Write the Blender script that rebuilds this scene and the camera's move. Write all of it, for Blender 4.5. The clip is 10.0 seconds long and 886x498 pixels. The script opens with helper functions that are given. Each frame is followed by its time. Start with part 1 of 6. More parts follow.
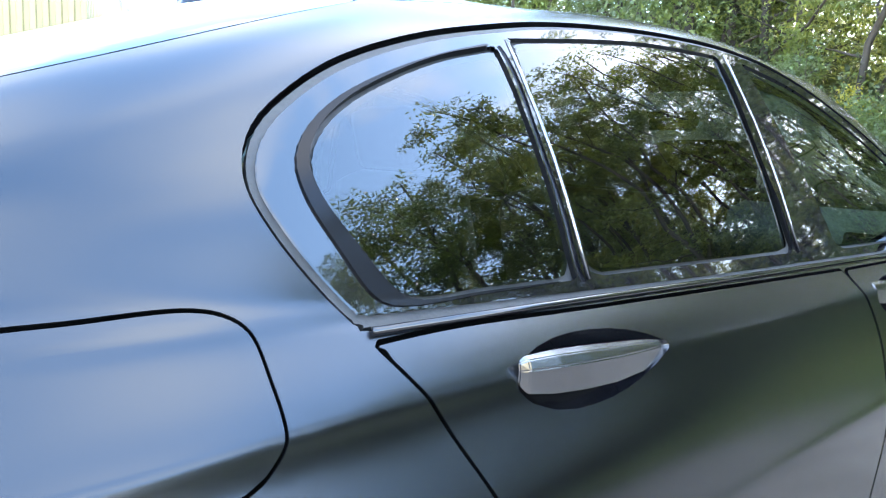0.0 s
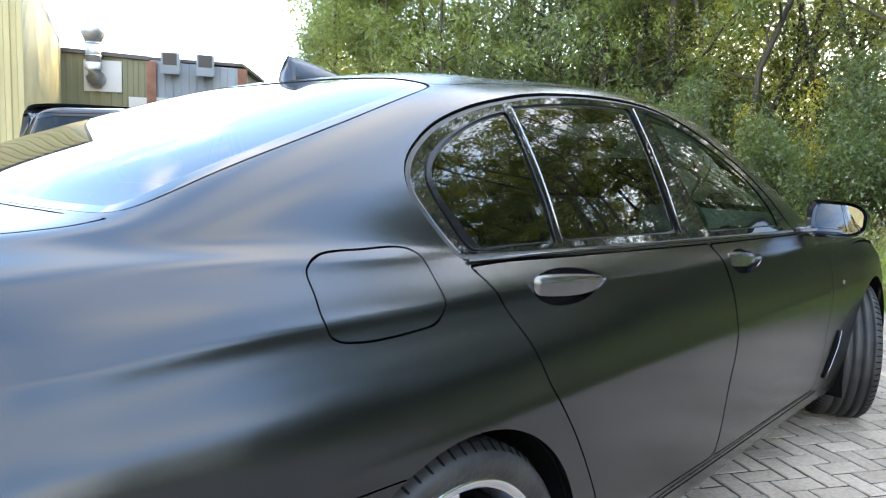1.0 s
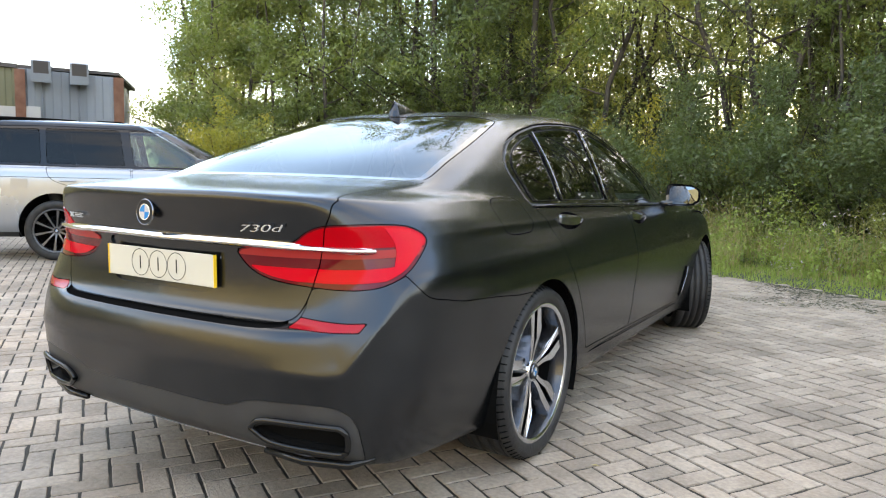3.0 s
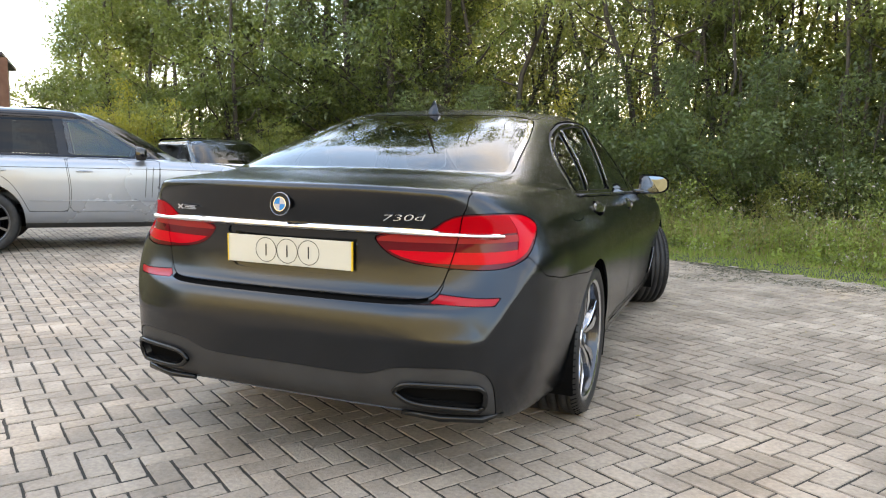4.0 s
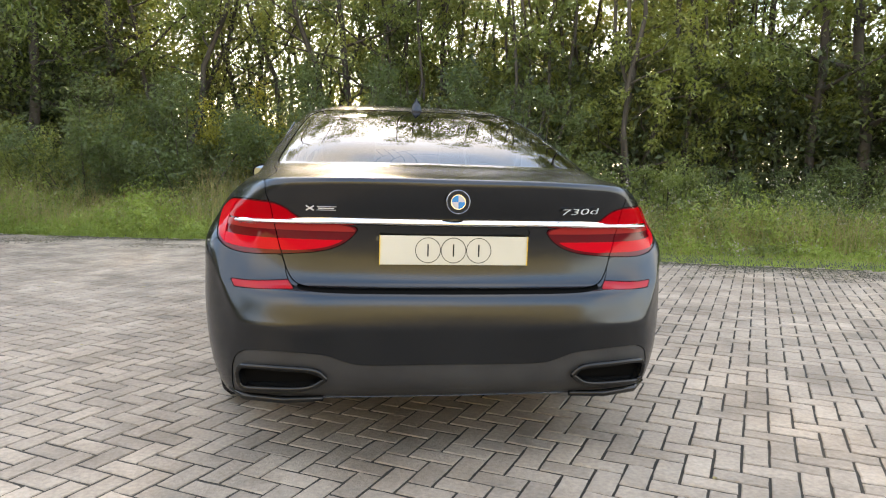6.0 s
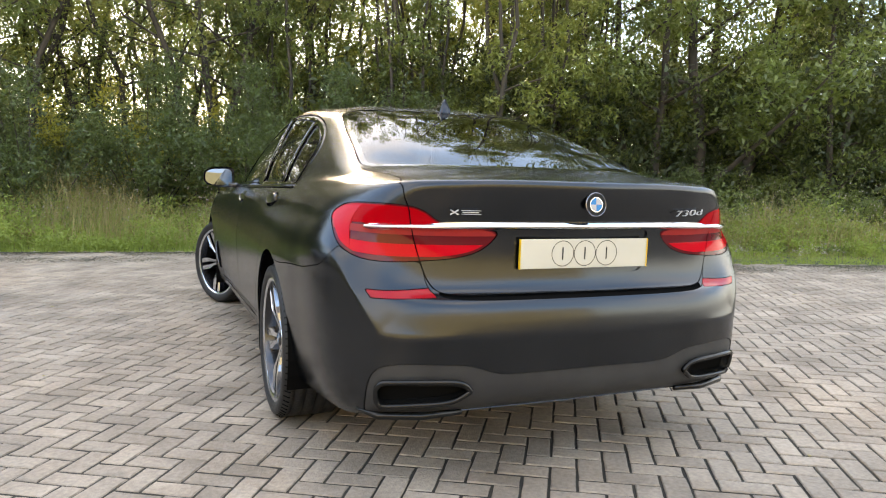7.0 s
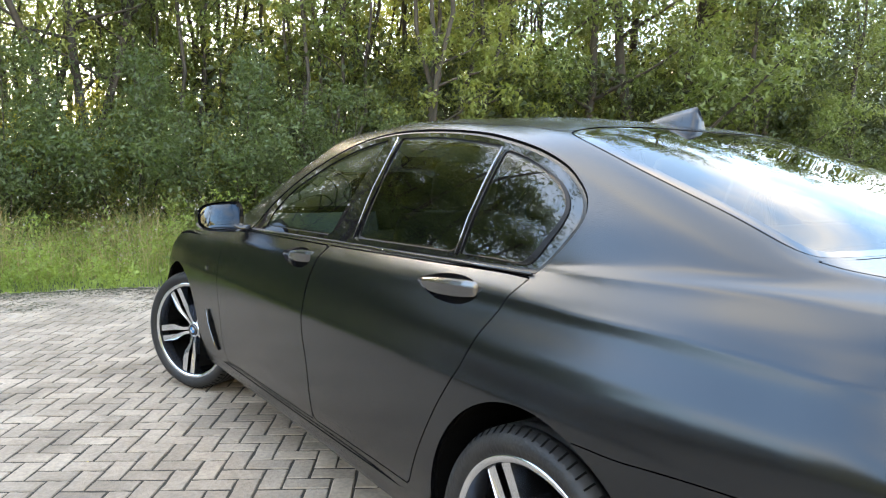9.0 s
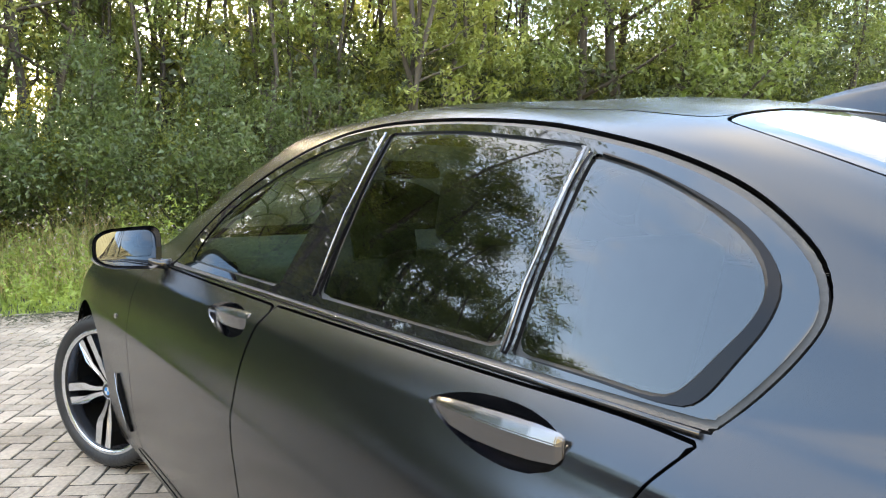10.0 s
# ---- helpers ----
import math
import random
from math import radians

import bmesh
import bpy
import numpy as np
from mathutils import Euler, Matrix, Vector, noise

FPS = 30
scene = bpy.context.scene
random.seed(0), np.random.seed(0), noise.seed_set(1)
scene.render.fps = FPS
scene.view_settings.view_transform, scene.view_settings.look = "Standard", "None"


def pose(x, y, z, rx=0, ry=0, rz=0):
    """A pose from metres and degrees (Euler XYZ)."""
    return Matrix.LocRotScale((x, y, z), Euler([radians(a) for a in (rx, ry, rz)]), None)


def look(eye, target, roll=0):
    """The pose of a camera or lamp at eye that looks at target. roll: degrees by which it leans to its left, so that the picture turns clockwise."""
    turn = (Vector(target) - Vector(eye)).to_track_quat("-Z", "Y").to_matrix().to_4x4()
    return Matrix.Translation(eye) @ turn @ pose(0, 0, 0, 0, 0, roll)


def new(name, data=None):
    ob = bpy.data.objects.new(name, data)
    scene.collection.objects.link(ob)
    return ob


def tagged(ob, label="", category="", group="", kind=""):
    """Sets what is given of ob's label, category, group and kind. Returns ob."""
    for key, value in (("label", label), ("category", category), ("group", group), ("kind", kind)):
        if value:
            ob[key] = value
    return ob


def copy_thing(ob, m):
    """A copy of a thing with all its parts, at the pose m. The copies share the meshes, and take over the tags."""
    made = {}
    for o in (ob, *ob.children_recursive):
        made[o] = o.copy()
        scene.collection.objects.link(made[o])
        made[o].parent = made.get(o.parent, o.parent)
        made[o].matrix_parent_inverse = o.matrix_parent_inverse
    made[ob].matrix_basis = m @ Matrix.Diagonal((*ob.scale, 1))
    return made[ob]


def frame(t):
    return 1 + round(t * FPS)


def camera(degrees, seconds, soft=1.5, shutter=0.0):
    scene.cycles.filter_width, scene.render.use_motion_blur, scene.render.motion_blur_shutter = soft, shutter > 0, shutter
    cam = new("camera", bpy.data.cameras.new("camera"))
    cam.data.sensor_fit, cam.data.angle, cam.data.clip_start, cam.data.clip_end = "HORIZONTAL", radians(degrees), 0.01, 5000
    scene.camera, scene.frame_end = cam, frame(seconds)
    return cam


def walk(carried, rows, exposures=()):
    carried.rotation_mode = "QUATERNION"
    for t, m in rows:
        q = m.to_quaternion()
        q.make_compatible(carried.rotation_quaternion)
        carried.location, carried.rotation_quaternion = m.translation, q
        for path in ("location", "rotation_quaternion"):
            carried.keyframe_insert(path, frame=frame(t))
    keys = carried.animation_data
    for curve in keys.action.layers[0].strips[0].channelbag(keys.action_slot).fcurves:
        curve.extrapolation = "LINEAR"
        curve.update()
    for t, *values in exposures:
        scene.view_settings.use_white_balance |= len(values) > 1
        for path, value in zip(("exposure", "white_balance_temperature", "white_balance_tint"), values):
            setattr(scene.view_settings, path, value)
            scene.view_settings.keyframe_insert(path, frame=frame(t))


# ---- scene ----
cam = camera(64.0, 10.0, 1.15)
METRES, EYE, TILT, LEAN, TURN = 9.746, 1.15, 0.0, 0.0, 49.2
PATH = [
    (0, (1.346, -0.253, 1.188), (-0.135, 1.062, 0.91), 2.4),
    (0.5, (1.517, -0.541, 1.212), (0.109, 0.857, 0.963), 2.4),
    (1, (1.697, -0.908, 1.198), (0.359, 0.56, 0.963), 2.2),
    (1.5, (1.866, -1.298, 1.19), (0.614, 0.247, 0.971), 1.8),
    (2, (1.993, -1.714, 1.181), (0.804, -0.12, 0.969), 1.6),
    (2.5, (2.03, -2.17, 1.168), (0.91, -0.525, 0.966), 1.4),
    (3, (2.009, -2.572, 1.127), (0.984, -0.867, 0.924), 1.4),
    (3.2, (1.963, -2.728, 1.109), (0.981, -0.997, 0.909), 1.4),
    (4.3, (1.244, -3.373, 1.148), (0.62, -1.488, 0.908), 1.5),
    (4.5, (1.069, -3.455, 1.134), (0.537, -1.542, 0.898), 1.5),
    (5, (0.594, -3.615, 1.134), (0.347, -1.644, 0.903), 1.5),
    (5.5, (0.099, -3.594, 1.132), (0.13, -1.607, 0.901), 1.5),
    (5.7, (-0.109, -3.581, 1.116), (0.034, -1.599, 0.889), 1.5),
    (6.8, (-1.255, -3.288, 1.073), (-0.572, -1.418, 0.876), 1.6),
    (7, (-1.452, -3.186, 1.06), (-0.679, -1.352, 0.868), 1.5),
    (7.5, (-1.83, -2.807, 1.07), (-0.862, -1.067, 0.877), 1.2),
    (8, (-2.074, -2.277, 1.118), (-0.994, -0.605, 0.926), 1.1),
    (8.5, (-2.135, -1.705, 1.19), (-1.02, -0.058, 0.99), 0.9),
    (9, (-1.969, -1.174, 1.252), (-0.851, 0.471, 1.047), 0.8),
    (9.5, (-1.738, -0.7, 1.285), (-0.61, 0.939, 1.08), 0.7),
    (10, (-1.486, -0.307, 1.291), (-0.314, 1.301, 1.088), 0.6),
]
walk(cam, [(t, look(eye, target, roll)) for t, eye, target, roll in PATH], [(0.0, 3.32, 6050, 11), (0.7, 2.92, 6600, 11), (1.5, 2.48, 7150, 12), (3.0, 2.14, 7650, 13), (5.0, 1.97, 7900, 14), (7.0, 2.0, 7850, 14), (8.0, 2.25, 7200, 9), (9.0, 2.52, 7350, 10), (10.0, 2.74, 7750, 12)])

# ---- sky, sun ----
SUN_AZIMUTH, SUN_ELEVATION = 2.0, 29.0
world = bpy.data.worlds.new("sky")
scene.world = world
world.use_nodes = True
wt, wn = world.node_tree, world.node_tree.nodes
sky = wn.new("ShaderNodeTexSky")
sky.sky_type, sky.sun_disc = "NISHITA", False
sky.sun_elevation, sky.sun_rotation = radians(SUN_ELEVATION), radians(SUN_AZIMUTH)
sky.dust_density, sky.air_density, sky.ozone_density = 0.7, 1.4, 2.0
wco, wmap = wn.new("ShaderNodeTexCoord"), wn.new("ShaderNodeMapping")
wmap.inputs["Scale"].default_value = (1.0, 1.0, 1.7)
cloud, cramp, cmix = wn.new("ShaderNodeTexNoise"), wn.new("ShaderNodeValToRGB"), wn.new("ShaderNodeMix")
cloud.inputs["Scale"].default_value, cloud.inputs["Detail"].default_value, cloud.inputs["Roughness"].default_value = 2.3, 8, 0.56
cramp.color_ramp.elements[0].position, cramp.color_ramp.elements[1].position = 0.455, 0.69
cmix.data_type = "RGBA"
cramp.color_ramp.elements[0].color = (0.0, 0.0, 0.0, 1)
cmix.inputs["B"].default_value = (8.0, 7.8, 7.5, 1)
wt.links.new(wco.outputs["Generated"], wmap.inputs["Vector"])
wt.links.new(wmap.outputs[0], cloud.inputs["Vector"])
wt.links.new(cloud.outputs["Fac"], cramp.inputs[0])
wt.links.new(cramp.outputs[0], cmix.inputs["Factor"])
haze = wn.new("ShaderNodeMix")
haze.data_type, haze.blend_type = "RGBA", "ADD"
haze.inputs["Factor"].default_value, haze.inputs["B"].default_value = 1.0, (0.95, 1.75, 3.1, 1)
wt.links.new(sky.outputs[0], haze.inputs["A"])
wt.links.new(haze.outputs["Result"], cmix.inputs["A"])
wt.links.new(cmix.outputs["Result"], wn["Background"].inputs[0])
wn["Background"].inputs[1].default_value = 0.15
sun = new("sun", bpy.data.lights.new("sun", "SUN"))
sun.data.energy, sun.data.angle, sun.data.color = 3.6, radians(2.0), (1.0, 0.86, 0.66)
sun_way = Vector((math.sin(radians(SUN_AZIMUTH)) * math.cos(radians(SUN_ELEVATION)), math.cos(radians(SUN_AZIMUTH)) * math.cos(radians(SUN_ELEVATION)), math.sin(radians(SUN_ELEVATION))))
sun.matrix_basis = look(sun_way * 60, (0, 0, 0))



# ---- materials ----
def material(name, color, rough=0.5, metal=0.0, coat=0.0, **extra):
    m = bpy.data.materials.new(name)
    m.use_nodes = True
    b = m.node_tree.nodes["Principled BSDF"]
    b.inputs["Base Color"].default_value = (*color, 1)
    b.inputs["Roughness"].default_value = rough
    b.inputs["Metallic"].default_value = metal
    b.inputs["Coat Weight"].default_value = coat
    for key, value in extra.items():
        b.inputs[key.replace("_", " ")].default_value = value
    return m


def vary(m, low, high, scale, detail=6.0, rough=None, bump=0.0, bump_scale=None, obj_random=0.0, stretch=(1, 1, 1), island=0.0, speck=0.0, placed=False, stain=None):
    """Mottled colour between low and high, uneven gloss and fine relief."""
    t, n = m.node_tree, m.node_tree.nodes
    b = n["Principled BSDF"]
    co, mp = n.new("ShaderNodeTexCoord"), n.new("ShaderNodeMapping")
    mp.inputs["Scale"].default_value = stretch
    t.links.new(n.new("ShaderNodeNewGeometry").outputs["Position"] if placed else co.outputs["Object"], mp.inputs["Vector"])
    tex, ramp = n.new("ShaderNodeTexNoise"), n.new("ShaderNodeValToRGB")
    tex.inputs["Scale"].default_value, tex.inputs["Detail"].default_value = scale, detail
    t.links.new(mp.outputs[0], tex.inputs["Vector"])
    ramp.color_ramp.elements[0].position, ramp.color_ramp.elements[1].position = 0.32, 0.68
    ramp.color_ramp.elements[0].color, ramp.color_ramp.elements[1].color = (*low, 1), (*high, 1)
    t.links.new(tex.outputs["Fac"], ramp.inputs[0])
    out = ramp.outputs[0]
    if obj_random or island:
        src = n.new("ShaderNodeObjectInfo").outputs["Random"] if obj_random else n.new("ShaderNodeNewGeometry").outputs["Random Per Island"]
        amount = obj_random or island
        hsv, mr = n.new("ShaderNodeHueSaturation"), n.new("ShaderNodeMapRange")
        mr.inputs[3].default_value, mr.inputs[4].default_value = 1 - amount, 1 + amount
        t.links.new(src, mr.inputs[0])
        t.links.new(mr.outputs[0], hsv.inputs["Value"])
        t.links.new(out, hsv.inputs["Color"])
        out = hsv.outputs[0]
    if speck:
        dots, dr, mul = n.new("ShaderNodeTexNoise"), n.new("ShaderNodeMapRange"), n.new("ShaderNodeMix")
        dots.inputs["Scale"].default_value, dots.inputs["Detail"].default_value = 55, 5
        dr.inputs[1].default_value, dr.inputs[2].default_value, dr.inputs[3].default_value, dr.inputs[4].default_value = 0.3, 0.7, 1 - speck, 1 + speck
        mul.data_type, mul.blend_type = "RGBA", "MULTIPLY"
        mul.inputs["Factor"].default_value = 1.0
        t.links.new(mp.outputs[0], dots.inputs["Vector"])
        t.links.new(dots.outputs["Fac"], dr.inputs[0])
        t.links.new(dr.outputs[0], mul.inputs["B"])
        t.links.new(out, mul.inputs["A"])
        out = mul.outputs["Result"]
    if stain:
        for scale_s, lo_s, hi_s, most in ((0.55, 0.56, 0.74, 0.42), (3.1, 0.60, 0.72, 0.5)):
            spot, sr, sm = n.new("ShaderNodeTexNoise"), n.new("ShaderNodeMapRange"), n.new("ShaderNodeMix")
            spot.inputs["Scale"].default_value, spot.inputs["Detail"].default_value, spot.inputs["Roughness"].default_value = scale_s, 9, 0.68
            sr.inputs[1].default_value, sr.inputs[2].default_value, sr.inputs[4].default_value = lo_s, hi_s, most
            sm.data_type = "RGBA"
            sm.inputs["B"].default_value = (*stain, 1)
            t.links.new(mp.outputs[0], spot.inputs["Vector"])
            t.links.new(spot.outputs["Fac"], sr.inputs[0])
            t.links.new(sr.outputs[0], sm.inputs["Factor"])
            t.links.new(out, sm.inputs["A"])
            out = sm.outputs["Result"]
    t.links.new(out, b.inputs["Base Color"])
    if rough:
        rr = n.new("ShaderNodeMapRange")
        rr.inputs[3].default_value, rr.inputs[4].default_value = rough
        t.links.new(tex.outputs["Fac"], rr.inputs[0])
        t.links.new(rr.outputs[0], b.inputs["Roughness"])
    if bump:
        fine, bp = n.new("ShaderNodeTexNoise"), n.new("ShaderNodeBump")
        fine.inputs["Scale"].default_value, fine.inputs["Detail"].default_value = bump_scale or scale * 6, 4
        t.links.new(mp.outputs[0], fine.inputs["Vector"])
        bp.inputs["Strength"].default_value, bp.inputs["Distance"].default_value = bump, 0.01
        t.links.new(fine.outputs["Fac"], bp.inputs["Height"])
        t.links.new(bp.outputs[0], b.inputs["Normal"])
    return m


SATIN = vary(material("satin_black_wrap", (0.003, 0.003, 0.003), 0.22, 0.0, IOR=1.56, Specular_Tint=(0.84, 0.91, 1.0, 1.0)), (0.0022, 0.0023, 0.0025), (0.0034, 0.0035, 0.0037), 3.0, rough=(0.19, 0.24))
GLOSS = material("gloss_black", (0.005, 0.005, 0.006), 0.03, 0.0, 0.4)
RUBBER = vary(material("black_rubber", (0.02, 0.02, 0.02), 0.65), (0.014, 0.014, 0.014), (0.03, 0.03, 0.029), 30, rough=(0.5, 0.75), bump=0.15)
RUBBERGLOSS = material("glossy_black_moulding", (0.006, 0.006, 0.007), 0.16, Specular_IOR_Level=0.12)
TYRE = vary(material("tyre_rubber", (0.03, 0.03, 0.03), 0.7, Specular_IOR_Level=0.28), (0.011, 0.011, 0.012), (0.024, 0.023, 0.022), 14, rough=(0.42, 0.62), bump=0.25)
VOID = material("shadow_black", (0.005, 0.005, 0.005), 0.9, Specular_IOR_Level=0.0)
CHROME = material("chrome", (0.68, 0.69, 0.71), 0.11, 1.0)
BRIGHTTRIM = material("bright_trim", (0.40, 0.40, 0.41), 0.30, 0.4)
SATINTRIM = material("satin_trim", (0.20, 0.205, 0.22), 0.22, 1.0)
HANDLE = material("dark_satin_metal", (0.15, 0.153, 0.16), 0.24, 1.0)
MACHINED = vary(material("machined_alloy", (0.7, 0.7, 0.71), 0.3, 1.0), (0.64, 0.66, 0.70), (0.72, 0.74, 0.78), 6, rough=(0.14, 0.22))
RIMGREY = material("grey_wheel_paint", (0.050, 0.052, 0.058), 0.26, 0.8, 0.3)
SPOKESIDE = material("silver_grey_spoke_side", (0.27, 0.285, 0.31), 0.2, 1.0)
DARKRIM = material("dark_grey_alloy", (0.085, 0.087, 0.095), 0.3, 0.8)
DIFFUSER = vary(material("grey_trim_plastic", (0.06, 0.06, 0.06), 0.5), (0.016, 0.016, 0.017), (0.026, 0.026, 0.026), 9, rough=(0.42, 0.55), bump=0.06, bump_scale=400)


def glazing(name, tint, ior=1.9):
    """A window pane: clear mirror gloss that grows towards grazing, and a tinted view through."""
    m = bpy.data.materials.new(name)
    m.use_nodes = True
    t, n = m.node_tree, m.node_tree.nodes
    n.remove(n["Principled BSDF"])
    fr, gl, tr, mx = n.new("ShaderNodeFresnel"), n.new("ShaderNodeBsdfGlossy"), n.new("ShaderNodeBsdfTransparent"), n.new("ShaderNodeMixShader")
    fr.inputs["IOR"].default_value, gl.inputs["Roughness"].default_value = ior, 0.0
    gl.inputs["Color"].default_value, tr.inputs["Color"].default_value = (1, 1, 1, 1), (*tint, 1)
    t.links.new(fr.outputs[0], mx.inputs[0])
    t.links.new(tr.outputs[0], mx.inputs[1])
    t.links.new(gl.outputs[0], mx.inputs[2])
    t.links.new(mx.outputs[0], n["Material Output"].inputs["Surface"])
    return m


GLASS = glazing("tinted_glass", (0.11, 0.14, 0.125), 1.62)
PRIVACY = glazing("dark_privacy_glass", (0.05, 0.06, 0.065), 1.32)
REARGLASS = glazing("rear_window_glass", (0.10, 0.125, 0.11), 1.44)
SIDEGLASS = glazing("green_side_glass", (0.20, 0.29, 0.235), 1.62)
CLEAR = glazing("clear_glass", (0.62, 0.70, 0.66))
MIRROR = material("mirror_glass", (0.13, 0.155, 0.19), 0.01, 1.0)
RED = material("red_lens", (0.30, 0.0008, 0.004), 0.06, 0.0, 0.0, Specular_IOR_Level=0.06)
REDBRIGHT = material("bright_red_guide", (0.42, 0.001, 0.008), 0.08, 0.0, 0.0, Specular_IOR_Level=0.14)
REDDARK = material("smoked_red_lens", (0.085, 0.001, 0.004), 0.08, 0.0, 0.0, Specular_IOR_Level=0.3)
SMOKE = material("smoked_clear_lens", (0.035, 0.022, 0.024), 0.12)
REDFACET = material("rosy_lamp_facet", (0.24, 0.018, 0.016), 0.12, 0.0, 0.0, Specular_IOR_Level=0.16)
BLACKTRIM = material("black_exhaust_trim", (0.006, 0.006, 0.006), 0.22, Specular_IOR_Level=0.3)
SUVTRIM = material("dark_gloss_roof", (0.006, 0.007, 0.010), 0.05, Specular_IOR_Level=0.3)
REFLEX = material("red_reflector", (0.26, 0.005, 0.010), 0.22, Specular_IOR_Level=0.25)
PLATE = vary(material("plate_face", (0.78, 0.72, 0.56), 0.35), (0.43, 0.405, 0.33), (0.48, 0.45, 0.37), 4, rough=(0.3, 0.4))
PLATEEDGE = material("yellow_plate_edge", (0.75, 0.47, 0.02), 0.4)
INK = material("black_print", (0.012, 0.012, 0.012), 0.6, Specular_IOR_Level=0.15)
BLUE = material("blue_enamel", (0.012, 0.15, 0.36), 0.25, Specular_IOR_Level=0.3)
WHITE = material("white_enamel", (0.33, 0.33, 0.33), 0.3, Specular_IOR_Level=0.3)
LEATHER = vary(material("dark_leather", (0.03, 0.03, 0.03), 0.5), (0.022, 0.021, 0.020), (0.04, 0.039, 0.037), 12, rough=(0.4, 0.6), bump=0.1)
DASH = vary(material("grey_dash", (0.12, 0.12, 0.12), 0.55), (0.10, 0.11, 0.11), (0.15, 0.155, 0.15), 15, rough=(0.5, 0.65))
SILVER = vary(material("silver_paint", (0.42, 0.43, 0.45), 0.3, 0.6, 0.6), (0.245, 0.262, 0.290), (0.280, 0.298, 0.325), 0.7, rough=(0.24, 0.3))
WHITEPAINT = vary(material("white_paint", (0.75, 0.75, 0.74), 0.25, 0.0, 0.9), (0.56, 0.56, 0.55), (0.62, 0.62, 0.61), 5, rough=(0.22, 0.28))
LAMPCLEAR = material("headlamp_lens", (0.35, 0.36, 0.37), 0.08, 0.2, 1.0)


def part(name, bm, mat, parent=None, label=""):
    """Links a bmesh as one mesh object, as a child of parent where one is given."""
    me = bpy.data.meshes.new(name)
    bm.to_mesh(me)
    bm.free()
    for m in (mat if isinstance(mat, (list, tuple)) else [mat]):
        me.materials.append(m)
    ob = new(name, me)
    ob.parent = parent
    if label:
        ob["label"] = label
    return ob


def smooth(bm):
    for f in bm.faces:
        f.smooth = True
    return bm


def box_bm(sx, sy, sz, bevel=0.0, m=None, bm=None, segments=2):
    """A box of that size round the pose m, with rounded edges."""
    b = bmesh.new()
    bmesh.ops.create_cube(b, size=1.0, matrix=Matrix.Diagonal((sx, sy, sz, 1)))
    if bevel:
        bmesh.ops.bevel(b, geom=list(b.edges), offset=bevel, segments=segments, profile=0.6, affect="EDGES")
    b.transform(m or Matrix())
    return b if bm is None else join(bm, b)


def join(a, b):
    """Adds b to a."""
    me = bpy.data.meshes.new("tmp")
    b.to_mesh(me)
    a.from_mesh(me)
    bpy.data.meshes.remove(me)
    b.free()
    return a


def lathe(profile, n=48, m=None, close=False):
    """Turns (radius, along) points round the x axis; along runs along x."""
    b = bmesh.new()
    rows = [[b.verts.new((a, r * math.cos(2 * math.pi * k / n), r * math.sin(2 * math.pi * k / n))) for k in range(n)] for r, a in profile]
    if close:
        rows.append(rows[0])
    for p, q in zip(rows, rows[1:]):
        for k in range(n):
            b.faces.new((p[k], p[(k + 1) % n], q[(k + 1) % n], q[k]))
    smooth(b)
    if m:
        b.transform(m)
    return b


def tube(points, radii, n=8, cap=True):
    """A tapered tube along points."""
    b = bmesh.new()
    rows = []
    pts = [Vector(p) for p in points]
    for i, p in enumerate(pts):
        d = (pts[min(i + 1, len(pts) - 1)] - pts[max(i - 1, 0)]).normalized()
        s = d.cross(Vector((0.13, 0.31, 0.94)) if abs(d.z) < 0.9 else Vector((1, 0.1, 0))).normalized()
        w = d.cross(s)
        rows.append([b.verts.new(p + radii[i] * (math.cos(2 * math.pi * k / n) * s + math.sin(2 * math.pi * k / n) * w)) for k in range(n)])
    for p, q in zip(rows, rows[1:]):
        for k in range(n):
            b.faces.new((p[k], p[(k + 1) % n], q[(k + 1) % n], q[k]))
    if cap:
        b.faces.new(rows[0][::-1])
        b.faces.new(rows[-1])
    return smooth(b)


def prism(outline, depth, m=None, bevel=0.0, taper=0.0):
    """Extrudes an outline of (x, y) by depth along z; the far face may be smaller."""
    b = bmesh.new()
    k = 1 - taper
    lo = [b.verts.new((x, y, 0)) for x, y in outline]
    hi = [b.verts.new((x * k, y * k, depth)) for x, y in outline]
    b.faces.new(lo[::-1])
    b.faces.new(hi)
    for i in range(len(lo)):
        b.faces.new((lo[i], lo[(i + 1) % len(lo)], hi[(i + 1) % len(lo)], hi[i]))
    bmesh.ops.recalc_face_normals(b, faces=b.faces)
    if bevel:
        bmesh.ops.bevel(b, geom=list(b.edges), offset=bevel, segments=2, profile=0.6, affect="EDGES")
    if m:
        b.transform(m)
    return b


def empty(name, m, label, category, group="", kind=""):
    ob = new(name)
    ob.matrix_basis = m
    return tagged(ob, label, category, group, kind)


# ---- saloon body surface: lofted from contour rings, rear axle at y = 0, x to the car's right ----
def ring(rear, corner, side, front):
    return rear + corner + side + front


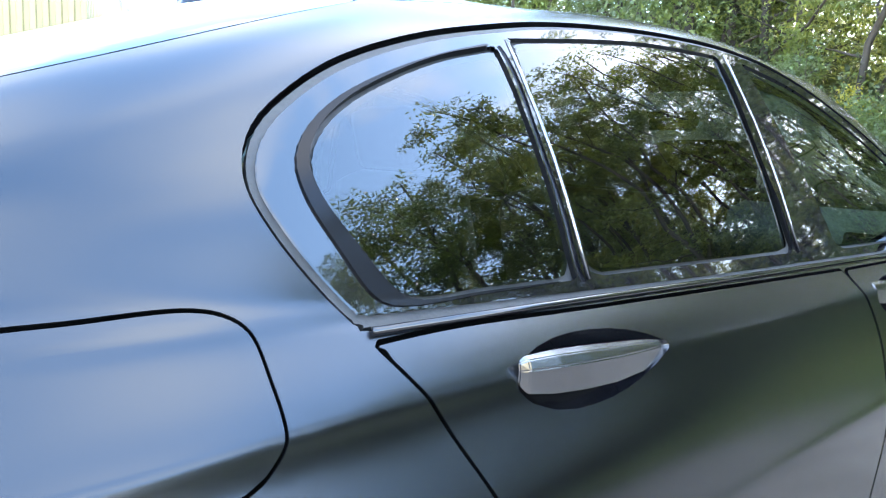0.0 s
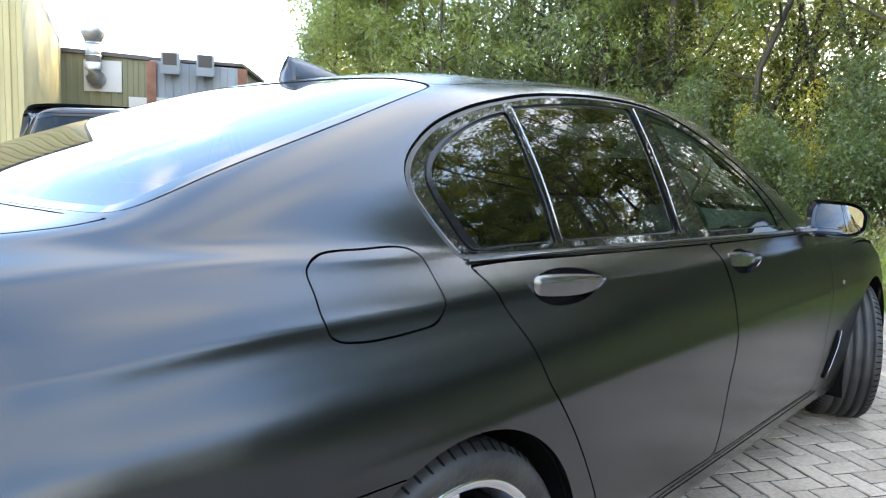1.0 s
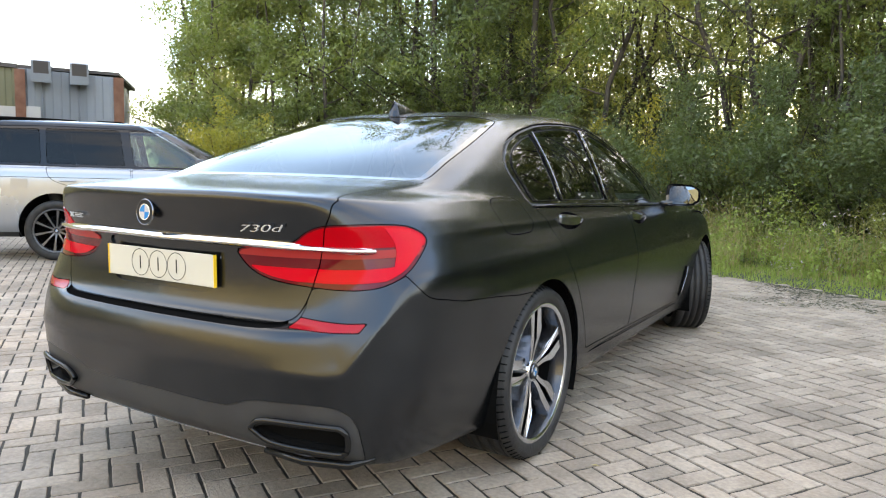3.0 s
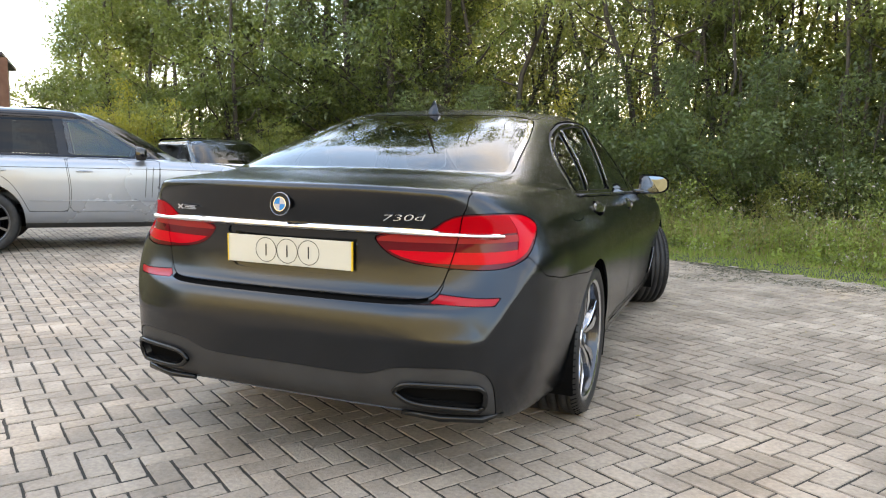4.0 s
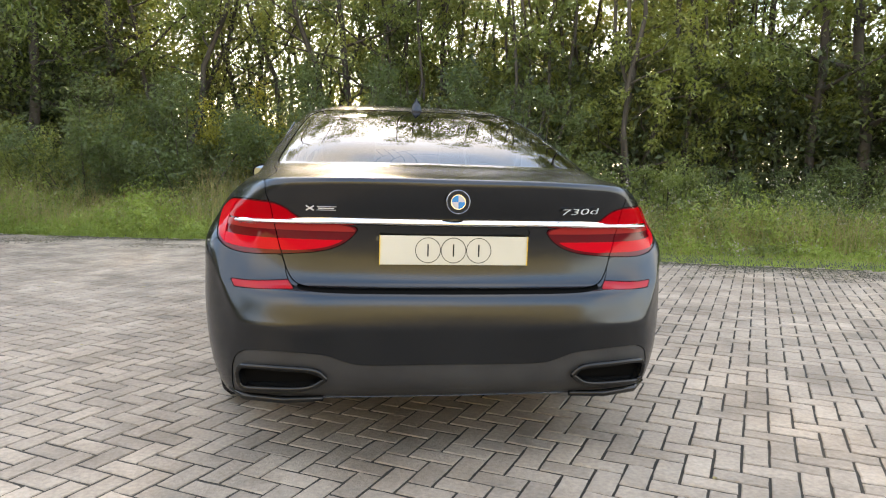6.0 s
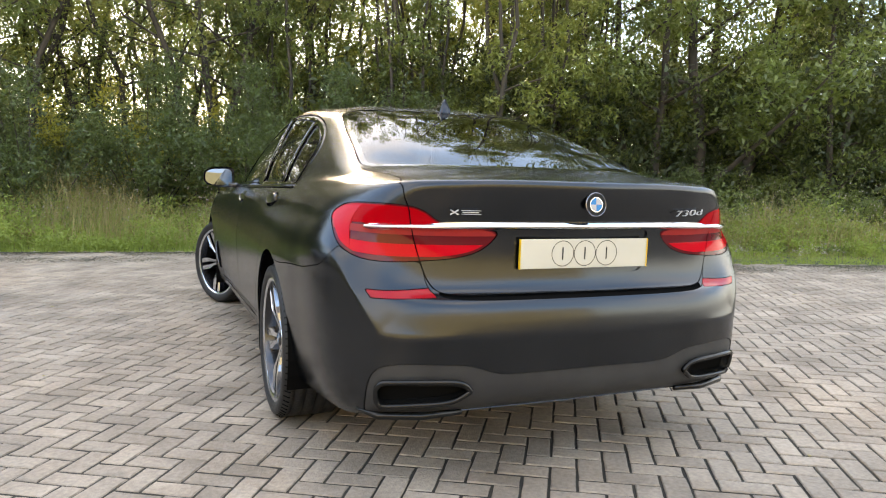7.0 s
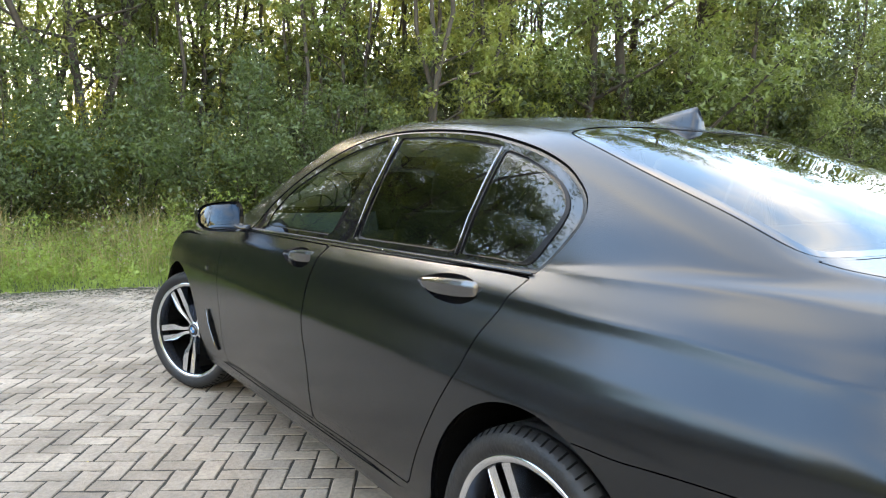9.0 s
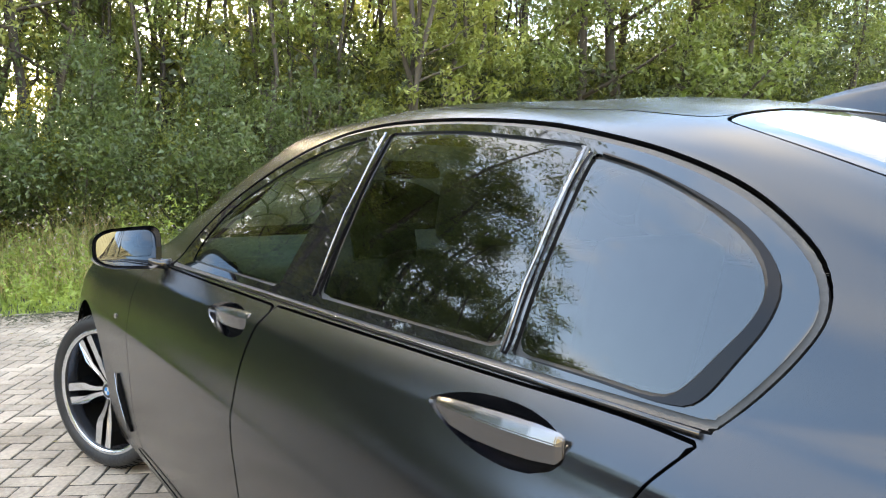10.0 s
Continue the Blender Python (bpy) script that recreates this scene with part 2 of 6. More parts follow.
def low_ring(zr, y0, y2, y3, cx, cy, zs, wq, ww, wd, zf, yf):
    """A contour below the belt: rear heights and depths, corner, side height and half widths (quarter, wheel, door), nose."""
    rear = [(0, y0, zr), (0.30, y0 + 0.3 * (y2 - y0), zr), (0.55, y2, zr), (0.755, y3, zr + 0.004)]
    corner = [(cx, cy, zr + 0.5 * (zs - zr))]
    side = [(wq, -0.50, zr + 0.85 * (zs - zr)), (0.5 * (wq + ww) + 0.006, -0.22, zs), (ww, 0.15, zs), (wd, 0.8, zs), (wd, 1.5, zs),
            (wd, 2.1, zs), (0.5 * (wd + ww), 2.62, zs), (ww - 0.004, 3.07, zs)]
    front = [(ww - 0.06, 3.5, zs + 0.4 * (zf - zs)), (0.70, yf - 0.16, zf), (0.38, yf - 0.035, zf), (0, yf, zf)]
    return rear + corner + side + front


RINGS = [
    low_ring(0.245, -0.93, -0.91, -0.87, 0.78, -0.76, 0.215, 0.80, 0.80, 0.80, 0.19, 3.78),
    low_ring(0.272, -1.030, -1.008, -0.960, 0.815, -0.840, 0.232, 0.860, 0.895, 0.878, 0.22, 3.90),
    low_ring(0.325, -1.082, -1.052, -0.992, 0.845, -0.852, 0.290, 0.886, 0.922, 0.905, 0.30, 3.94),
    low_ring(0.430, -1.106, -1.075, -1.010, 0.874, -0.855, 0.410, 0.912, 0.942, 0.930, 0.42, 3.95),
    low_ring(0.590, -1.124, -1.088, -1.000, 0.891, -0.838, 0.590, 0.930, 0.951, 0.941, 0.58, 3.94),
    low_ring(0.662, -1.106, -1.070, -0.985, 0.890, -0.830, 0.730, 0.928, 0.948, 0.940, 0.66, 3.92),
    low_ring(0.780, -1.048, -1.003, -0.940, 0.889, -0.816, 0.850, 0.914, 0.922, 0.914, 0.70, 3.89),
    low_ring(0.905, -1.058, -1.005, -0.915, 0.858, -0.730, 0.925, 0.871, 0.871, 0.887, 0.74, 3.87),
    # deck edge at the tail, shoulder along the sides
    [(0, -1.096, 1.000), (0.30, -1.074, 1.000), (0.535, -1.030, 0.995), (0.715, -0.945, 0.985), (0.812, -0.745, 0.985), (0.842, -0.47, 0.985),
     (0.848, -0.20, 0.978), (0.850, 0.15, 0.972), (0.862, 0.8, 0.968), (0.864, 1.5, 0.962), (0.862, 2.1, 0.952), (0.87, 2.62, 0.930), (0.865, 3.07, 0.90),
     (0.80, 3.47, 0.83), (0.62, 3.72, 0.78), (0.34, 3.82, 0.77), (0, 3.85, 0.77)],
    [(0, -1.104, 1.060), (0.30, -1.083, 1.060), (0.50, -1.046, 1.056), (0.655, -0.975, 1.050), (0.752, -0.765, 1.040), (0.800, -0.46, 1.030),
     (0.815, -0.18, 1.022), (0.818, 0.15, 1.012), (0.828, 0.8, 1.006), (0.830, 1.5, 0.998), (0.830, 2.1, 0.985), (0.83, 2.6, 0.965), (0.80, 3.05, 0.935),
     (0.72, 3.42, 0.87), (0.55, 3.66, 0.815), (0.3, 3.75, 0.80), (0, 3.78, 0.80)],
    [(0, -1.075, 1.072), (0.30, -1.055, 1.072), (0.49, -1.016, 1.068), (0.638, -0.945, 1.063), (0.732, -0.730, 1.053), (0.786, -0.43, 1.046),
     (0.806, -0.14, 1.036), (0.808, 0.17, 1.022), (0.818, 0.8, 1.016), (0.820, 1.5, 1.006), (0.820, 2.1, 0.992), (0.81, 2.58, 0.975), (0.76, 2.98, 0.958),
     (0.66, 3.28, 0.92), (0.50, 3.48, 0.875), (0.28, 3.56, 0.86), (0, 3.58, 0.86)],
    [(0, -0.83, 1.096), (0.30, -0.82, 1.095), (0.48, -0.79, 1.091), (0.632, -0.73, 1.083), (0.712, -0.58, 1.072), (0.770, -0.34, 1.060),
     (0.797, -0.10, 1.045), (0.803, 0.19, 1.028), (0.811, 0.8, 1.022), (0.813, 1.5, 1.012), (0.812, 2.1, 0.998), (0.79, 2.52, 0.99), (0.745, 2.80, 0.985),
     (0.66, 3.0, 0.97), (0.52, 3.12, 0.955), (0.3, 3.19, 0.95), (0, 3.21, 0.95)],
    [(0, -0.59, 1.113), (0.30, -0.58, 1.112), (0.50, -0.555, 1.109), (0.665, -0.505, 1.104), (0.722, -0.40, 1.098), (0.757, -0.24, 1.080),
     (0.783, -0.04, 1.060), (0.794, 0.21, 1.042), (0.800, 0.8, 1.036), (0.802, 1.5, 1.026), (0.798, 2.05, 1.014), (0.765, 2.42, 1.008), (0.73, 2.60, 1.005),
     (0.68, 2.71, 1.01), (0.58, 2.78, 1.02), (0.34, 2.84, 1.03), (0, 2.86, 1.033)],
    [(0, -0.40, 1.192), (0.30, -0.395, 1.191), (0.49, -0.37, 1.186), (0.635, -0.315, 1.177), (0.695, -0.22, 1.162), (0.727, -0.09, 1.148),
     (0.752, 0.08, 1.130), (0.764, 0.29, 1.114), (0.770, 0.82, 1.112), (0.772, 1.45, 1.105), (0.766, 1.93, 1.100), (0.735, 2.22, 1.10), (0.70, 2.38, 1.10),
     (0.655, 2.48, 1.11), (0.56, 2.56, 1.122), (0.33, 2.62, 1.132), (0, 2.64, 1.135)],
    [(0, -0.10, 1.300), (0.30, -0.095, 1.299), (0.48, -0.07, 1.293), (0.595, -0.015, 1.280), (0.655, 0.08, 1.258), (0.682, 0.18, 1.240),
     (0.700, 0.31, 1.228), (0.712, 0.46, 1.220), (0.722, 0.86, 1.218), (0.724, 1.36, 1.214), (0.718, 1.74, 1.208), (0.692, 1.97, 1.212), (0.66, 2.09, 1.22),
     (0.615, 2.19, 1.232), (0.53, 2.26, 1.248), (0.31, 2.32, 1.258), (0, 2.34, 1.262)],
    [(0, 0.16, 1.385), (0.30, 0.165, 1.383), (0.47, 0.19, 1.376), (0.555, 0.24, 1.362), (0.605, 0.31, 1.345), (0.632, 0.40, 1.334),
     (0.648, 0.51, 1.330), (0.660, 0.64, 1.328), (0.670, 0.92, 1.328), (0.672, 1.26, 1.324), (0.664, 1.55, 1.312), (0.645, 1.74, 1.308), (0.61, 1.84, 1.325),
     (0.565, 1.93, 1.345), (0.48, 2.0, 1.365), (0.28, 2.05, 1.378), (0, 2.07, 1.383)],
    [(0, 0.34, 1.428), (0.29, 0.345, 1.425), (0.445, 0.365, 1.416), (0.52, 0.41, 1.402), (0.56, 0.48, 1.392), (0.585, 0.57, 1.390),
     (0.603, 0.68, 1.392), (0.615, 0.80, 1.396), (0.624, 0.98, 1.400), (0.626, 1.20, 1.398), (0.616, 1.42, 1.386), (0.595, 1.58, 1.380), (0.565, 1.68, 1.392),
     (0.52, 1.76, 1.408), (0.445, 1.81, 1.424), (0.26, 1.86, 1.436), (0, 1.87, 1.440)],
    [(0, 0.50, 1.448), (0.26, 0.505, 1.446), (0.39, 0.53, 1.440), (0.45, 0.57, 1.432), (0.488, 0.63, 1.428), (0.515, 0.70, 1.430),
     (0.535, 0.78, 1.434), (0.548, 0.88, 1.438), (0.555, 1.0, 1.442), (0.556, 1.16, 1.442), (0.545, 1.32, 1.436), (0.52, 1.44, 1.432), (0.49, 1.52, 1.436),
     (0.45, 1.58, 1.444), (0.38, 1.63, 1.452), (0.22, 1.67, 1.460), (0, 1.68, 1.463)],
    [(0, 0.72, 1.466), (0.15, 0.725, 1.465), (0.24, 0.74, 1.463), (0.28, 0.77, 1.461), (0.31, 0.80, 1.461), (0.33, 0.84, 1.462),
     (0.345, 0.89, 1.463), (0.355, 0.95, 1.465), (0.36, 1.02, 1.466), (0.36, 1.12, 1.466), (0.35, 1.20, 1.465), (0.335, 1.28, 1.465), (0.31, 1.34, 1.466),
     (0.28, 1.39, 1.468), (0.23, 1.42, 1.471), (0.13, 1.45, 1.474), (0, 1.46, 1.475)],
    [(0, 0.90, 1.474)] + [(0.0, 0.90 + 0.025 * k, 1.474 + 0.0003 * k) for k in range(1, 16)] + [(0, 1.30, 1.479)],
]


# the lid stands back above the bumper: a shelf between the sixth and the seventh ring
SHELF = 0.237
RINGS.insert(6, [tuple(a + SHELF * (b - a) for a, b in zip(p, q)) for p, q in zip(RINGS[5], RINGS[6])])
for k, y in enumerate((-1.066, -1.054, -1.024, -0.974)):
    RINGS[6][k] = (RINGS[6][k][0], y, RINGS[6][k][2])


def over_shelf(line):
    """Ring numbers counted without the shelf, made to count it."""
    out = []
    for u, v in line:
        f = v - 5
        out.append((u, v if f <= 0 else 5 + f / SHELF if f < SHELF else 6 + (f - SHELF) / (1 - SHELF) if f < 1 else v + 1))
    return out


def spline(p, n):
    """Centripetal spline through the rows of p (k, m, 3), n steps to a span."""
    p = np.asarray(p, float)
    out = []
    k = len(p)
    ends = np.concatenate([2 * p[:1] - p[1:2], p, 2 * p[-1:] - p[-2:-1]])
    for i in range(k - 1):
        a, b, c, d = ends[i:i + 4]
        ta = np.maximum(np.linalg.norm(b - a, axis=-1, keepdims=True), 1e-4) ** 0.5
        tb = np.maximum(np.linalg.norm(c - b, axis=-1, keepdims=True), 1e-4) ** 0.5
        tc = np.maximum(np.linalg.norm(d - c, axis=-1, keepdims=True), 1e-4) ** 0.5
        m1 = (c - b) + tb * ((b - a) / ta - (c - a) / (ta + tb))
        m2 = (c - b) + tb * ((d - c) / tc - (d - b) / (tb + tc))
        for s in np.arange(n) / n:
            h = s * s * (3 - 2 * s)
            out.append(b + h * (c - b) + (s ** 3 - 2 * s * s + s) * m1 + (s ** 3 - s * s) * m2)
    out.append(p[-1])
    return np.array(out)


# sharp folds of the sheet: a line on the skin, how far it stands out, how wide it fades
CREASES = [([(0.920, -0.80, 0.770, 0.0), (0.930, -0.60, 0.775, 0.008), (0.935, -0.42, 0.765, 0.010), (0.942, -0.20, 0.755, 0.009), (0.945, 0.0, 0.74, 0.006), (0.945, 0.25, 0.72, 0.0)], 0.10, 2),
           ([(0.872, -0.815, 0.850, 0.003), (0.856, -0.850, 0.790, 0.009), (0.832, -0.900, 0.730, 0.014), (0.806, -0.950, 0.665, 0.018), (0.758, -1.019, 0.556, 0.018), (0.700, -1.046, 0.545, 0.016),
             (0.600, -1.075, 0.543, 0.013), (0.300, -1.105, 0.543, 0.008), (0.0, -1.115, 0.543, 0.006)], 0.042, 1),
           ([(0.852, -0.714, 0.94, 0.003), (0.866, -0.586, 0.943, 0.007), (0.866, -0.35, 0.952, 0.010), (0.866, -0.1, 0.950, 0.010), (0.862, 0.1, 0.955, 0.010), (0.865, 0.28, 0.957, 0.008), (0.88, 0.55, 0.948, 0.006),
             (0.885, 1.14, 0.947, 0.006), (0.885, 2.1, 0.935, 0.004)], 0.026, 1)]


def body_grid(nu=20, nv=10, rounds=10):
    """Grid of places (v, u, 3) of the right half; row 0 is the lowest ring, column 0 the middle of the tail."""
    r = np.array(RINGS, float)
    g = spline(np.transpose(spline(np.transpose(r, (1, 0, 2)), nu), (1, 0, 2)), nv)
    for _ in range(rounds):
        pad = np.concatenate([g[:, 1:3][:, ::-1] * (-1, 1, 1), g, g[:, -3:-1][:, ::-1] * (-1, 1, 1)], axis=1)
        g = g + 0.5 * ((pad[:, 1:-3] + pad[:, 3:-1]) / 2 - g) * np.ones(1)
        g[1:-1] += 0.25 * ((g[:-2] + g[2:]) / 2 - g[1:-1])
        g[:, 0, 0] = g[:, -1, 0] = 0.0
    for line, wide, power in CREASES:
        du, dv = np.gradient(g, axis=1), np.gradient(g, axis=0)
        nrm = np.cross(dv, du)
        nrm /= np.maximum(np.linalg.norm(nrm, axis=2, keepdims=True), 1e-9)
        nrm *= np.where((nrm * (g - (0, 1.4, 0.75))).sum(2, keepdims=True) < 0, -1, 1)
        q = np.array(line, float)
        near, rise = np.full(g.shape[:2], 9.0), np.zeros(g.shape[:2])
        for a, b in zip(q, q[1:]):
            w = b[:3] - a[:3]
            s = np.clip(((g - a[:3]) @ w) / (w @ w), 0, 1)
            d = np.linalg.norm(g - a[:3] - s[..., None] * w, axis=2)
            rise = np.where(d < near, a[3] + s * (b[3] - a[3]), rise)
            near = np.minimum(near, d)
        g = g + nrm * (rise * np.exp(-(near / wide) ** power))[..., None]
        g[:, 0, 0] = g[:, -1, 0] = 0.0
    return g


# ---- panels cut from a body surface ----
class Sheet:
    """The right half of a body: places, normals and (station, ring) of its points, and polygons."""

    def __init__(self, g, nu, nv):
        rows, cols = g.shape[:2]
        du = np.gradient(g, axis=1)
        dv = np.gradient(g, axis=0)
        n = np.cross(dv, du)
        n[:, 0, 0] = n[:, -1, 0] = 0.0
        n /= np.maximum(np.linalg.norm(n, axis=-1, keepdims=True), 1e-9)
        mid = g[rows // 2, cols // 2]
        if n[rows // 2, cols // 2, 0] * mid[0] < 0:
            n = -n
        self.grid, self.nu, self.nv = g, nu, nv
        jj, ii = np.meshgrid(np.arange(cols) / nu, np.arange(rows) / nv)
        self.data = [tuple(r) for r in np.concatenate([g.reshape(-1, 3), n.reshape(-1, 3), jj.reshape(-1, 1), ii.reshape(-1, 1)], axis=1)]
        self.polys = [(i * cols + j, i * cols + j + 1, (i + 1) * cols + j + 1, (i + 1) * cols + j) for i in range(rows - 1) for j in range(cols - 1)]

    def place(self, u, v):
        """The place at a station and ring, and the outward normal's polygon row."""
        fu = min(max(u * self.nu, 0), self.grid.shape[1] - 1.001)
        fv = min(max(v * self.nv, 0), self.grid.shape[0] - 1.001)
        j, i = int(fu), int(fv)
        a, b = fu - j, fv - i
        g = self.grid
        return (1 - b) * ((1 - a) * g[i, j] + a * g[i, j + 1]) + b * ((1 - a) * g[i + 1, j] + a * g[i + 1, j + 1])

    def split(self, polys, phi):
        """Cuts polygons along phi = 0; returns those below and above."""
        low, high, seen = [], [], {}
        phi = list(phi)
        for poly in polys:
            s = [phi[i] < 0 for i in poly]
            if all(s):
                low.append(poly)
            elif not any(s):
                high.append(poly)
            else:
                a, b = [], []
                for k, i in enumerate(poly):
                    j = poly[(k + 1) % len(poly)]
                    (a if phi[i] < 0 else b).append(i)
                    if (phi[i] < 0) != (phi[j] < 0):
                        key = (i, j) if i < j else (j, i)
                        if key not in seen:
                            f = phi[key[0]] / (phi[key[0]] - phi[key[1]])
                            p, q = self.data[key[0]], self.data[key[1]]
                            self.data.append(tuple(x + f * (y - x) for x, y in zip(p, q)))
                            phi.append(0.0)
                            seen[key] = len(self.data) - 1
                        a.append(seen[key])
                        b.append(seen[key])
                if len(a) > 2:
                    low.append(tuple(a))
                if len(b) > 2:
                    high.append(tuple(b))
        return low, high

    def carve(self, polys, field, gap):
        """Inside and outside of a closed line, a joint of twice the gap left out between."""
        inside, rest = self.split(polys, field(self) + gap)
        return inside, self.split(rest, field(self) - gap)[1] if gap else rest


def rounded(points, sharp=(), n=6):
    """A closed line through points, straight only at the corners listed."""
    p = np.asarray(points, float)
    k = len(p)
    out = []
    for i in range(k):
        b, c = p[i], p[(i + 1) % k]
        a = 2 * b - c if i in sharp else p[i - 1]
        d = 2 * c - b if (i + 1) % k in sharp else p[(i + 2) % k]
        ta, tb, tc = (max(np.linalg.norm(y - x), 1e-6) ** 0.5 for x, y in ((a, b), (b, c), (c, d)))
        m1 = (c - b) + tb * ((b - a) / ta - (c - a) / (ta + tb))
        m2 = (c - b) + tb * ((d - c) / tc - (d - b) / (tb + tc))
        for s in np.arange(n) / n:
            out.append(b + s * s * (3 - 2 * s) * (c - b) + (s ** 3 - 2 * s * s + s) * m1 + (s ** 3 - s * s) * m2)
    return np.array(out)


def inside_of(q, line):
    x, y = q[:, 0], q[:, 1]
    odd = np.zeros(len(q), bool)
    for (x1, y1), (x2, y2) in zip(line, np.roll(line, -1, axis=0)):
        if y1 != y2:
            odd ^= ((y1 > y) != (y2 > y)) & (x < (x2 - x1) * (y - y1) / (y2 - y1) + x1)
    return odd


def to_line(q, line):
    best = np.full(len(q), 1e9)
    for a, b in zip(line, np.roll(line, -1, axis=0)):
        d = b - a
        s = np.clip(((q - a) @ d) / max(d @ d, 1e-12), 0, 1)[:, None]
        best = np.minimum(best, np.linalg.norm(q - a - s * d, axis=1))
    return best


def side_line(points, sharp=(), least=0.45):
    """Signed distance to a line drawn on the flank, in (along, up)."""
    line = rounded(points, sharp)
    lo, hi = line.min(0) - 0.12, line.max(0) + 0.12

    def field(sheet):
        d = np.array(sheet.data)
        phi = np.full(len(d), 0.12)
        near = (d[:, 0] > least) & (d[:, 1] > lo[0]) & (d[:, 1] < hi[0]) & (d[:, 2] > lo[1]) & (d[:, 2] < hi[1])
        q = d[near][:, 1:3]
        r = to_line(q, line)
        phi[near] = np.where(inside_of(q, line), -r, r)
        return phi
    return field


def skin_line(points, sharp=()):
    """Signed distance to a line drawn in (station, ring); stations below 0 and past the last lie on the other half."""
    line = rounded(points, sharp)
    lo, hi = line.min(0) - 1.0, line.max(0) + 1.0

    def field(sheet):
        d = np.array(sheet.data)
        last = (sheet.grid.shape[1] - 1) / sheet.nu

        def lift(u, v):
            p = sheet.place(-u if u < 0 else 2 * last - u if u > last else u, v)
            return p * (-1, 1, 1) if u < 0 or u > last else p
        lifted = np.array([lift(u, v) for u, v in line])
        phi = np.full(len(d), 0.12)
        near = (d[:, 6] > lo[0]) & (d[:, 6] < hi[0]) & (d[:, 7] > lo[1]) & (d[:, 7] < hi[1])
        r = to_line(d[near][:, :3], lifted)
        phi[near] = np.where(inside_of(d[near][:, 6:8], line), -r, r)
        return phi
    return field


def panel(sheet, polys, sides=(1,), offset=0.0, flange=0.012, bm=None):
    """A mesh of polygons, pushed out by offset (a number, or one for each point), with its edges turned in by flange."""
    bm = bm or bmesh.new()
    normals = {}
    off = offset if hasattr(offset, "__len__") else None
    edges = {}
    for p in polys:
        for k in range(len(p)):
            i, j = p[k], p[(k + 1) % len(p)]
            edges.setdefault((min(i, j), max(i, j)), []).append((i, j))
    for sx in sides:
        made, low, top = {}, {}, {}

        def point(i, store, drop):
            if i not in store:
                d = sheet.data[i]
                o = float((off[i] if off is not None else offset) - drop)
                nn = Vector((d[3] * sx, d[4], d[5]))
                if abs(d[0]) < 1e-5:
                    nn.x = 0
                store[i] = bm.verts.new(Vector((d[0] * sx, d[1], d[2])) + o * nn)
                if store is made:
                    normals[store[i]] = nn.normalized()
            return store[i]
        for p in polys:
            vs = []
            for i in p:
                q = point(i, made, 0)
                if q not in vs:
                    vs.append(q)
            if len(vs) > 2:
                try:
                    f = bm.faces.new(vs if sx > 0 else vs[::-1])
                    f.smooth = True
                except ValueError:
                    pass
        if flange:
            for (i, j), users in edges.items():
                if len(users) == 1 and not (abs(sheet.data[i][0]) < 1e-5 and abs(sheet.data[j][0]) < 1e-5):
                    a, b = users[0]
                    q = (point(a, top, 0), point(b, top, 0), point(b, low, flange), point(a, low, flange))
                    try:
                        bm.faces.new(q[::-1] if sx > 0 else q)
                    except ValueError:
                        pass
    if len(sides) == 2:
        bmesh.ops.remove_doubles(bm, verts=[v for v in normals if abs(v.co.x) < 1e-5], dist=1e-5)
    bmesh.ops.recalc_face_normals(bm, faces=bm.faces)
    return bm


def bend_true(ob, axis, degree=3, move=True, beside=()):
    """Lays a pane on one smooth sheet, as bent glass lies: its depth along the axis as a polynomial of the other two, with the sheet's own normals; panes beside it share the sheet."""
    me = ob.data
    p = np.array([v.co[:] for v in me.vertices])
    a, b = [k for k in range(3) if k != axis]
    mid = p.mean(0)
    u, w = p[:, a] - mid[a], p[:, b] - mid[b]
    terms = [(i, j) for i in range(degree + 1) for j in range(degree + 1 - i)]
    if axis == 1:
        terms = [(i, j) for i, j in terms if i % 2 == 0]
    more = np.array([v.co[:] for o in (ob, *beside) for v in o.data.vertices])
    mu, mw = more[:, a] - mid[a], more[:, b] - mid[b]
    k = np.linalg.lstsq(np.stack([mu ** i * mw ** j for i, j in terms], 1), more[:, axis], rcond=None)[0]
    p[:, axis] = sum(c * u ** i * w ** j for c, (i, j) in zip(k, terms))
    du = sum(c * i * u ** max(i - 1, 0) * w ** j for c, (i, j) in zip(k, terms) if i)
    dw = sum(c * j * u ** i * w ** max(j - 1, 0) for c, (i, j) in zip(k, terms) if j)
    n = np.zeros_like(p)
    n[:, axis], n[:, a], n[:, b] = 1, -du, -dw
    n /= np.linalg.norm(n, axis=1, keepdims=True)
    way = np.array(me.polygons[0].normal[:])
    if (n.mean(0) * way).sum() < 0:
        n = -n
    if move:
        me.vertices.foreach_set("co", p.ravel())
    me.update()
    me.normals_split_custom_set_from_vertices(n.tolist())


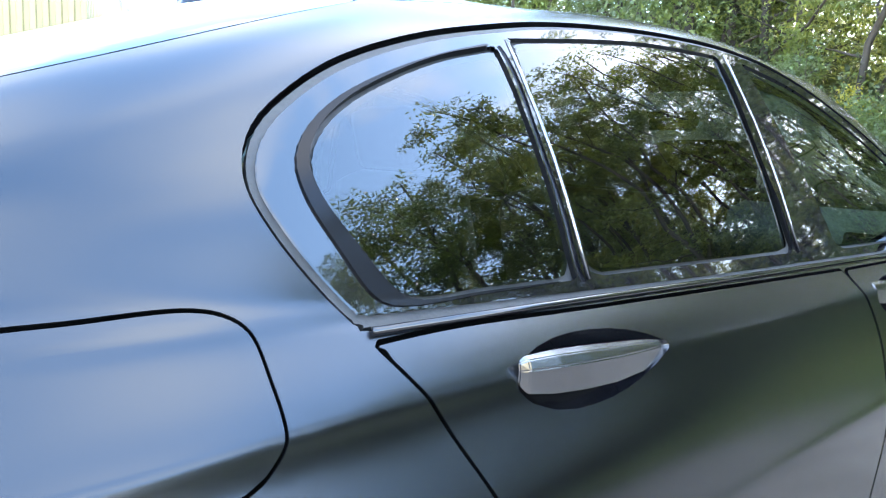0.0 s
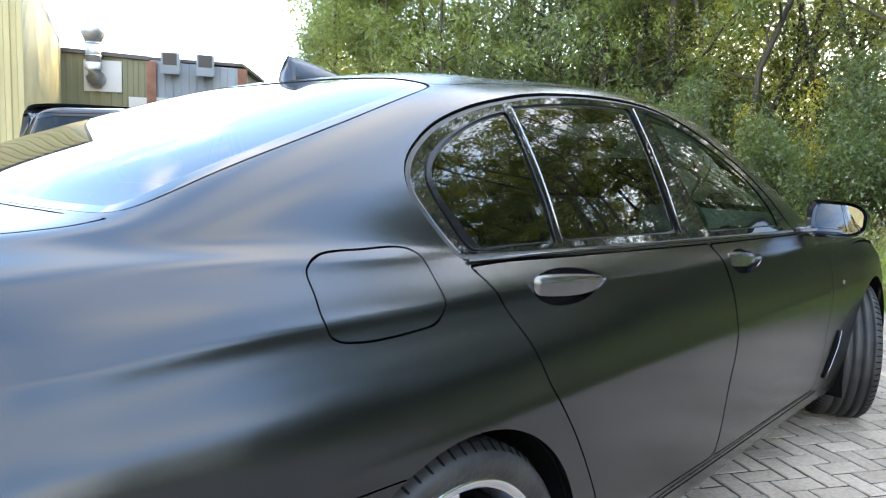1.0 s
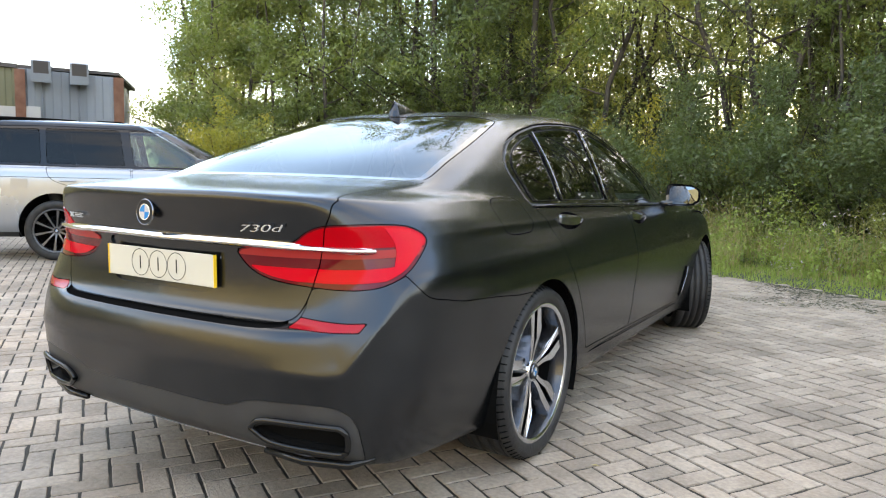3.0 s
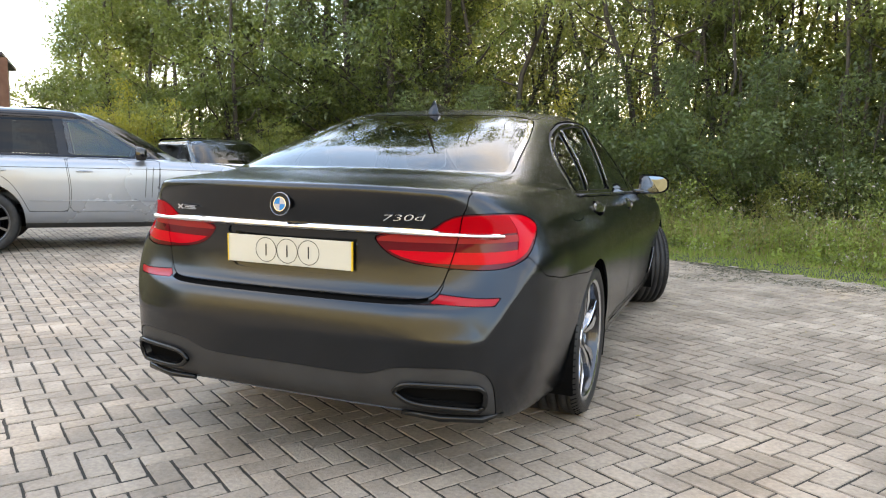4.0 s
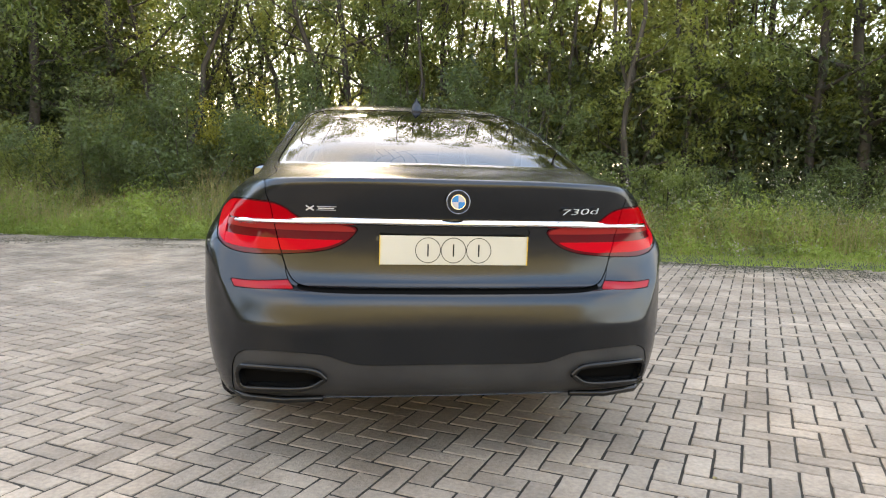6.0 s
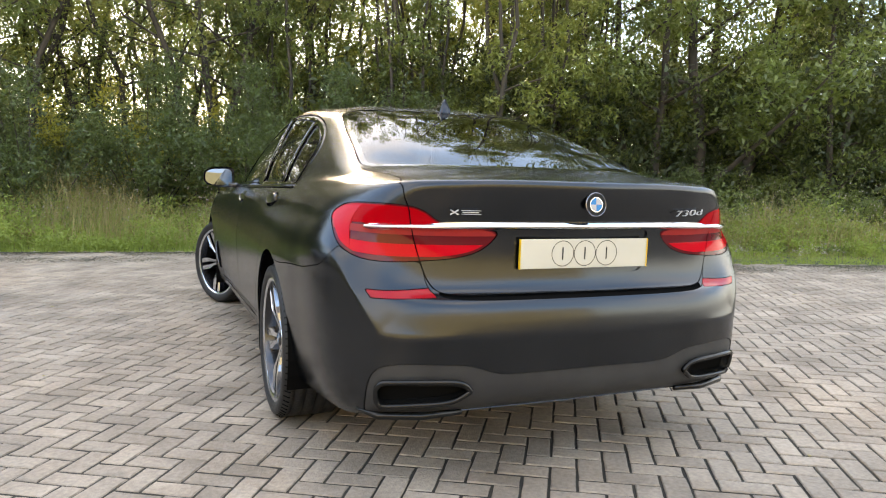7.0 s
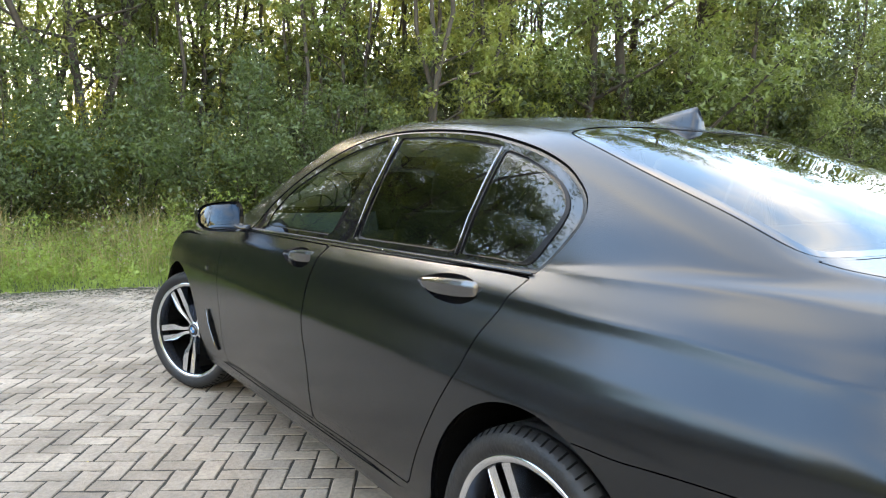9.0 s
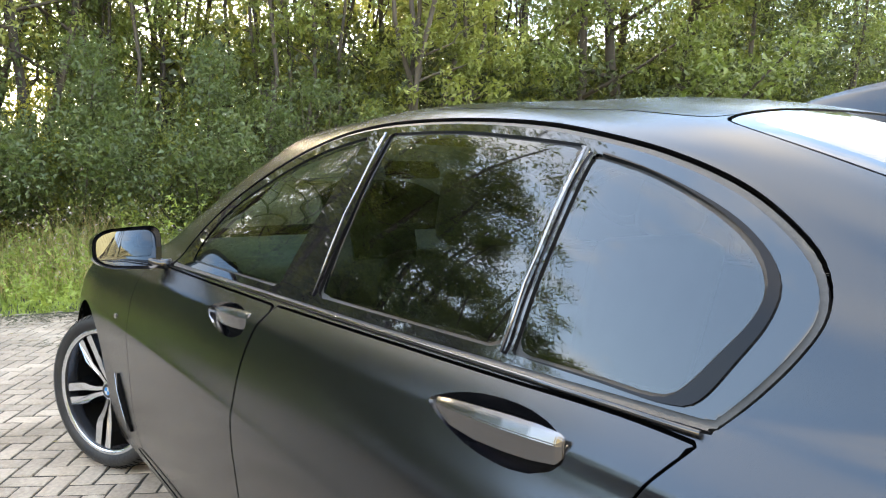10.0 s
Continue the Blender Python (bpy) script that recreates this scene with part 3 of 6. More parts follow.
# ---- the black saloon ----
DLO = [(2.165, 0.985), (1.27, 0.999), (0.72, 1.006), (0.43, 1.011), (0.235, 1.015), (0.122, 1.018), (0.085, 1.064), (0.057, 1.108), (0.044, 1.144), (0.048, 1.172),
       (0.070, 1.205), (0.117, 1.241), (0.195, 1.284), (0.32, 1.328), (0.46, 1.361), (0.60, 1.386), (0.77, 1.403), (0.95, 1.411), (1.15, 1.409), (1.38, 1.385),
       (1.64, 1.318), (1.90, 1.205), (2.07, 1.095), (2.16, 1.015)]
GLASS_QUARTER = [(0.450, 1.328), (0.34, 1.300), (0.240, 1.262), (0.176, 1.230), (0.134, 1.198), (0.115, 1.168), (0.119, 1.136), (0.143, 1.096), (0.180, 1.046), (0.198, 1.037),
                 (0.30, 1.036), (0.458, 1.035)]
QUARTER_CRESCENT = [(0.440, 1.331), (0.34, 1.304), (0.236, 1.267), (0.170, 1.236), (0.123, 1.203), (0.099, 1.171), (0.099, 1.136), (0.120, 1.091), (0.155, 1.037), (0.185, 1.030),
                    (0.30, 1.031), (0.44, 1.032)]
GLASS_REAR = [(0.484, 1.343), (0.655, 1.364), (0.823, 1.379), (1.050, 1.384), (1.098, 1.029), (0.726, 1.034), (0.492, 1.036)]
GLASS_FRONT = [(1.153, 1.380), (1.382, 1.346), (1.617, 1.279), (1.863, 1.170), (1.985, 1.060), (2.00, 1.016), (1.307, 1.023)]
DOOR_REAR = [(0.128, 1.006), (0.170, 0.948), (0.197, 0.895), (0.228, 0.830), (0.267, 0.760), (0.362, 0.628), (0.455, 0.480), (0.518, 0.358), (1.214, 0.344), (1.229, 0.543), (1.268, 0.684),
             (1.276, 0.809), (1.262, 0.905), (1.225, 0.990), (0.72, 0.999), (0.43, 1.004), (0.235, 1.008)]
DOOR_FRONT = [(1.231, 0.989), (1.268, 0.905), (1.282, 0.809), (1.274, 0.684), (1.235, 0.543), (1.220, 0.343), (2.24, 0.331), (2.268, 0.40), (2.296, 0.603), (2.338, 0.764),
              (2.348, 0.905), (2.325, 0.972), (2.165, 0.978)]
FLAP = [(-0.247, 1.028), (-0.215, 1.047), (-0.119, 1.051), (-0.015, 1.047), (0.012, 1.030), (0.017, 0.993), (0.013, 0.950), (-0.015, 0.926), (-0.07, 0.920), (-0.205, 0.921),
        (-0.246, 0.932), (-0.256, 0.958), (-0.252, 0.995)]
POCKET = [(0.566, 0.950), (0.510, 0.972), (0.430, 0.983), (0.350, 0.981), (0.293, 0.965), (0.283, 0.942), (0.330, 0.915), (0.430, 0.911), (0.505, 0.925)]
LID = [(-0.6, 5.68), (0, 5.68), (1.7, 5.70), (1.93, 5.83), (2.07, 6.10)] + over_shelf([(2.18, 5.63), (2.27, 6.08), (2.33, 6.50), (2.40, 7.00), (2.54, 7.70), (2.86, 8.45), (3.14, 9.05),
       (3.15, 10.5), (3.13, 12.02), (0, 12.02), (-0.6, 12.02)])
LID_GAP = [(-0.6, 5.09), (0, 5.09), (1.7, 5.17), (1.93, 5.40), (2.02, 5.70), (2.02, 5.93), (1.93, 5.79), (1.7, 5.65), (0, 5.63), (-0.6, 5.63)]
LAMP = over_shelf([(1.15, 6.87), (1.25, 6.60), (1.42, 6.36), (1.70, 6.19), (2.27, 6.08), (3.20, 6.05), (3.45, 6.13), (3.66, 6.30), (3.83, 6.76), (3.97, 7.28), (3.93, 7.62), (3.76, 7.88),
        (3.2, 7.95), (2.54, 7.80), (2.25, 7.55), (1.96, 7.16), (1.5, 7.05)])
CHROME_BAR = over_shelf([(-0.6, 6.98), (0, 6.98), (1.3, 6.965), (2.4, 6.93), (3.09, 6.875), (3.14, 6.945), (3.09, 7.02), (2.2, 7.11), (1.93, 7.19), (1.3, 7.20), (0, 7.20), (-0.6, 7.20)])
RECESS = over_shelf([(-0.6, 5.72), (0, 5.72), (0.80, 5.74), (0.88, 6.0), (0.90, 6.60), (0.92, 6.90), (0, 6.96), (-0.6, 6.96)])
REAR_GLASS = over_shelf([(-0.6, 12.10), (0, 12.10), (2.7, 12.10), (2.98, 12.16), (3.10, 12.6), (3.14, 13.3), (3.12, 14.2), (3.02, 15.1), (2.86, 15.36), (0, 15.32), (-0.6, 15.32)])
WINDSCREEN = over_shelf([(16.6, 12.15), (16, 12.15), (13.2, 12.2), (12.3, 12.35), (12.05, 13.0), (12.0, 14.2), (12.15, 15.2), (12.6, 15.7), (13.5, 15.85), (16, 15.8), (16.6, 15.8)])
BUMPER = over_shelf([(-0.6, 5.02), (0, 5.02), (1.7, 5.04), (1.95, 5.10), (2.12, 5.22), (2.205, 5.60), (2.29, 6.045), (2.9, 6.035), (3.3, 6.06), (3.50, 6.145), (3.66, 6.25), (3.90, 5.90), (4.14, 5.55), (4.41, 5.35),
          (5.02, 5.06), (5.74, 4.86), (6.3, 4.75), (6.6, 4.2), (6.6, 0.0), (0, 0.0), (-0.6, 0.0)])
DIFF = [(-0.6, 2.82), (0, 2.82), (1.15, 2.82), (1.35, 2.93), (1.58, 3.08), (2.0, 3.14), (2.8, 3.12), (3.05, 2.98), (3.17, 2.72), (3.25, 2.1), (3.26, 1.3), (3.15, 1.05), (0, 0.95), (-0.6, 0.95)]
EXHAUST = [(1.59, 2.36), (1.74, 2.64), (2.3, 2.70), (2.93, 2.66), (3.03, 2.5), (3.02, 1.95), (2.92, 1.64), (2.4, 1.76), (1.86, 1.92)]
REFLECTOR = over_shelf([(2.06, 5.10), (2.14, 5.36), (3.19, 5.22), (3.10, 5.02)])
ROOF = over_shelf([(-0.6, 15.42), (2.9, 15.46), (3.1, 15.6), (3.6, 16.3), (4.5, 16.62), (6.0, 16.8), (9.0, 16.85), (11.0, 16.6), (12.2, 16.1), (12.7, 15.9), (16.6, 15.9), (16.6, 19.5), (-0.6, 19.5)])
HOOD = over_shelf([(16.6, 9.0), (14.2, 9.0), (13.3, 9.5), (12.4, 10.1), (11.7, 10.6), (12.0, 11.6), (13.2, 12.05), (16.6, 12.05)])


def wheel_arch(y, z, r):
    def field(sheet):
        d = np.array(sheet.data)
        return np.where(d[:, 0] > 0.5, np.hypot(d[:, 1] - y, d[:, 2] - z) - r, 0.2)
    return field


def wheel(radius, width, rim, spokes, face, parent, m, name="wheel", double=True, grooves=True, lip=None, phase=12):
    """A wheel with its axle along x and its face at +x: tyre, rim, spokes, hub cap, brake disc."""
    w = new(name)
    w.parent, w.matrix_basis = parent, m
    h = width / 2
    s = radius - rim
    tread = []
    if grooves:
        for c in (0.72, 0.32, -0.08, -0.48):
            a = h * 0.86 * c
            tread += [(radius, a + 0.005), (radius - 0.008, a + 0.004), (radius - 0.008, a - 0.004), (radius, a - 0.005)]
    prof = [(rim, h * 0.86), (rim + 0.15 * s, h * 0.97), (rim + 0.5 * s, h * 1.02), (rim + 0.78 * s, h * 0.97), (radius - 0.012, h * 0.90), (radius - 0.002, h * 0.80)]
    prof += tread + [(radius, -h * 0.80), (radius - 0.012, -h * 0.90), (rim + 0.5 * s, -h * 1.02), (rim, -h * 0.86)]
    tyre = part("tyre", lathe(prof, 96), TYRE, w, "black road tyre with worn tread")
    if grooves:
        sipe = bmesh.new()
        for k in range(72):
            for side in (1, -1):
                box_bm(0.030, 0.0046, 0.004, 0, pose(0, 0, 0, 360 * k / 72 + 2.5 * side) @ pose(side * h * 0.855, 0, radius - 0.0080, 0, side * 36, 0), sipe)
        tagged(part("tread_sipe", sipe, VOID, tyre), kind="stuff")
    part("rim", lathe([(rim + 0.004, h * 0.80), (rim + 0.010, h * 0.90), (rim + 0.004, h * 0.95), (rim - 0.004, h * 0.94), (rim - 0.012, h * 0.90)], 72),
         lip or MACHINED, w, "alloy rim edge")
    part("rim_well", lathe([(rim - 0.012, h * 0.90), (rim - 0.018, h * 0.80), (rim - 0.026, h * 0.5), (rim - 0.030, -h * 0.7), (rim, -h * 0.9)], 64), RIMGREY, w)
    part("brake_disc", lathe([(0.0, 0.0), (0.09, 0.0), (0.10, -0.02), (rim * 0.72, -0.02), (rim * 0.72, -0.045), (0.05, -0.05)], 48), RIMGREY, w)
    part("wheel_barrel", lathe([(rim - 0.030, h * 0.48), (rim - 0.034, -h * 0.8), (0.02, -h * 0.8)], 48), VOID, w)
    zf = h * 0.78
    for k in range(spokes):
        turn = pose(0, 0, 0, 360 * k / spokes + phase)
        for side in ((1, -1) if double else (0,)):
            outline = ([(0.036, 0.0030), (0.080, 0.0045), (0.112, 0.0085), (0.138, 0.0135), (rim - 0.006, 0.0145), (rim - 0.006, 0.0480), (0.165, 0.0485), (0.138, 0.0455), (0.112, 0.0320), (0.080, 0.0225), (0.036, 0.0185)] if double
                       else [(0.04, -0.014), (0.12, -0.009), (rim - 0.004, -0.018), (rim - 0.004, 0.018), (0.12, 0.009), (0.04, 0.014)])
            pts = [(r, t * (side or 1)) for r, t in outline]
            if side < 0:
                pts = pts[::-1]
            b = bmesh.new()
            top = [b.verts.new((zf - 0.026 + 0.032 * min(1, r / 0.165), r, t)) for r, t in pts]
            low = [b.verts.new((zf - 0.075, r, t if abs(t) < 0.010 and double else t * 1.05 + (0.016 if t > 0 else -0.016) * (1 if double else 0.4))) for r, t in pts]
            ft = b.faces.new(top)
            rest = [b.faces.new((top[i], top[(i + 1) % len(top)], low[(i + 1) % len(top)], low[i])) for i in range(len(top))]
            b.faces.new(low[::-1])
            bmesh.ops.recalc_face_normals(b, faces=b.faces)
            for f in rest:
                f.material_index = 1
            b.transform(turn)
            part("spoke", b, [face, SPOKESIDE if double else RIMGREY], w)
    part("hub", lathe([(0.0, zf - 0.012), (0.034, zf - 0.013), (0.040, zf - 0.02), (0.050, zf - 0.030), (0.070, zf - 0.045), (0.09, zf - 0.08), (0.09, -0.0)], 40), RIMGREY, w)
    part("hub_face", lathe([(0.030, zf - 0.020), (0.030, zf - 0.0105), (0.043, zf - 0.0115), (0.045, zf - 0.016), (0.045, zf - 0.03)], 40), face, w)
    cap = roundel(0.031, pose(zf - 0.008, 0, 0, 0, 90, 0) @ pose(0, 0, 0, 0, 0, 90), w, "hub_cap")
    for k in range(5):
        part("wheel_bolt", lathe([(0.0, zf - 0.034), (0.010, zf - 0.034), (0.011, zf - 0.06)], 10, pose(0, 0, 0, 72 * k + 36 + phase) @ pose(0, 0.056, 0)), VOID, w)
    return w


def roundel(r, m, parent, name):
    """A round badge facing +z: silver rim, black ring, quartered blue and white middle, with no letters."""
    base = bmesh.new()
    n = 40
    ringsr = [(r, 0.0), (r, 0.004), (r * 0.94, 0.006), (r * 0.90, 0.005)]
    rows = [[base.verts.new((q * math.cos(2 * math.pi * k / n), q * math.sin(2 * math.pi * k / n), z)) for k in range(n)] for q, z in ringsr]
    for p, q in zip(rows, rows[1:]):
        for k in range(n):
            base.faces.new((p[k], p[(k + 1) % n], q[(k + 1) % n], q[k]))
    base.transform(m)
    badge = part(name, base, SATINTRIM, parent, "round blue, white and black badge with a silver rim")

    def disc(a, b, z, lo, hi, mat, title):
        bm = bmesh.new()
        k = max(6, int((hi - lo) / 9))
        o = [bm.verts.new((b * math.cos(radians(lo + (hi - lo) * i / k)), b * math.sin(radians(lo + (hi - lo) * i / k)), z)) for i in range(k + 1)]
        if a:
            q = [bm.verts.new((a * math.cos(radians(lo + (hi - lo) * i / k)), a * math.sin(radians(lo + (hi - lo) * i / k)), z)) for i in range(k + 1)]
            for i in range(k):
                bm.faces.new((q[i], o[i], o[i + 1], q[i + 1]))
        else:
            c = bm.verts.new((0, 0, z))
            for i in range(k):
                bm.faces.new((c, o[i], o[i + 1]))
        bm.transform(m)
        part(title, bm, mat, badge)
    disc(r * 0.60, r * 0.92, 0.0052, 0, 360, INK, "black_ring")
    disc(r * 0.56, r * 0.61, 0.0058, 0, 360, CHROME, "silver_ring")
    for k in range(4):
        disc(0, r * 0.57, 0.0055, 90 * k, 90 * k + 90, BLUE if k % 2 else WHITE, "badge_quarter")
    return badge


def mirror_unit(parent, sx):
    """A door mirror with its arm; the glass looks back."""
    n, k = 28, 9
    body = bmesh.new()
    rows = []
    for i in range(k):
        s = i / (k - 1)
        scale = (1 - (max(0, s - 0.15) / 0.85) ** 2.4) ** 0.5 if s < 1 else 0.0
        rows.append([body.verts.new((0.107 * max(scale, 0.02) * abs(math.cos(a)) ** 0.50 * (1 if math.cos(a) > 0 else -1) + 0.01 * s,
                                     0.150 * s,
                                     0.070 * max(scale, 0.02) * abs(math.sin(a)) ** 0.55 * (1 if math.sin(a) > 0 else -1) * (1.0 - 0.24 * math.cos(a)) - 0.012 * s))
                     for a in (2 * math.pi * q / n for q in range(n))])
    for p, q in zip(rows, rows[1:]):
        for i in range(n):
            body.faces.new((p[i], p[(i + 1) % n], q[(i + 1) % n], q[i]))
    body.faces.new(rows[-1])
    bmesh.ops.recalc_face_normals(body, faces=body.faces)
    smooth(body)
    m = Matrix.Diagonal((sx, 1, 1, 1)) @ pose(0.957, 2.185, 1.045, 0, 0, 2)
    body.transform(m)
    bmesh.ops.recalc_face_normals(body, faces=body.faces)
    unit = part("door_mirror", body, GLOSS, parent, "gloss black door mirror housing")
    face = bmesh.new()
    pts = [(0.105 * abs(math.cos(a)) ** 0.50 * (1 if math.cos(a) > 0 else -1), 0.068 * abs(math.sin(a)) ** 0.55 * (1 if math.sin(a) > 0 else -1) * (1 - 0.24 * math.cos(a)))
           for a in (2 * math.pi * q / n for q in range(n))]
    outer = [face.verts.new((x, -0.004, z)) for x, z in pts]
    inner = [face.verts.new((x * 0.88, 0.010, z * 0.84)) for x, z in pts]
    for i in range(n):
        face.faces.new((outer[i], outer[(i + 1) % n], inner[(i + 1) % n], inner[i]))
    face.transform(m)
    bmesh.ops.recalc_face_normals(face, faces=face.faces)
    part("mirror_frame", face, GLOSS, unit)
    glass = bmesh.new()
    rows = [[glass.verts.new((x * 0.90 * q, 0.004 + 0.08 * z * 0.86 * q - 0.07 * x * 0.90 * q + ((x * 0.90 * q) ** 2 + (z * 0.86 * q) ** 2) / 2.4, z * 0.86 * q)) for x, z in pts] for q in (1.0, 0.75, 0.5, 0.25)]
    mid = glass.verts.new((0, 0.004, 0))
    for p, q in zip(rows, rows[1:]):
        for i in range(n):
            glass.faces.new((p[i], p[(i + 1) % n], q[(i + 1) % n], q[i]))
    for i in range(n):
        glass.faces.new((rows[-1][i], rows[-1][(i + 1) % n], mid))
    smooth(glass)
    glass.transform(m)
    part("mirror_glass", glass, MIRROR, unit, "convex mirror glass")
    arm = tube([(sx * 0.826, 2.17, 0.985), (sx * 0.865, 2.20, 0.990), (sx * 0.905, 2.215, 1.006)], [0.020, 0.018, 0.022], 10)
    part("mirror_arm", arm, GLOSS, unit)
    part("indicator", box_bm(0.014, 0.09, 0.012, 0.004, pose(sx * 1.046, 2.25, 1.062)), LAMPCLEAR, unit)


def handle(parent, sx, dy, dz):
    """A pull handle across its pocket: a faceted satin bar tapering to the front."""
    b = bmesh.new()
    rows = []
    for y, up, dn, out in ((0.284, 0.014, -0.010, 0.004), (0.290, 0.019, -0.018, 0.013), (0.33, 0.021, -0.022, 0.019), (0.38, 0.020, -0.024, 0.021), (0.44, 0.017, -0.025, 0.020), (0.50, 0.013, -0.022, 0.016), (0.545, 0.008, -0.013, 0.009), (0.564, 0.002, -0.003, 0.003)):
        x = 0.880
        zc = 0.952 - 0.035 * (y - 0.42)
        rows.append([b.verts.new(((x - 0.022 + q * out + 0.02 * (0.5 - abs(y - 0.42))) * sx, y + dy, zc + z + dz))
                     for q, z in ((0.15, up + 0.003), (0.80, up), (1.1, 0.45 * up), (0.95, dn), (0.2, dn + 0.004))])
    for p, q in zip(rows, rows[1:]):
        for i in range(5):
            b.faces.new((p[i], p[(i + 1) % 5], q[(i + 1) % 5], q[i]))
    b.faces.new(rows[0])
    b.faces.new(rows[-1])
    bmesh.ops.recalc_face_normals(b, faces=b.faces)
    bmesh.ops.bevel(b, geom=list(b.edges), offset=0.0014, segments=2, affect="EDGES")
    return part("handle", b, HANDLE, parent, "dark satin metal pull handle")


def text_mesh(body, size, depth, m, bold=0.0, shear=0.0):
    cu = bpy.data.curves.new("t", "FONT")
    cu.body, cu.size, cu.extrude, cu.align_x, cu.align_y, cu.offset, cu.shear = body, size, depth, "CENTER", "CENTER", bold, shear
    ob = new("t", cu)
    me = bpy.data.meshes.new_from_object(ob.evaluated_get(bpy.context.evaluated_depsgraph_get()))
    bm = bmesh.new()
    bm.from_mesh(me)
    bpy.data.objects.remove(ob)
    bpy.data.curves.remove(cu)
    bpy.data.meshes.remove(me)
    bm.transform(m)
    return bm


def build_saloon():
    car = empty("saloon_car", Matrix(), "large satin black executive saloon standing on block paving, front wheels steered", "car")
    sh = Sheet(body_grid(), 20, 10)
    allp = sh.polys
    both = (1, -1)
    for y in (0.0, 3.07):
        allp = sh.carve(allp, wheel_arch(y, 0.345, 0.392), 0)[1]
    bar = sh.carve(allp, skin_line(CHROME_BAR, (9, 10, 11, 0)), 0)[0]
    # glass
    rear, rest = sh.carve(allp, skin_line(REAR_GLASS, (0, 10)), 0.003)
    screen, rest = sh.carve(rest, skin_line(WINDSCREEN, (0, 10)), 0.003)
    dlo, rest = sh.carve(rest, side_line(DLO, (0, 5)), 0.0025)
    thin = Sheet(body_grid(8, 5, 3), 8, 5)
    liner = thin.polys
    for y in (0.0, 3.07):
        liner = thin.carve(liner, wheel_arch(y, 0.345, 0.392), 0)[1]
    for field in (skin_line(REAR_GLASS, (0, 10)), skin_line(WINDSCREEN, (0, 10)), side_line(DLO, (0, 5))):
        liner = thin.carve(liner, field, 0)[1]
    # doors, fuel flap, lamps, lid, bumper, roof, bonnet
    rdoor, rest = sh.carve(rest, side_line(DOOR_REAR, (0, 7, 8, 13)), 0.0022)
    fdoor, rest = sh.carve(rest, side_line(DOOR_FRONT, (0, 5, 6, 12)), 0.0022)
    lamp, rest = sh.carve(rest, skin_line(LAMP, (0,)), 0.0015)
    lid_field = skin_line(LID, (0, 11, 13, 15))
    lamp_in, lamp_out = sh.carve(lamp, lid_field, 0.002)
    lid, rest = sh.carve(rest, lid_field, 0.002)
    bumper, rest = sh.carve(rest, skin_line(BUMPER, (0, 7, 10, 17, 18, 20)), 0.0016)
    lid_gap, rest = sh.carve(rest, skin_line(LID_GAP, (0, 9)), 0)
    roof, rest = sh.carve(rest, skin_line(ROOF, (0, 10, 11, 12)), 0.002)
    hood, rest = sh.carve(rest, skin_line(HOOD, (0, 7)), 0.002)
    flap, rest_right = sh.carve(rest, side_line(FLAP), 0.0017)
    black = "satin black bodywork"
    b = panel(sh, rest_right, (1,))
    body = part("body", panel(sh, rest, (-1,), bm=b), SATIN, car, black)
    bmf = panel(sh, flap, (1,))
    part("fuel_flap", bmf, SATIN, body, "satin black fuel filler flap")
    part("body_lining", panel(thin, liner, both, -0.022, 0.0), VOID, body)
    part("roof_panel", panel(sh, roof, both), SATIN, car, black)
    part("bonnet", panel(sh, hood, both), SATIN, car, black)
    # Matt black strip stands in for the shade inside the open gap.
    part("lid_gap", panel(sh, lid_gap, both, -0.008, 0.0), VOID, body, "black strip standing for the shaded gap under the boot lid")
    # lid with plate recess
    recess, lid = sh.carve(lid, skin_line(RECESS, (0, 7)), 0)
    lid_ob = part("boot_lid", panel(sh, lid, both), SATIN, car, "satin black boot lid")
    part("plate_recess", panel(sh, recess, both, -0.007, -0.007), SATIN, lid_ob)
    for line in (7.91, 7.95, 7.99, 8.03, 8.09, 8.15):
        low, up = sh.split(bar, np.array(sh.data)[:, 7] - line)
        bar = low + up
    d = np.array(sh.data)
    across = (d[:, 7] - np.interp(d[:, 6], (0, 1.3, 2.4, 3.1), (8.09, 8.082, 8.010, 7.947))) / np.interp(d[:, 6], (0, 1.3, 2.4, 3.1), (0.115, 0.118, 0.085, 0.075))
    part("chrome_strip", panel(sh, bar, both, 0.005 + 0.011 * np.clip(1 - across ** 2, 0, 1), 0.02), CHROME, lid_ob, "polished chrome strip across the tail")
    # lamps in bands
    for side in both:
        for polys, name in ((lamp_out, "tail_lamp"), (lamp_in, "tail_lamp_inner")):
            lens = part(name, panel(sh, polys, (side,), -0.002, 0.02), REDDARK, car if name == "tail_lamp" else lid_ob, "red tail lamp lens with smoked lower edge")

            def band(lo, hi, title, mat, trim=0.008):
                d = np.array(sh.data)
                p = sh.split(polys, d[:, 7] - hi)[0]
                d = np.array(sh.data)
                p = sh.split(p, lo - d[:, 7])[0]
                f = skin_line(LAMP, (0,))(sh)
                p = sh.split(p, f + trim)[0]
                if p:
                    part(title, panel(sh, p, (side,), 0.0015, 0.003), mat, lens)
            band(8.05, 9.2, "upper_lens", RED, 0.006)
            band(7.76, 7.985, "lamp_facet", REDFACET, 0.006)
            band(7.20, 7.52, "light_guide", REDBRIGHT, 0.011)
            if name == "tail_lamp_inner":
                band(7.08, 7.17, "reverse_lamp", SMOKE, 0.009)
            if name == "tail_lamp":
                d = np.array(sh.data)
                p = sh.split(polys, 3.42 - d[:, 6])[0]
                f = skin_line(LAMP, (0,))(sh)
                p = sh.split(p, f + 0.012)[0]
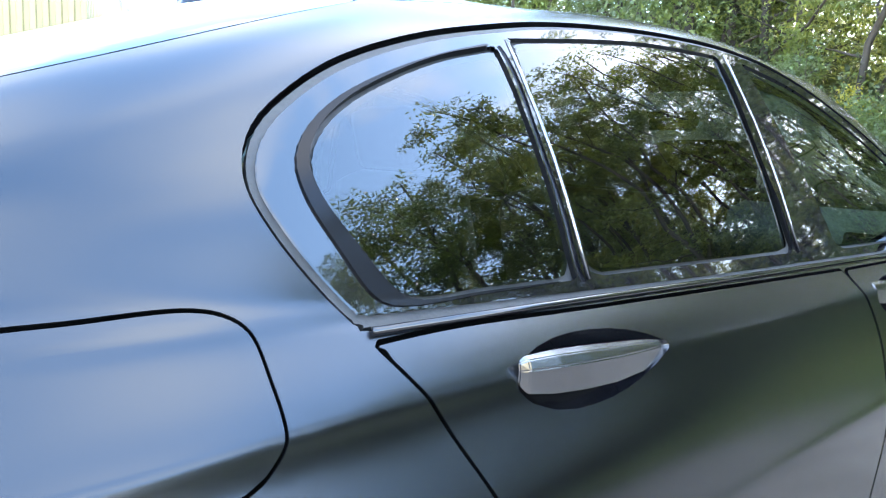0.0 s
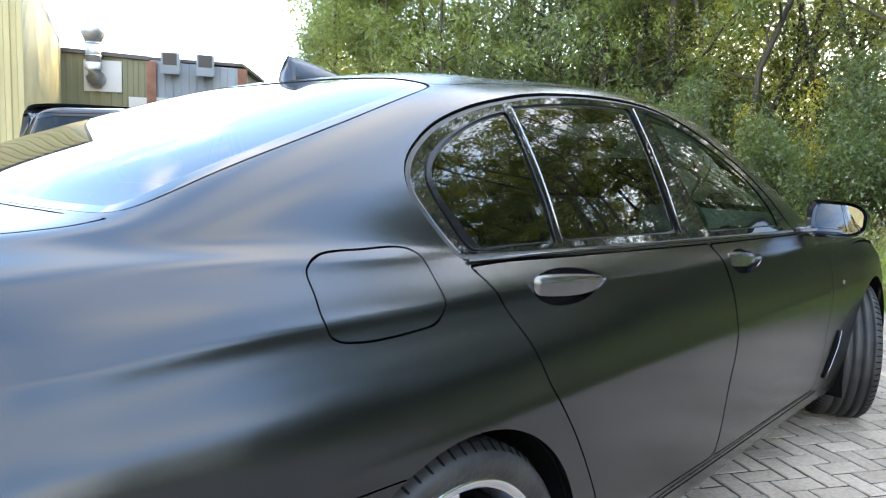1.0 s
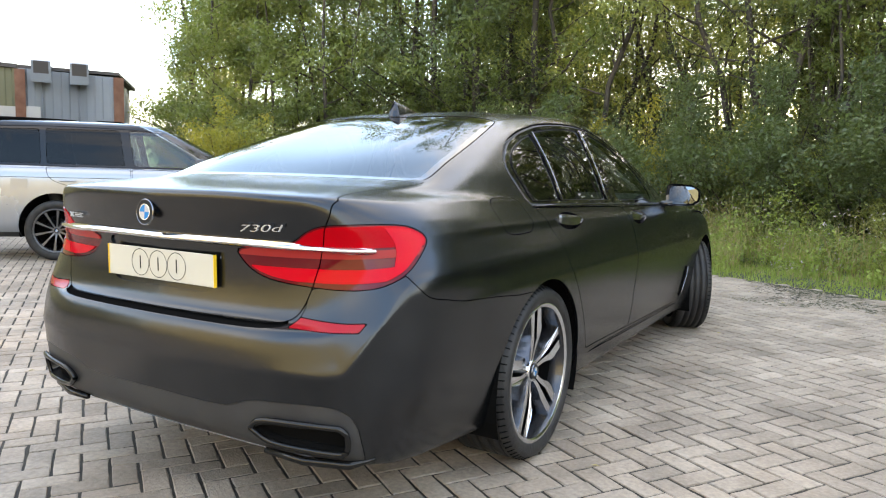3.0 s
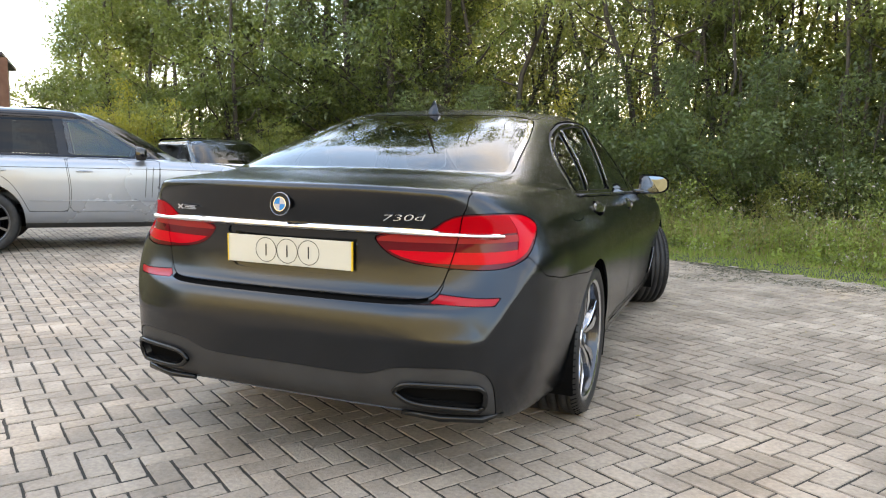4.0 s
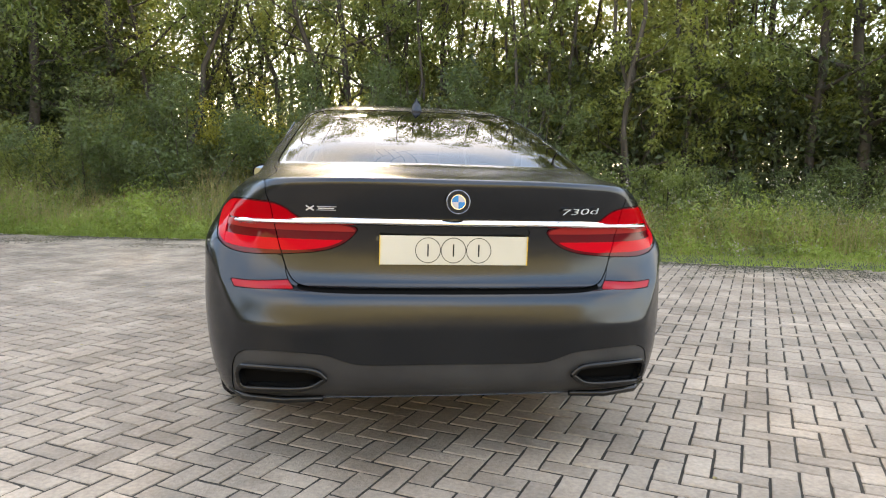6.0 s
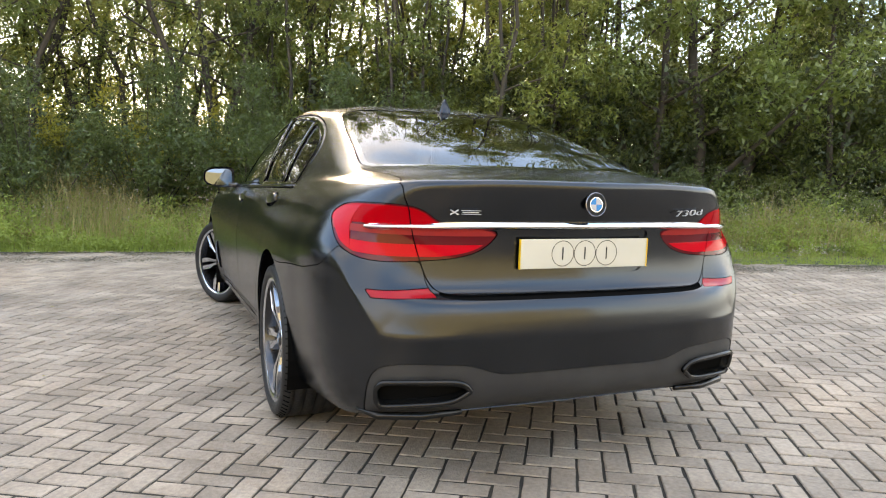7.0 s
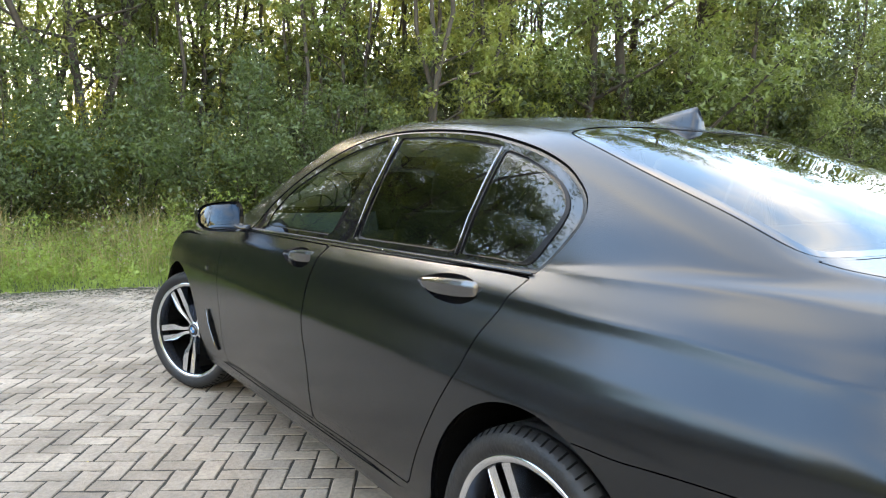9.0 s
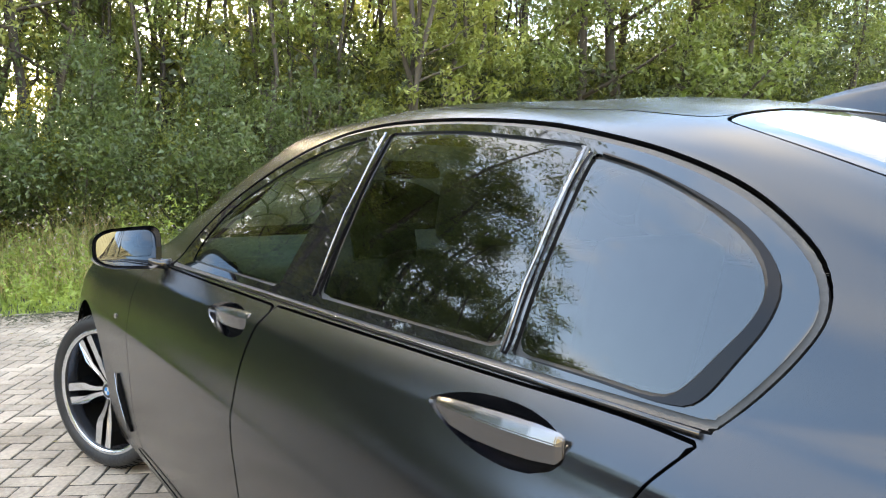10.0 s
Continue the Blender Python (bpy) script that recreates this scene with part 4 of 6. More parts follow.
                part("light_guide", panel(sh, p, (side,), 0.003, 0.004), REDBRIGHT, lens)
    # bumper, diffuser, exhausts, reflectors
    refl, bumper = sh.carve(bumper, skin_line(REFLECTOR, (0, 1, 2, 3)), 0.0015)
    diff, bumper = sh.carve(bumper, skin_line(DIFF, (0, 12, 13)), 0.0012)
    bump = part("rear_bumper", panel(sh, bumper, both), SATIN, car, "satin black rear bumper")
    ex_field = skin_line(EXHAUST)
    hole, diff = sh.carve(diff, ex_field, 0)
    dif = part("rear_diffuser", panel(sh, diff, both, -0.003, 0.02), DIFFUSER, bump, "dark grey lower bumper trim")
    inner, frame_p = sh.split(hole, ex_field(sh) + 0.012)
    for side in both:
        part("reflector", panel(sh, refl, (side,), 0.0, 0.006), REFLEX, bump, "red bumper reflector")
        tip = part("exhaust_trim", panel(sh, frame_p, (side,), 0.008, 0.085), BLACKTRIM, dif, "gloss black exhaust surround")
        part("exhaust_back", panel(sh, inner, (side,), -0.075, 0.0), VOID, tip)
        for grow, name, r in ((1.0, "exhaust_rim", 0.0095),):
            line = rounded(EXHAUST, (0, 3, 6), 4)
            line = line.mean(0) + (line - line.mean(0)) * grow
            pts = [sh.place(u, v) + np.array((0, -0.010 if grow == 1.0 else 0.012, 0)) for u, v in line]
            part(name, tube([(side * p[0], p[1], p[2]) for p in pts + pts[:1]], [r] * (len(pts) + 1), 8, False), BLACKTRIM, tip)
        part("lower_lip", tube([(side * x, y, z) for x, y, z in ((0.46, -1.030, 0.272), (0.60, -1.012, 0.264), (0.74, -0.970, 0.268), (0.80, -0.92, 0.285))], [0.010, 0.014, 0.014, 0.006], 10), BLACKTRIM, dif)
    # rear glass and windscreen, each with a black border
    for polys, pts, sharp, name, mat in ((rear, REAR_GLASS, (0, 10), "rear_window", REARGLASS), (screen, WINDSCREEN, (0, 10), "windscreen", CLEAR)):
        f = skin_line(pts, sharp)
        mid, border = sh.split(polys, f(sh) + 0.028)
        pane = part(name, panel(sh, mid, both, -0.002, 0.0), mat, car, "tinted rear window" if mat is REARGLASS else "windscreen")
        pane.visible_shadow = False
        bend_true(pane, 1, 5, False)
        part("window_border", panel(sh, border, both, -0.002, 0.006), GLOSS, pane)
    # side windows
    seal, trim = sh.split(dlo, -0.011 - side_line(DLO, (0, 5))(sh))
    panes, gaskets = {}, []
    for name, pts, sharp in (("quarter_window", GLASS_QUARTER, (0, 11)), ("rear_door_window", GLASS_REAR, (0, 3, 4, 6)), ("front_door_window", GLASS_FRONT, (0, 5, 6))):
        f = side_line(pts, sharp)
        near_glass = sh.split(trim, f(sh) - 0.010)[0]
        gaskets.append(sh.split(near_glass, -0.008 - f(sh))[0])
        panes[name], trim = sh.carve(trim, f, 0.0025)
    d = np.array(sh.data)
    crescent, trim = sh.split(trim, side_line(QUARTER_CRESCENT, (0, 11))(sh))
    for side in both:
        part("window_crescent", panel(sh, crescent, (side,), 0.003, 0.012), RUBBERGLOSS, body, "black moulding round the quarter window")
        part("window_seal", panel(sh, seal, (side,), -0.004, 0.01), RUBBER, body)
        bend_true(part("window_trim", panel(sh, trim, (side,), 0.0, 0.012), GLOSS, body, "gloss black window surround"), 0, 2, False)
    for side in both:
        for polys in gaskets:
            part("window_gasket", panel(sh, polys, (side,), -0.008, 0.0), RUBBER, body)
    door_of = {}
    for side in both:
        for polys, name, dy, dz in ((rdoor, "rear_door", 0.0, 0.0), (fdoor, "front_door", 1.026, -0.018)):
            pf = side_line([(y + dy, z + dz) for y, z in POCKET])
            pocket, skin = sh.carve(polys, pf, 0)
            door = part(name, panel(sh, skin, (side,)), SATIN, car, "satin black door")
            door_of[name, side] = door
            depth = np.clip(-pf(sh) / 0.03, 0, 1)
            part("handle_pocket", panel(sh, pocket, (side,), -0.040 * depth * (2 - depth), 0.0), GLOSS, door)
            handle(door, side, dy, dz)
        made = {}
        for name, polys in panes.items():
            owner = door_of["front_door" if "front" in name else "rear_door", side]
            pane = part(name, panel(sh, polys, (side,), -0.004, 0.0), SIDEGLASS if "front" in name else GLASS, owner, "glossy tinted side window")
            pane.visible_shadow = False
            made[name] = pane
        for name, pane in made.items():
            bend_true(pane, 0, 2, "quarter" not in name, [made["rear_door_window"]] if "quarter" in name else ())
        # bright edges of the pillars
        for a, c in (((0.6465, 0.468, 1.340), (0.806, 0.476, 1.032)), ((0.646, 1.066, 1.388), (0.806, 1.112, 1.026))):
            p0, p1 = Vector(a), Vector(c)
            pts = [p0.lerp(p1, k / 6) + Vector((0.012 * math.sin(math.pi * k / 6), 0, 0)) for k in range(7)]
            part("pillar_strip", tube([(side * p.x, p.y, p.z) for p in pts], [0.003] * 7, 6), SATINTRIM, body)
        part("belt_strip", tube([(side * x, y, z) for x, y, z in ((0.829, 2.15, 0.983), (0.832, 1.5, 0.998), (0.830, 0.8, 1.008), (0.822, 0.4, 1.013), (0.820, 0.13, 1.016))], [0.0045] * 5, 6), GLOSS, body)
        # vent behind the front wheel, side badge
        slot = [(side * 0.946, 2.465, 0.555), (side * 0.946, 2.43, 0.49), (side * 0.938, 2.385, 0.42), (side * 0.930, 2.35, 0.365)]
        vent = part("side_vent", tube(slot, [0.004, 0.009, 0.009, 0.004], 8), VOID, body, "slim dark side vent with a bright edge")
        part("vent_edge", tube([(side * (abs(x) + 0.008), y + 0.016, z) for x, y, z in slot], [0.003] * 4, 6), SATINTRIM, vent)
        part("side_badge", box_bm(0.006, 0.030, 0.018, 0.002, pose(side * 0.937, 2.52, 0.762)), SATINTRIM, body)
        part("door_sill_line", tube([(side * 0.918, y, 0.326 - 0.006 * k) for k, y in enumerate((0.55, 1.2, 2.3))], [0.0022] * 3, 6), VOID, body)
        for y in (0.0, 3.07):
            arch = bmesh.new()
            n = 24
            rr = [[arch.verts.new((side * x, y + 0.398 * math.cos(math.pi * (k / n) * 1.24 - 0.38), 0.345 + 0.398 * math.sin(math.pi * (k / n) * 1.24 - 0.38))) for k in range(n + 1)] for x in (0.935, 0.55)]
            for k in range(n):
                arch.faces.new((rr[0][k], rr[0][k + 1], rr[1][k + 1], rr[1][k]))
            back = arch.verts.new((side * 0.55, y, 0.345))
            for k in range(n):
                arch.faces.new((rr[1][k], rr[1][k + 1], back))
            part("arch_liner", arch, VOID, body)
        mirror_unit(door_of["front_door", side], side)
    # plate, badges, aerial
    plate = part("number_plate", box_bm(0.534, 0.004, 0.104, 0.0015, pose(0, -1.055, 0.8145, 1)), PLATE, lid_ob, "pale number plate with three printed rings")
    part("plate_edge", box_bm(0.0018, 0.012, 0.105, 0.0004, pose(0.2672, -1.055, 0.8145, 1)), PLATEEDGE, plate)
    part("plate_edge", box_bm(0.0018, 0.012, 0.105, 0.0004, pose(-0.2672, -1.055, 0.8145, 1)), PLATEEDGE, plate)
    for k in (-1, 0, 1):
        mk = pose(0.092 * k - 0.004, -1.0578, 0.815, 1) @ pose(0, 0, 0, 90)
        tor = bmesh.new()
        n = 40
        for r0, r1 in ((0.0435, 0.0460),):
            o = [tor.verts.new((r1 * math.cos(2 * math.pi * i / n), r1 * math.sin(2 * math.pi * i / n), 0)) for i in range(n)]
            q = [tor.verts.new((r0 * math.cos(2 * math.pi * i / n), r0 * math.sin(2 * math.pi * i / n), 0)) for i in range(n)]
            for i in range(n):
                tor.faces.new((q[i], o[i], o[(i + 1) % n], q[(i + 1) % n]))
        tor.transform(mk)
        part("printed_ring", tor, INK, plate)
        part("printed_bar", box_bm(0.005, 0.044, 0.0006, 0, mk), INK, plate)
    roundel(0.043, pose(0, -1.103, 0.990, 90 - 4, 0, 0), lid_ob, "tail_badge")
    part("model_lettering", text_mesh("730d", 0.031, 0.003, pose(0.458, -1.054, 0.960, 84, 0, 9) @ pose(0, 0, 0, 0, 0, 2.5) @ Matrix.Diagonal((2.5, 1, 1, 1)), -0.0007, 0.2), BRIGHTTRIM, lid_ob, "chrome model figures on the boot lid")
    mb = pose(-0.475, -1.047, 0.957, 0, 0, -10)
    mark = box_bm(0.032, 0.004, 0.0042, 0.001, mb @ pose(-0.036, 0, 0, 0, 30, 0))
    box_bm(0.032, 0.004, 0.0042, 0.001, mb @ pose(-0.036, 0, 0, 0, -30, 0), mark)
    for dz in (0.006, -0.006):
        box_bm(0.068, 0.004, 0.0018, 0.0005, mb @ pose(0.022, 0, dz), mark)
    box_bm(0.056, 0.003, 0.0035, 0.0005, mb @ pose(0.020, 0, 0), mark)
    part("badge_bar", mark, BRIGHTTRIM, lid_ob, "small chrome badge")
    fin = bmesh.new()
    rows = []
    for s in (0, 0.12, 0.3, 0.5, 0.7, 0.88, 1.0):
        y = 0.27 + 0.20 * (1 - s)
        hgt = 0.004 + 0.064 * s ** 0.75
        wid = 0.030 * (0.35 + 0.65 * min(1, s * 2.2))
        z0 = 1.424 + 0.11 * (y - 0.34)
        rows.append([fin.verts.new((x, y + dy, z)) for x, dy, z in ((wid, 0, z0 - 0.012), (wid * 0.72, 0, z0 + 0.3 * hgt), (wid * 0.28, 0.006, z0 + 0.75 * hgt), (0, 0.012, z0 + hgt),
                                                                  (-wid * 0.28, 0.006, z0 + 0.75 * hgt), (-wid * 0.72, 0, z0 + 0.3 * hgt), (-wid, 0, z0 - 0.012))])
    for p, q in zip(rows, rows[1:]):
        for i in range(6):
            fin.faces.new((p[i], p[i + 1], q[i + 1], q[i]))
    fin.faces.new(rows[-1])
    bmesh.ops.recalc_face_normals(fin, faces=fin.faces)
    smooth(fin)
    part("roof_aerial", fin, SATIN, car, "black shark fin aerial")
    # wheels
    for side in both:
        m = Matrix() if side > 0 else pose(0, 0, 0, 0, 0, 180)
        lift = 0.345 + 0.016 * side
        phase = 25 if side > 0 else 47
        wheel(0.346, 0.275, 0.274, 5, MACHINED, car, pose(side * 0.802, 0, lift) @ m, phase=phase)
        wheel(0.346, 0.245, 0.274, 5, MACHINED, car, pose(side * 0.800, 3.07, lift - 0.004 * side, 0, 0, 27) @ m, phase=phase)
    saloon_cabin(car)
    return car


def seat(parent, x, y, tilt, name, wide=0.54, heads=1):
    """A seat: cushion, backrest, headrest."""
    s = new(name)
    s.parent, s.matrix_basis = parent, pose(x, y, 0.30)
    part("cushion", smooth(box_bm(wide, 0.54, 0.20, 0.06, pose(0, 0.05, 0.16, 6))), LEATHER, s)
    part("backrest", smooth(box_bm(wide * 0.96, 0.17, 0.64, 0.07, pose(0, -0.28, 0.50, tilt))), LEATHER, s)
    for k in range(heads):
        dx = 0 if heads == 1 else (-0.36 + 0.72 * k)
        part("headrest", smooth(box_bm(0.27, 0.10, 0.19, 0.045, pose(dx, -0.385, 0.915, tilt))), LEATHER, s)
    return s


def saloon_cabin(car):
    cab = new("cabin")
    cab.parent = car
    part("cabin_floor", box_bm(1.60, 3.1, 0.05, 0.01, pose(0, 1.15, 0.30)), VOID, cab)
    part("dashboard", smooth(box_bm(1.50, 0.46, 0.22, 0.07, pose(0, 2.33, 0.90, 12))), DASH, cab, "grey dashboard")
    part("centre_console", smooth(box_bm(0.26, 1.1, 0.18, 0.04, pose(0, 1.75, 0.58))), DASH, cab)
    part("instrument_screen", box_bm(0.30, 0.02, 0.12, 0.01, pose(0, 2.13, 1.02, -15)), GLOSS, cab)
    for x in (-0.68, 0.60):
        part("air_vent", box_bm(0.12, 0.02, 0.05, 0.012, pose(x, 2.10, 0.965, -15)), GLOSS, cab)
    wheel_b = lathe([(0.185 + 0.014 * math.cos(a), 0.014 * math.sin(a)) for a in (2 * math.pi * k / 8 for k in range(8))], 32, pose(0.37, 1.90, 0.93, 0, 0, -90) @ pose(0, 0, 0, 0, -22, 0), True)
    part("steering_wheel", wheel_b, RUBBER, cab)
    part("rear_view_mirror", box_bm(0.24, 0.03, 0.065, 0.02, pose(0, 1.93, 1.315, -12)), GLOSS, cab)
    for x in (-0.37, 0.37):
        seat(cab, x, 1.42, 14, "front_seat")
    bench = seat(cab, 0, 0.42, 20, "rear_bench", 1.34, 2)
    part("parcel_shelf", box_bm(1.30, 0.50, 0.03, 0.01, pose(0, -0.22, 1.03)), VOID, cab)


build_saloon()


# ---- buildings across the yard ----
CLADYELLOW = vary(material("yellow_cladding", (0.5, 0.38, 0.12), 0.55), (0.30, 0.25, 0.115), (0.38, 0.325, 0.16), 0.8, rough=(0.45, 0.6))
CLADCREAM = vary(material("cream_cladding", (0.55, 0.47, 0.24), 0.5), (0.46, 0.385, 0.19), (0.56, 0.475, 0.25), 0.8, rough=(0.45, 0.6))
CLADOLIVE = vary(material("olive_cladding", (0.2, 0.19, 0.11), 0.6), (0.12, 0.115, 0.062), (0.18, 0.172, 0.095), 0.8, rough=(0.5, 0.7), stretch=(1, 1, 0.3))
CONTAINER = vary(material("weathered_grey_steel", (0.3, 0.32, 0.34), 0.6), (0.17, 0.185, 0.205), (0.26, 0.275, 0.29), 0.9, rough=(0.5, 0.7), stretch=(1, 1, 0.25))
RUST = vary(material("rusty_steel", (0.35, 0.13, 0.06), 0.85), (0.15, 0.062, 0.036), (0.24, 0.12, 0.075), 3, rough=(0.8, 0.95))
GALV = vary(material("galvanised_duct", (0.4, 0.41, 0.42), 0.5, 0.8), (0.30, 0.31, 0.33), (0.42, 0.43, 0.45), 6, rough=(0.42, 0.56))
ROOFDARK = material("dark_roof_edge", (0.06, 0.05, 0.045), 0.7)
PALEBOARD = material("pale_board", (0.45, 0.43, 0.40), 0.7)


def ribbed(p, q, z0, z1a, z1b, pitch, depth, mat, name, parent, label=""):
    """A wall of trapezoid ribs from p to q; its top runs from z1a to z1b."""
    p, q = Vector((*p, 0)), Vector((*q, 0))
    d = q - p
    n = Vector((d.y, -d.x, 0)).normalized()
    count = int(d.length / pitch)
    b = bmesh.new()
    prev = None
    for k in range(count):
        for f, o in ((0.0, 0.0), (0.42, 0.0), (0.52, depth), (0.90, depth), (1.0, 0.0)):
            s = (k + f) / count
            c = p + d * s + n * o
            cur = (b.verts.new((c.x, c.y, z0)), b.verts.new((c.x, c.y, z1a + (z1b - z1a) * s)))
            if prev:
                b.faces.new((prev[0], cur[0], cur[1], prev[1]))
            prev = cur
    return part(name, b, mat, parent, label)


def slab(corners, z0, z1, mat, name, parent):
    b = bmesh.new()
    lo = [b.verts.new((x, y, z0)) for x, y in corners]
    hi = [b.verts.new((x, y, z1)) for x, y in corners]
    b.faces.new(lo[::-1])
    b.faces.new(hi)
    for i in range(len(lo)):
        b.faces.new((lo[i], lo[(i + 1) % len(lo)], hi[(i + 1) % len(lo)], hi[i]))
    bmesh.ops.recalc_face_normals(b, faces=b.faces)
    return part(name, b, mat, parent)


back_wall = ribbed((11.0, -17.0), (-20.0, -17.0), -0.1, 5.2, 5.2, 0.25, 0.035, CLADCREAM, "wall_south", None)
tagged(back_wall, "yellow ribbed steel wall across the far side of the yard", "wall", kind="structure")
hall = empty("workshop_hall", Matrix(), "workshop hall clad in yellow corrugated steel", "building")
far, near, back = (-21.9, 7.4), (-12.6, 3.5), (-20.5, -16.0)
ribbed(far, near, -0.1, 4.35, 4.5, 0.2, 0.035, CLADYELLOW, "end_wall", hall, "yellow ribbed steel wall")
ribbed(near, back, -0.1, 4.5, 4.5, 0.2, 0.035, CLADYELLOW, "long_wall", hall, "yellow ribbed steel wall")
slab([far, near, back, (-34, -10)], 4.38, 4.55, ROOFDARK, "roof", hall)
slab([(-22.0, 7.1), (-13.0, 3.3), (-20.8, -15.6), (-33.8, -10)], -0.1, 4.36, CLADYELLOW, "core", hall)
part("wall_lamp", box_bm(0.3, 0.2, 0.2, 0.03, pose(-17.8, 5.45, 3.2, 0, 0, -23)), PALEBOARD, hall)

shed = empty("plant_shed", Matrix(), "low olive steel shed with ventilation ducts beside the hall", "building")
s0, s1, s2 = (-22.6, 7.0), (-20.45, 9.5), (-19.0, 11.9)
ribbed(s0, s1, -0.1, 4.32, 4.16, 0.3, 0.03, CLADOLIVE, "olive_wall", shed, "olive ribbed steel wall")
ribbed(s1, s2, -0.1, 4.10, 4.02, 0.42, 0.03, CONTAINER, "steel_wall", shed, "weathered grey steel panels with rust")
slab([(-22.7, 6.9), s1, s2, (-22.5, 15.0), (-27, 11)], 4.10, 4.2, ROOFDARK, "roof", shed)
slab([(-22.8, 7.2), (-20.7, 9.6), (-19.3, 11.9), (-22.6, 14.8), (-27, 11)], -0.1, 4.08, CONTAINER, "core", shed)
slab([(-20.50, 9.42), (-20.36, 9.34), (-20.22, 9.58), (-20.36, 9.66)], 2.0, 4.05, RUST, "rust_panel", shed)
slab([(-19.10, 11.75), (-18.93, 11.65), (-18.85, 11.95), (-19.02, 12.05)], -0.1, 4.02, RUST, "corner_post", shed)
way = Vector((s2[0] - s1[0], s2[1] - s1[1], 0)).normalized()
out = Vector((way.y, -way.x, 0))
turn = math.degrees(math.atan2(way.y, way.x))
for f in (0.22, 0.58):
    c = Vector((*s1, 0)) + way * (2.85 * f) + out * 0.28
    cowl = part("vent_cowl", prism([(-0.26, -0.28), (0.26, -0.28), (0.26, 0.28), (-0.26, 0.28)], 0.62, pose(c.x, c.y, 3.72, 0, 0, turn) @ pose(0, 0, 0, 12)), CONTAINER, shed, "square galvanised vent cowl")
    part("vent_mouth", box_bm(0.40, 0.03, 0.36, 0.0, pose(c.x + out.x * 0.355, c.y + out.y * 0.355, 4.10, 0, 0, turn) @ pose(0, 0, 0, 12)), ROOFDARK, cowl)
    part("drain_pipe", tube([(c.x - out.x * 0.16, c.y - out.y * 0.16, 3.75), (c.x - out.x * 0.16, c.y - out.y * 0.16, 2.2)], [0.025, 0.025], 6), CONTAINER, shed)
for f, w, zz in ((0.11, 0.85, 2.75), (-0.10, 1.1, 2.72)):
    c = Vector((*s1, 0)) + way * f * 2.85 + out * 0.10
    part("pale_board", box_bm(w * 0.6, 0.03, 0.42, 0.005, pose(c.x, c.y, zz, 0, 0, turn)), PALEBOARD, shed)
for x, y, r, low, top in ((-21.17, 8.08, 0.215, 3.85, 5.16), (-23.0, 7.45, 0.12, 3.0, 5.5)):
    stack = part("exhaust_chimney", tube([(x, y, low), (x, y, top - 0.62)], [r, r], 20), GALV, shed, "round galvanised exhaust stack")
    for z in (low + 0.22, top - 0.72):
        part("pipe_clamp", tube([(x, y, z), (x, y, z + 0.04)], [r * 1.06, r * 1.06], 20), GALV, stack)
    part("stack_cap", tube([(x, y, top - 0.66), (x, y, top - 0.40), (x, y, top - 0.30), (x, y, top - 0.02), (x, y, top)], [r * 1.06, r * 1.62, r * 1.70, r * 1.30, r * 1.18], 20), GALV, stack)
ox, oy = 0.758, -0.652
part("duct_elbow", tube([(-21.17, 8.08, 3.90), (-21.175, 8.085, 3.70), (-21.21, 8.115, 3.55), (-21.28, 8.175, 3.45), (-21.40, 8.28, 3.41)], [0.23, 0.25, 0.26, 0.26, 0.26], 18), GALV, shed)
part("duct_backing", box_bm(1.12, 0.03, 0.95, 0.01, pose(-21.36 + 0.07 * ox, 8.45 + 0.07 * oy, 3.53, 0, 0, math.degrees(math.atan2(2.5, 2.15)))), PALEBOARD, shed)
part("fascia", box_bm(3.3, 0.10, 0.13, 0.01, pose(-21.525 + 0.07 * ox, 8.25 + 0.07 * oy, 4.22, 0, 2.8, math.degrees(math.atan2(2.5, 2.15)))), ROOFDARK, shed)
part("downpipe", tube([(-22.35, 7.2, 0), (-22.35, 7.2, 4.2)], [0.09, 0.09], 10), GALV, shed)

# ---- the two four-by-fours ----
def suv_ring(z, w, y0, y1, zf=None, pull=0.0):
    zf = z if zf is None else zf
    pts = [(0, y0, z), (0.35, y0 + 0.01, z), (0.62, y0 + 0.035, z), (w - 0.16, y0 + 0.10, z), (w - 0.035, y0 + 0.27, z)]
    pts += [(w, y0 + (y1 - y0) * f, z + (zf - z) * max(0, (f - 0.62) / 0.38)) for f in (0.16, 0.24, 0.36, 0.48, 0.60, 0.72, 0.82)]
    pts += [(w - 0.01, y0 + (y1 - y0) * 0.89, z + (zf - z) * 0.75), (w - 0.07, y1 - 0.27, z + (zf - z) * 0.85), (w * 0.70, y1 - 0.085, zf), (w * 0.36, y1 - 0.02, zf), (0, y1, zf)]
    return pts


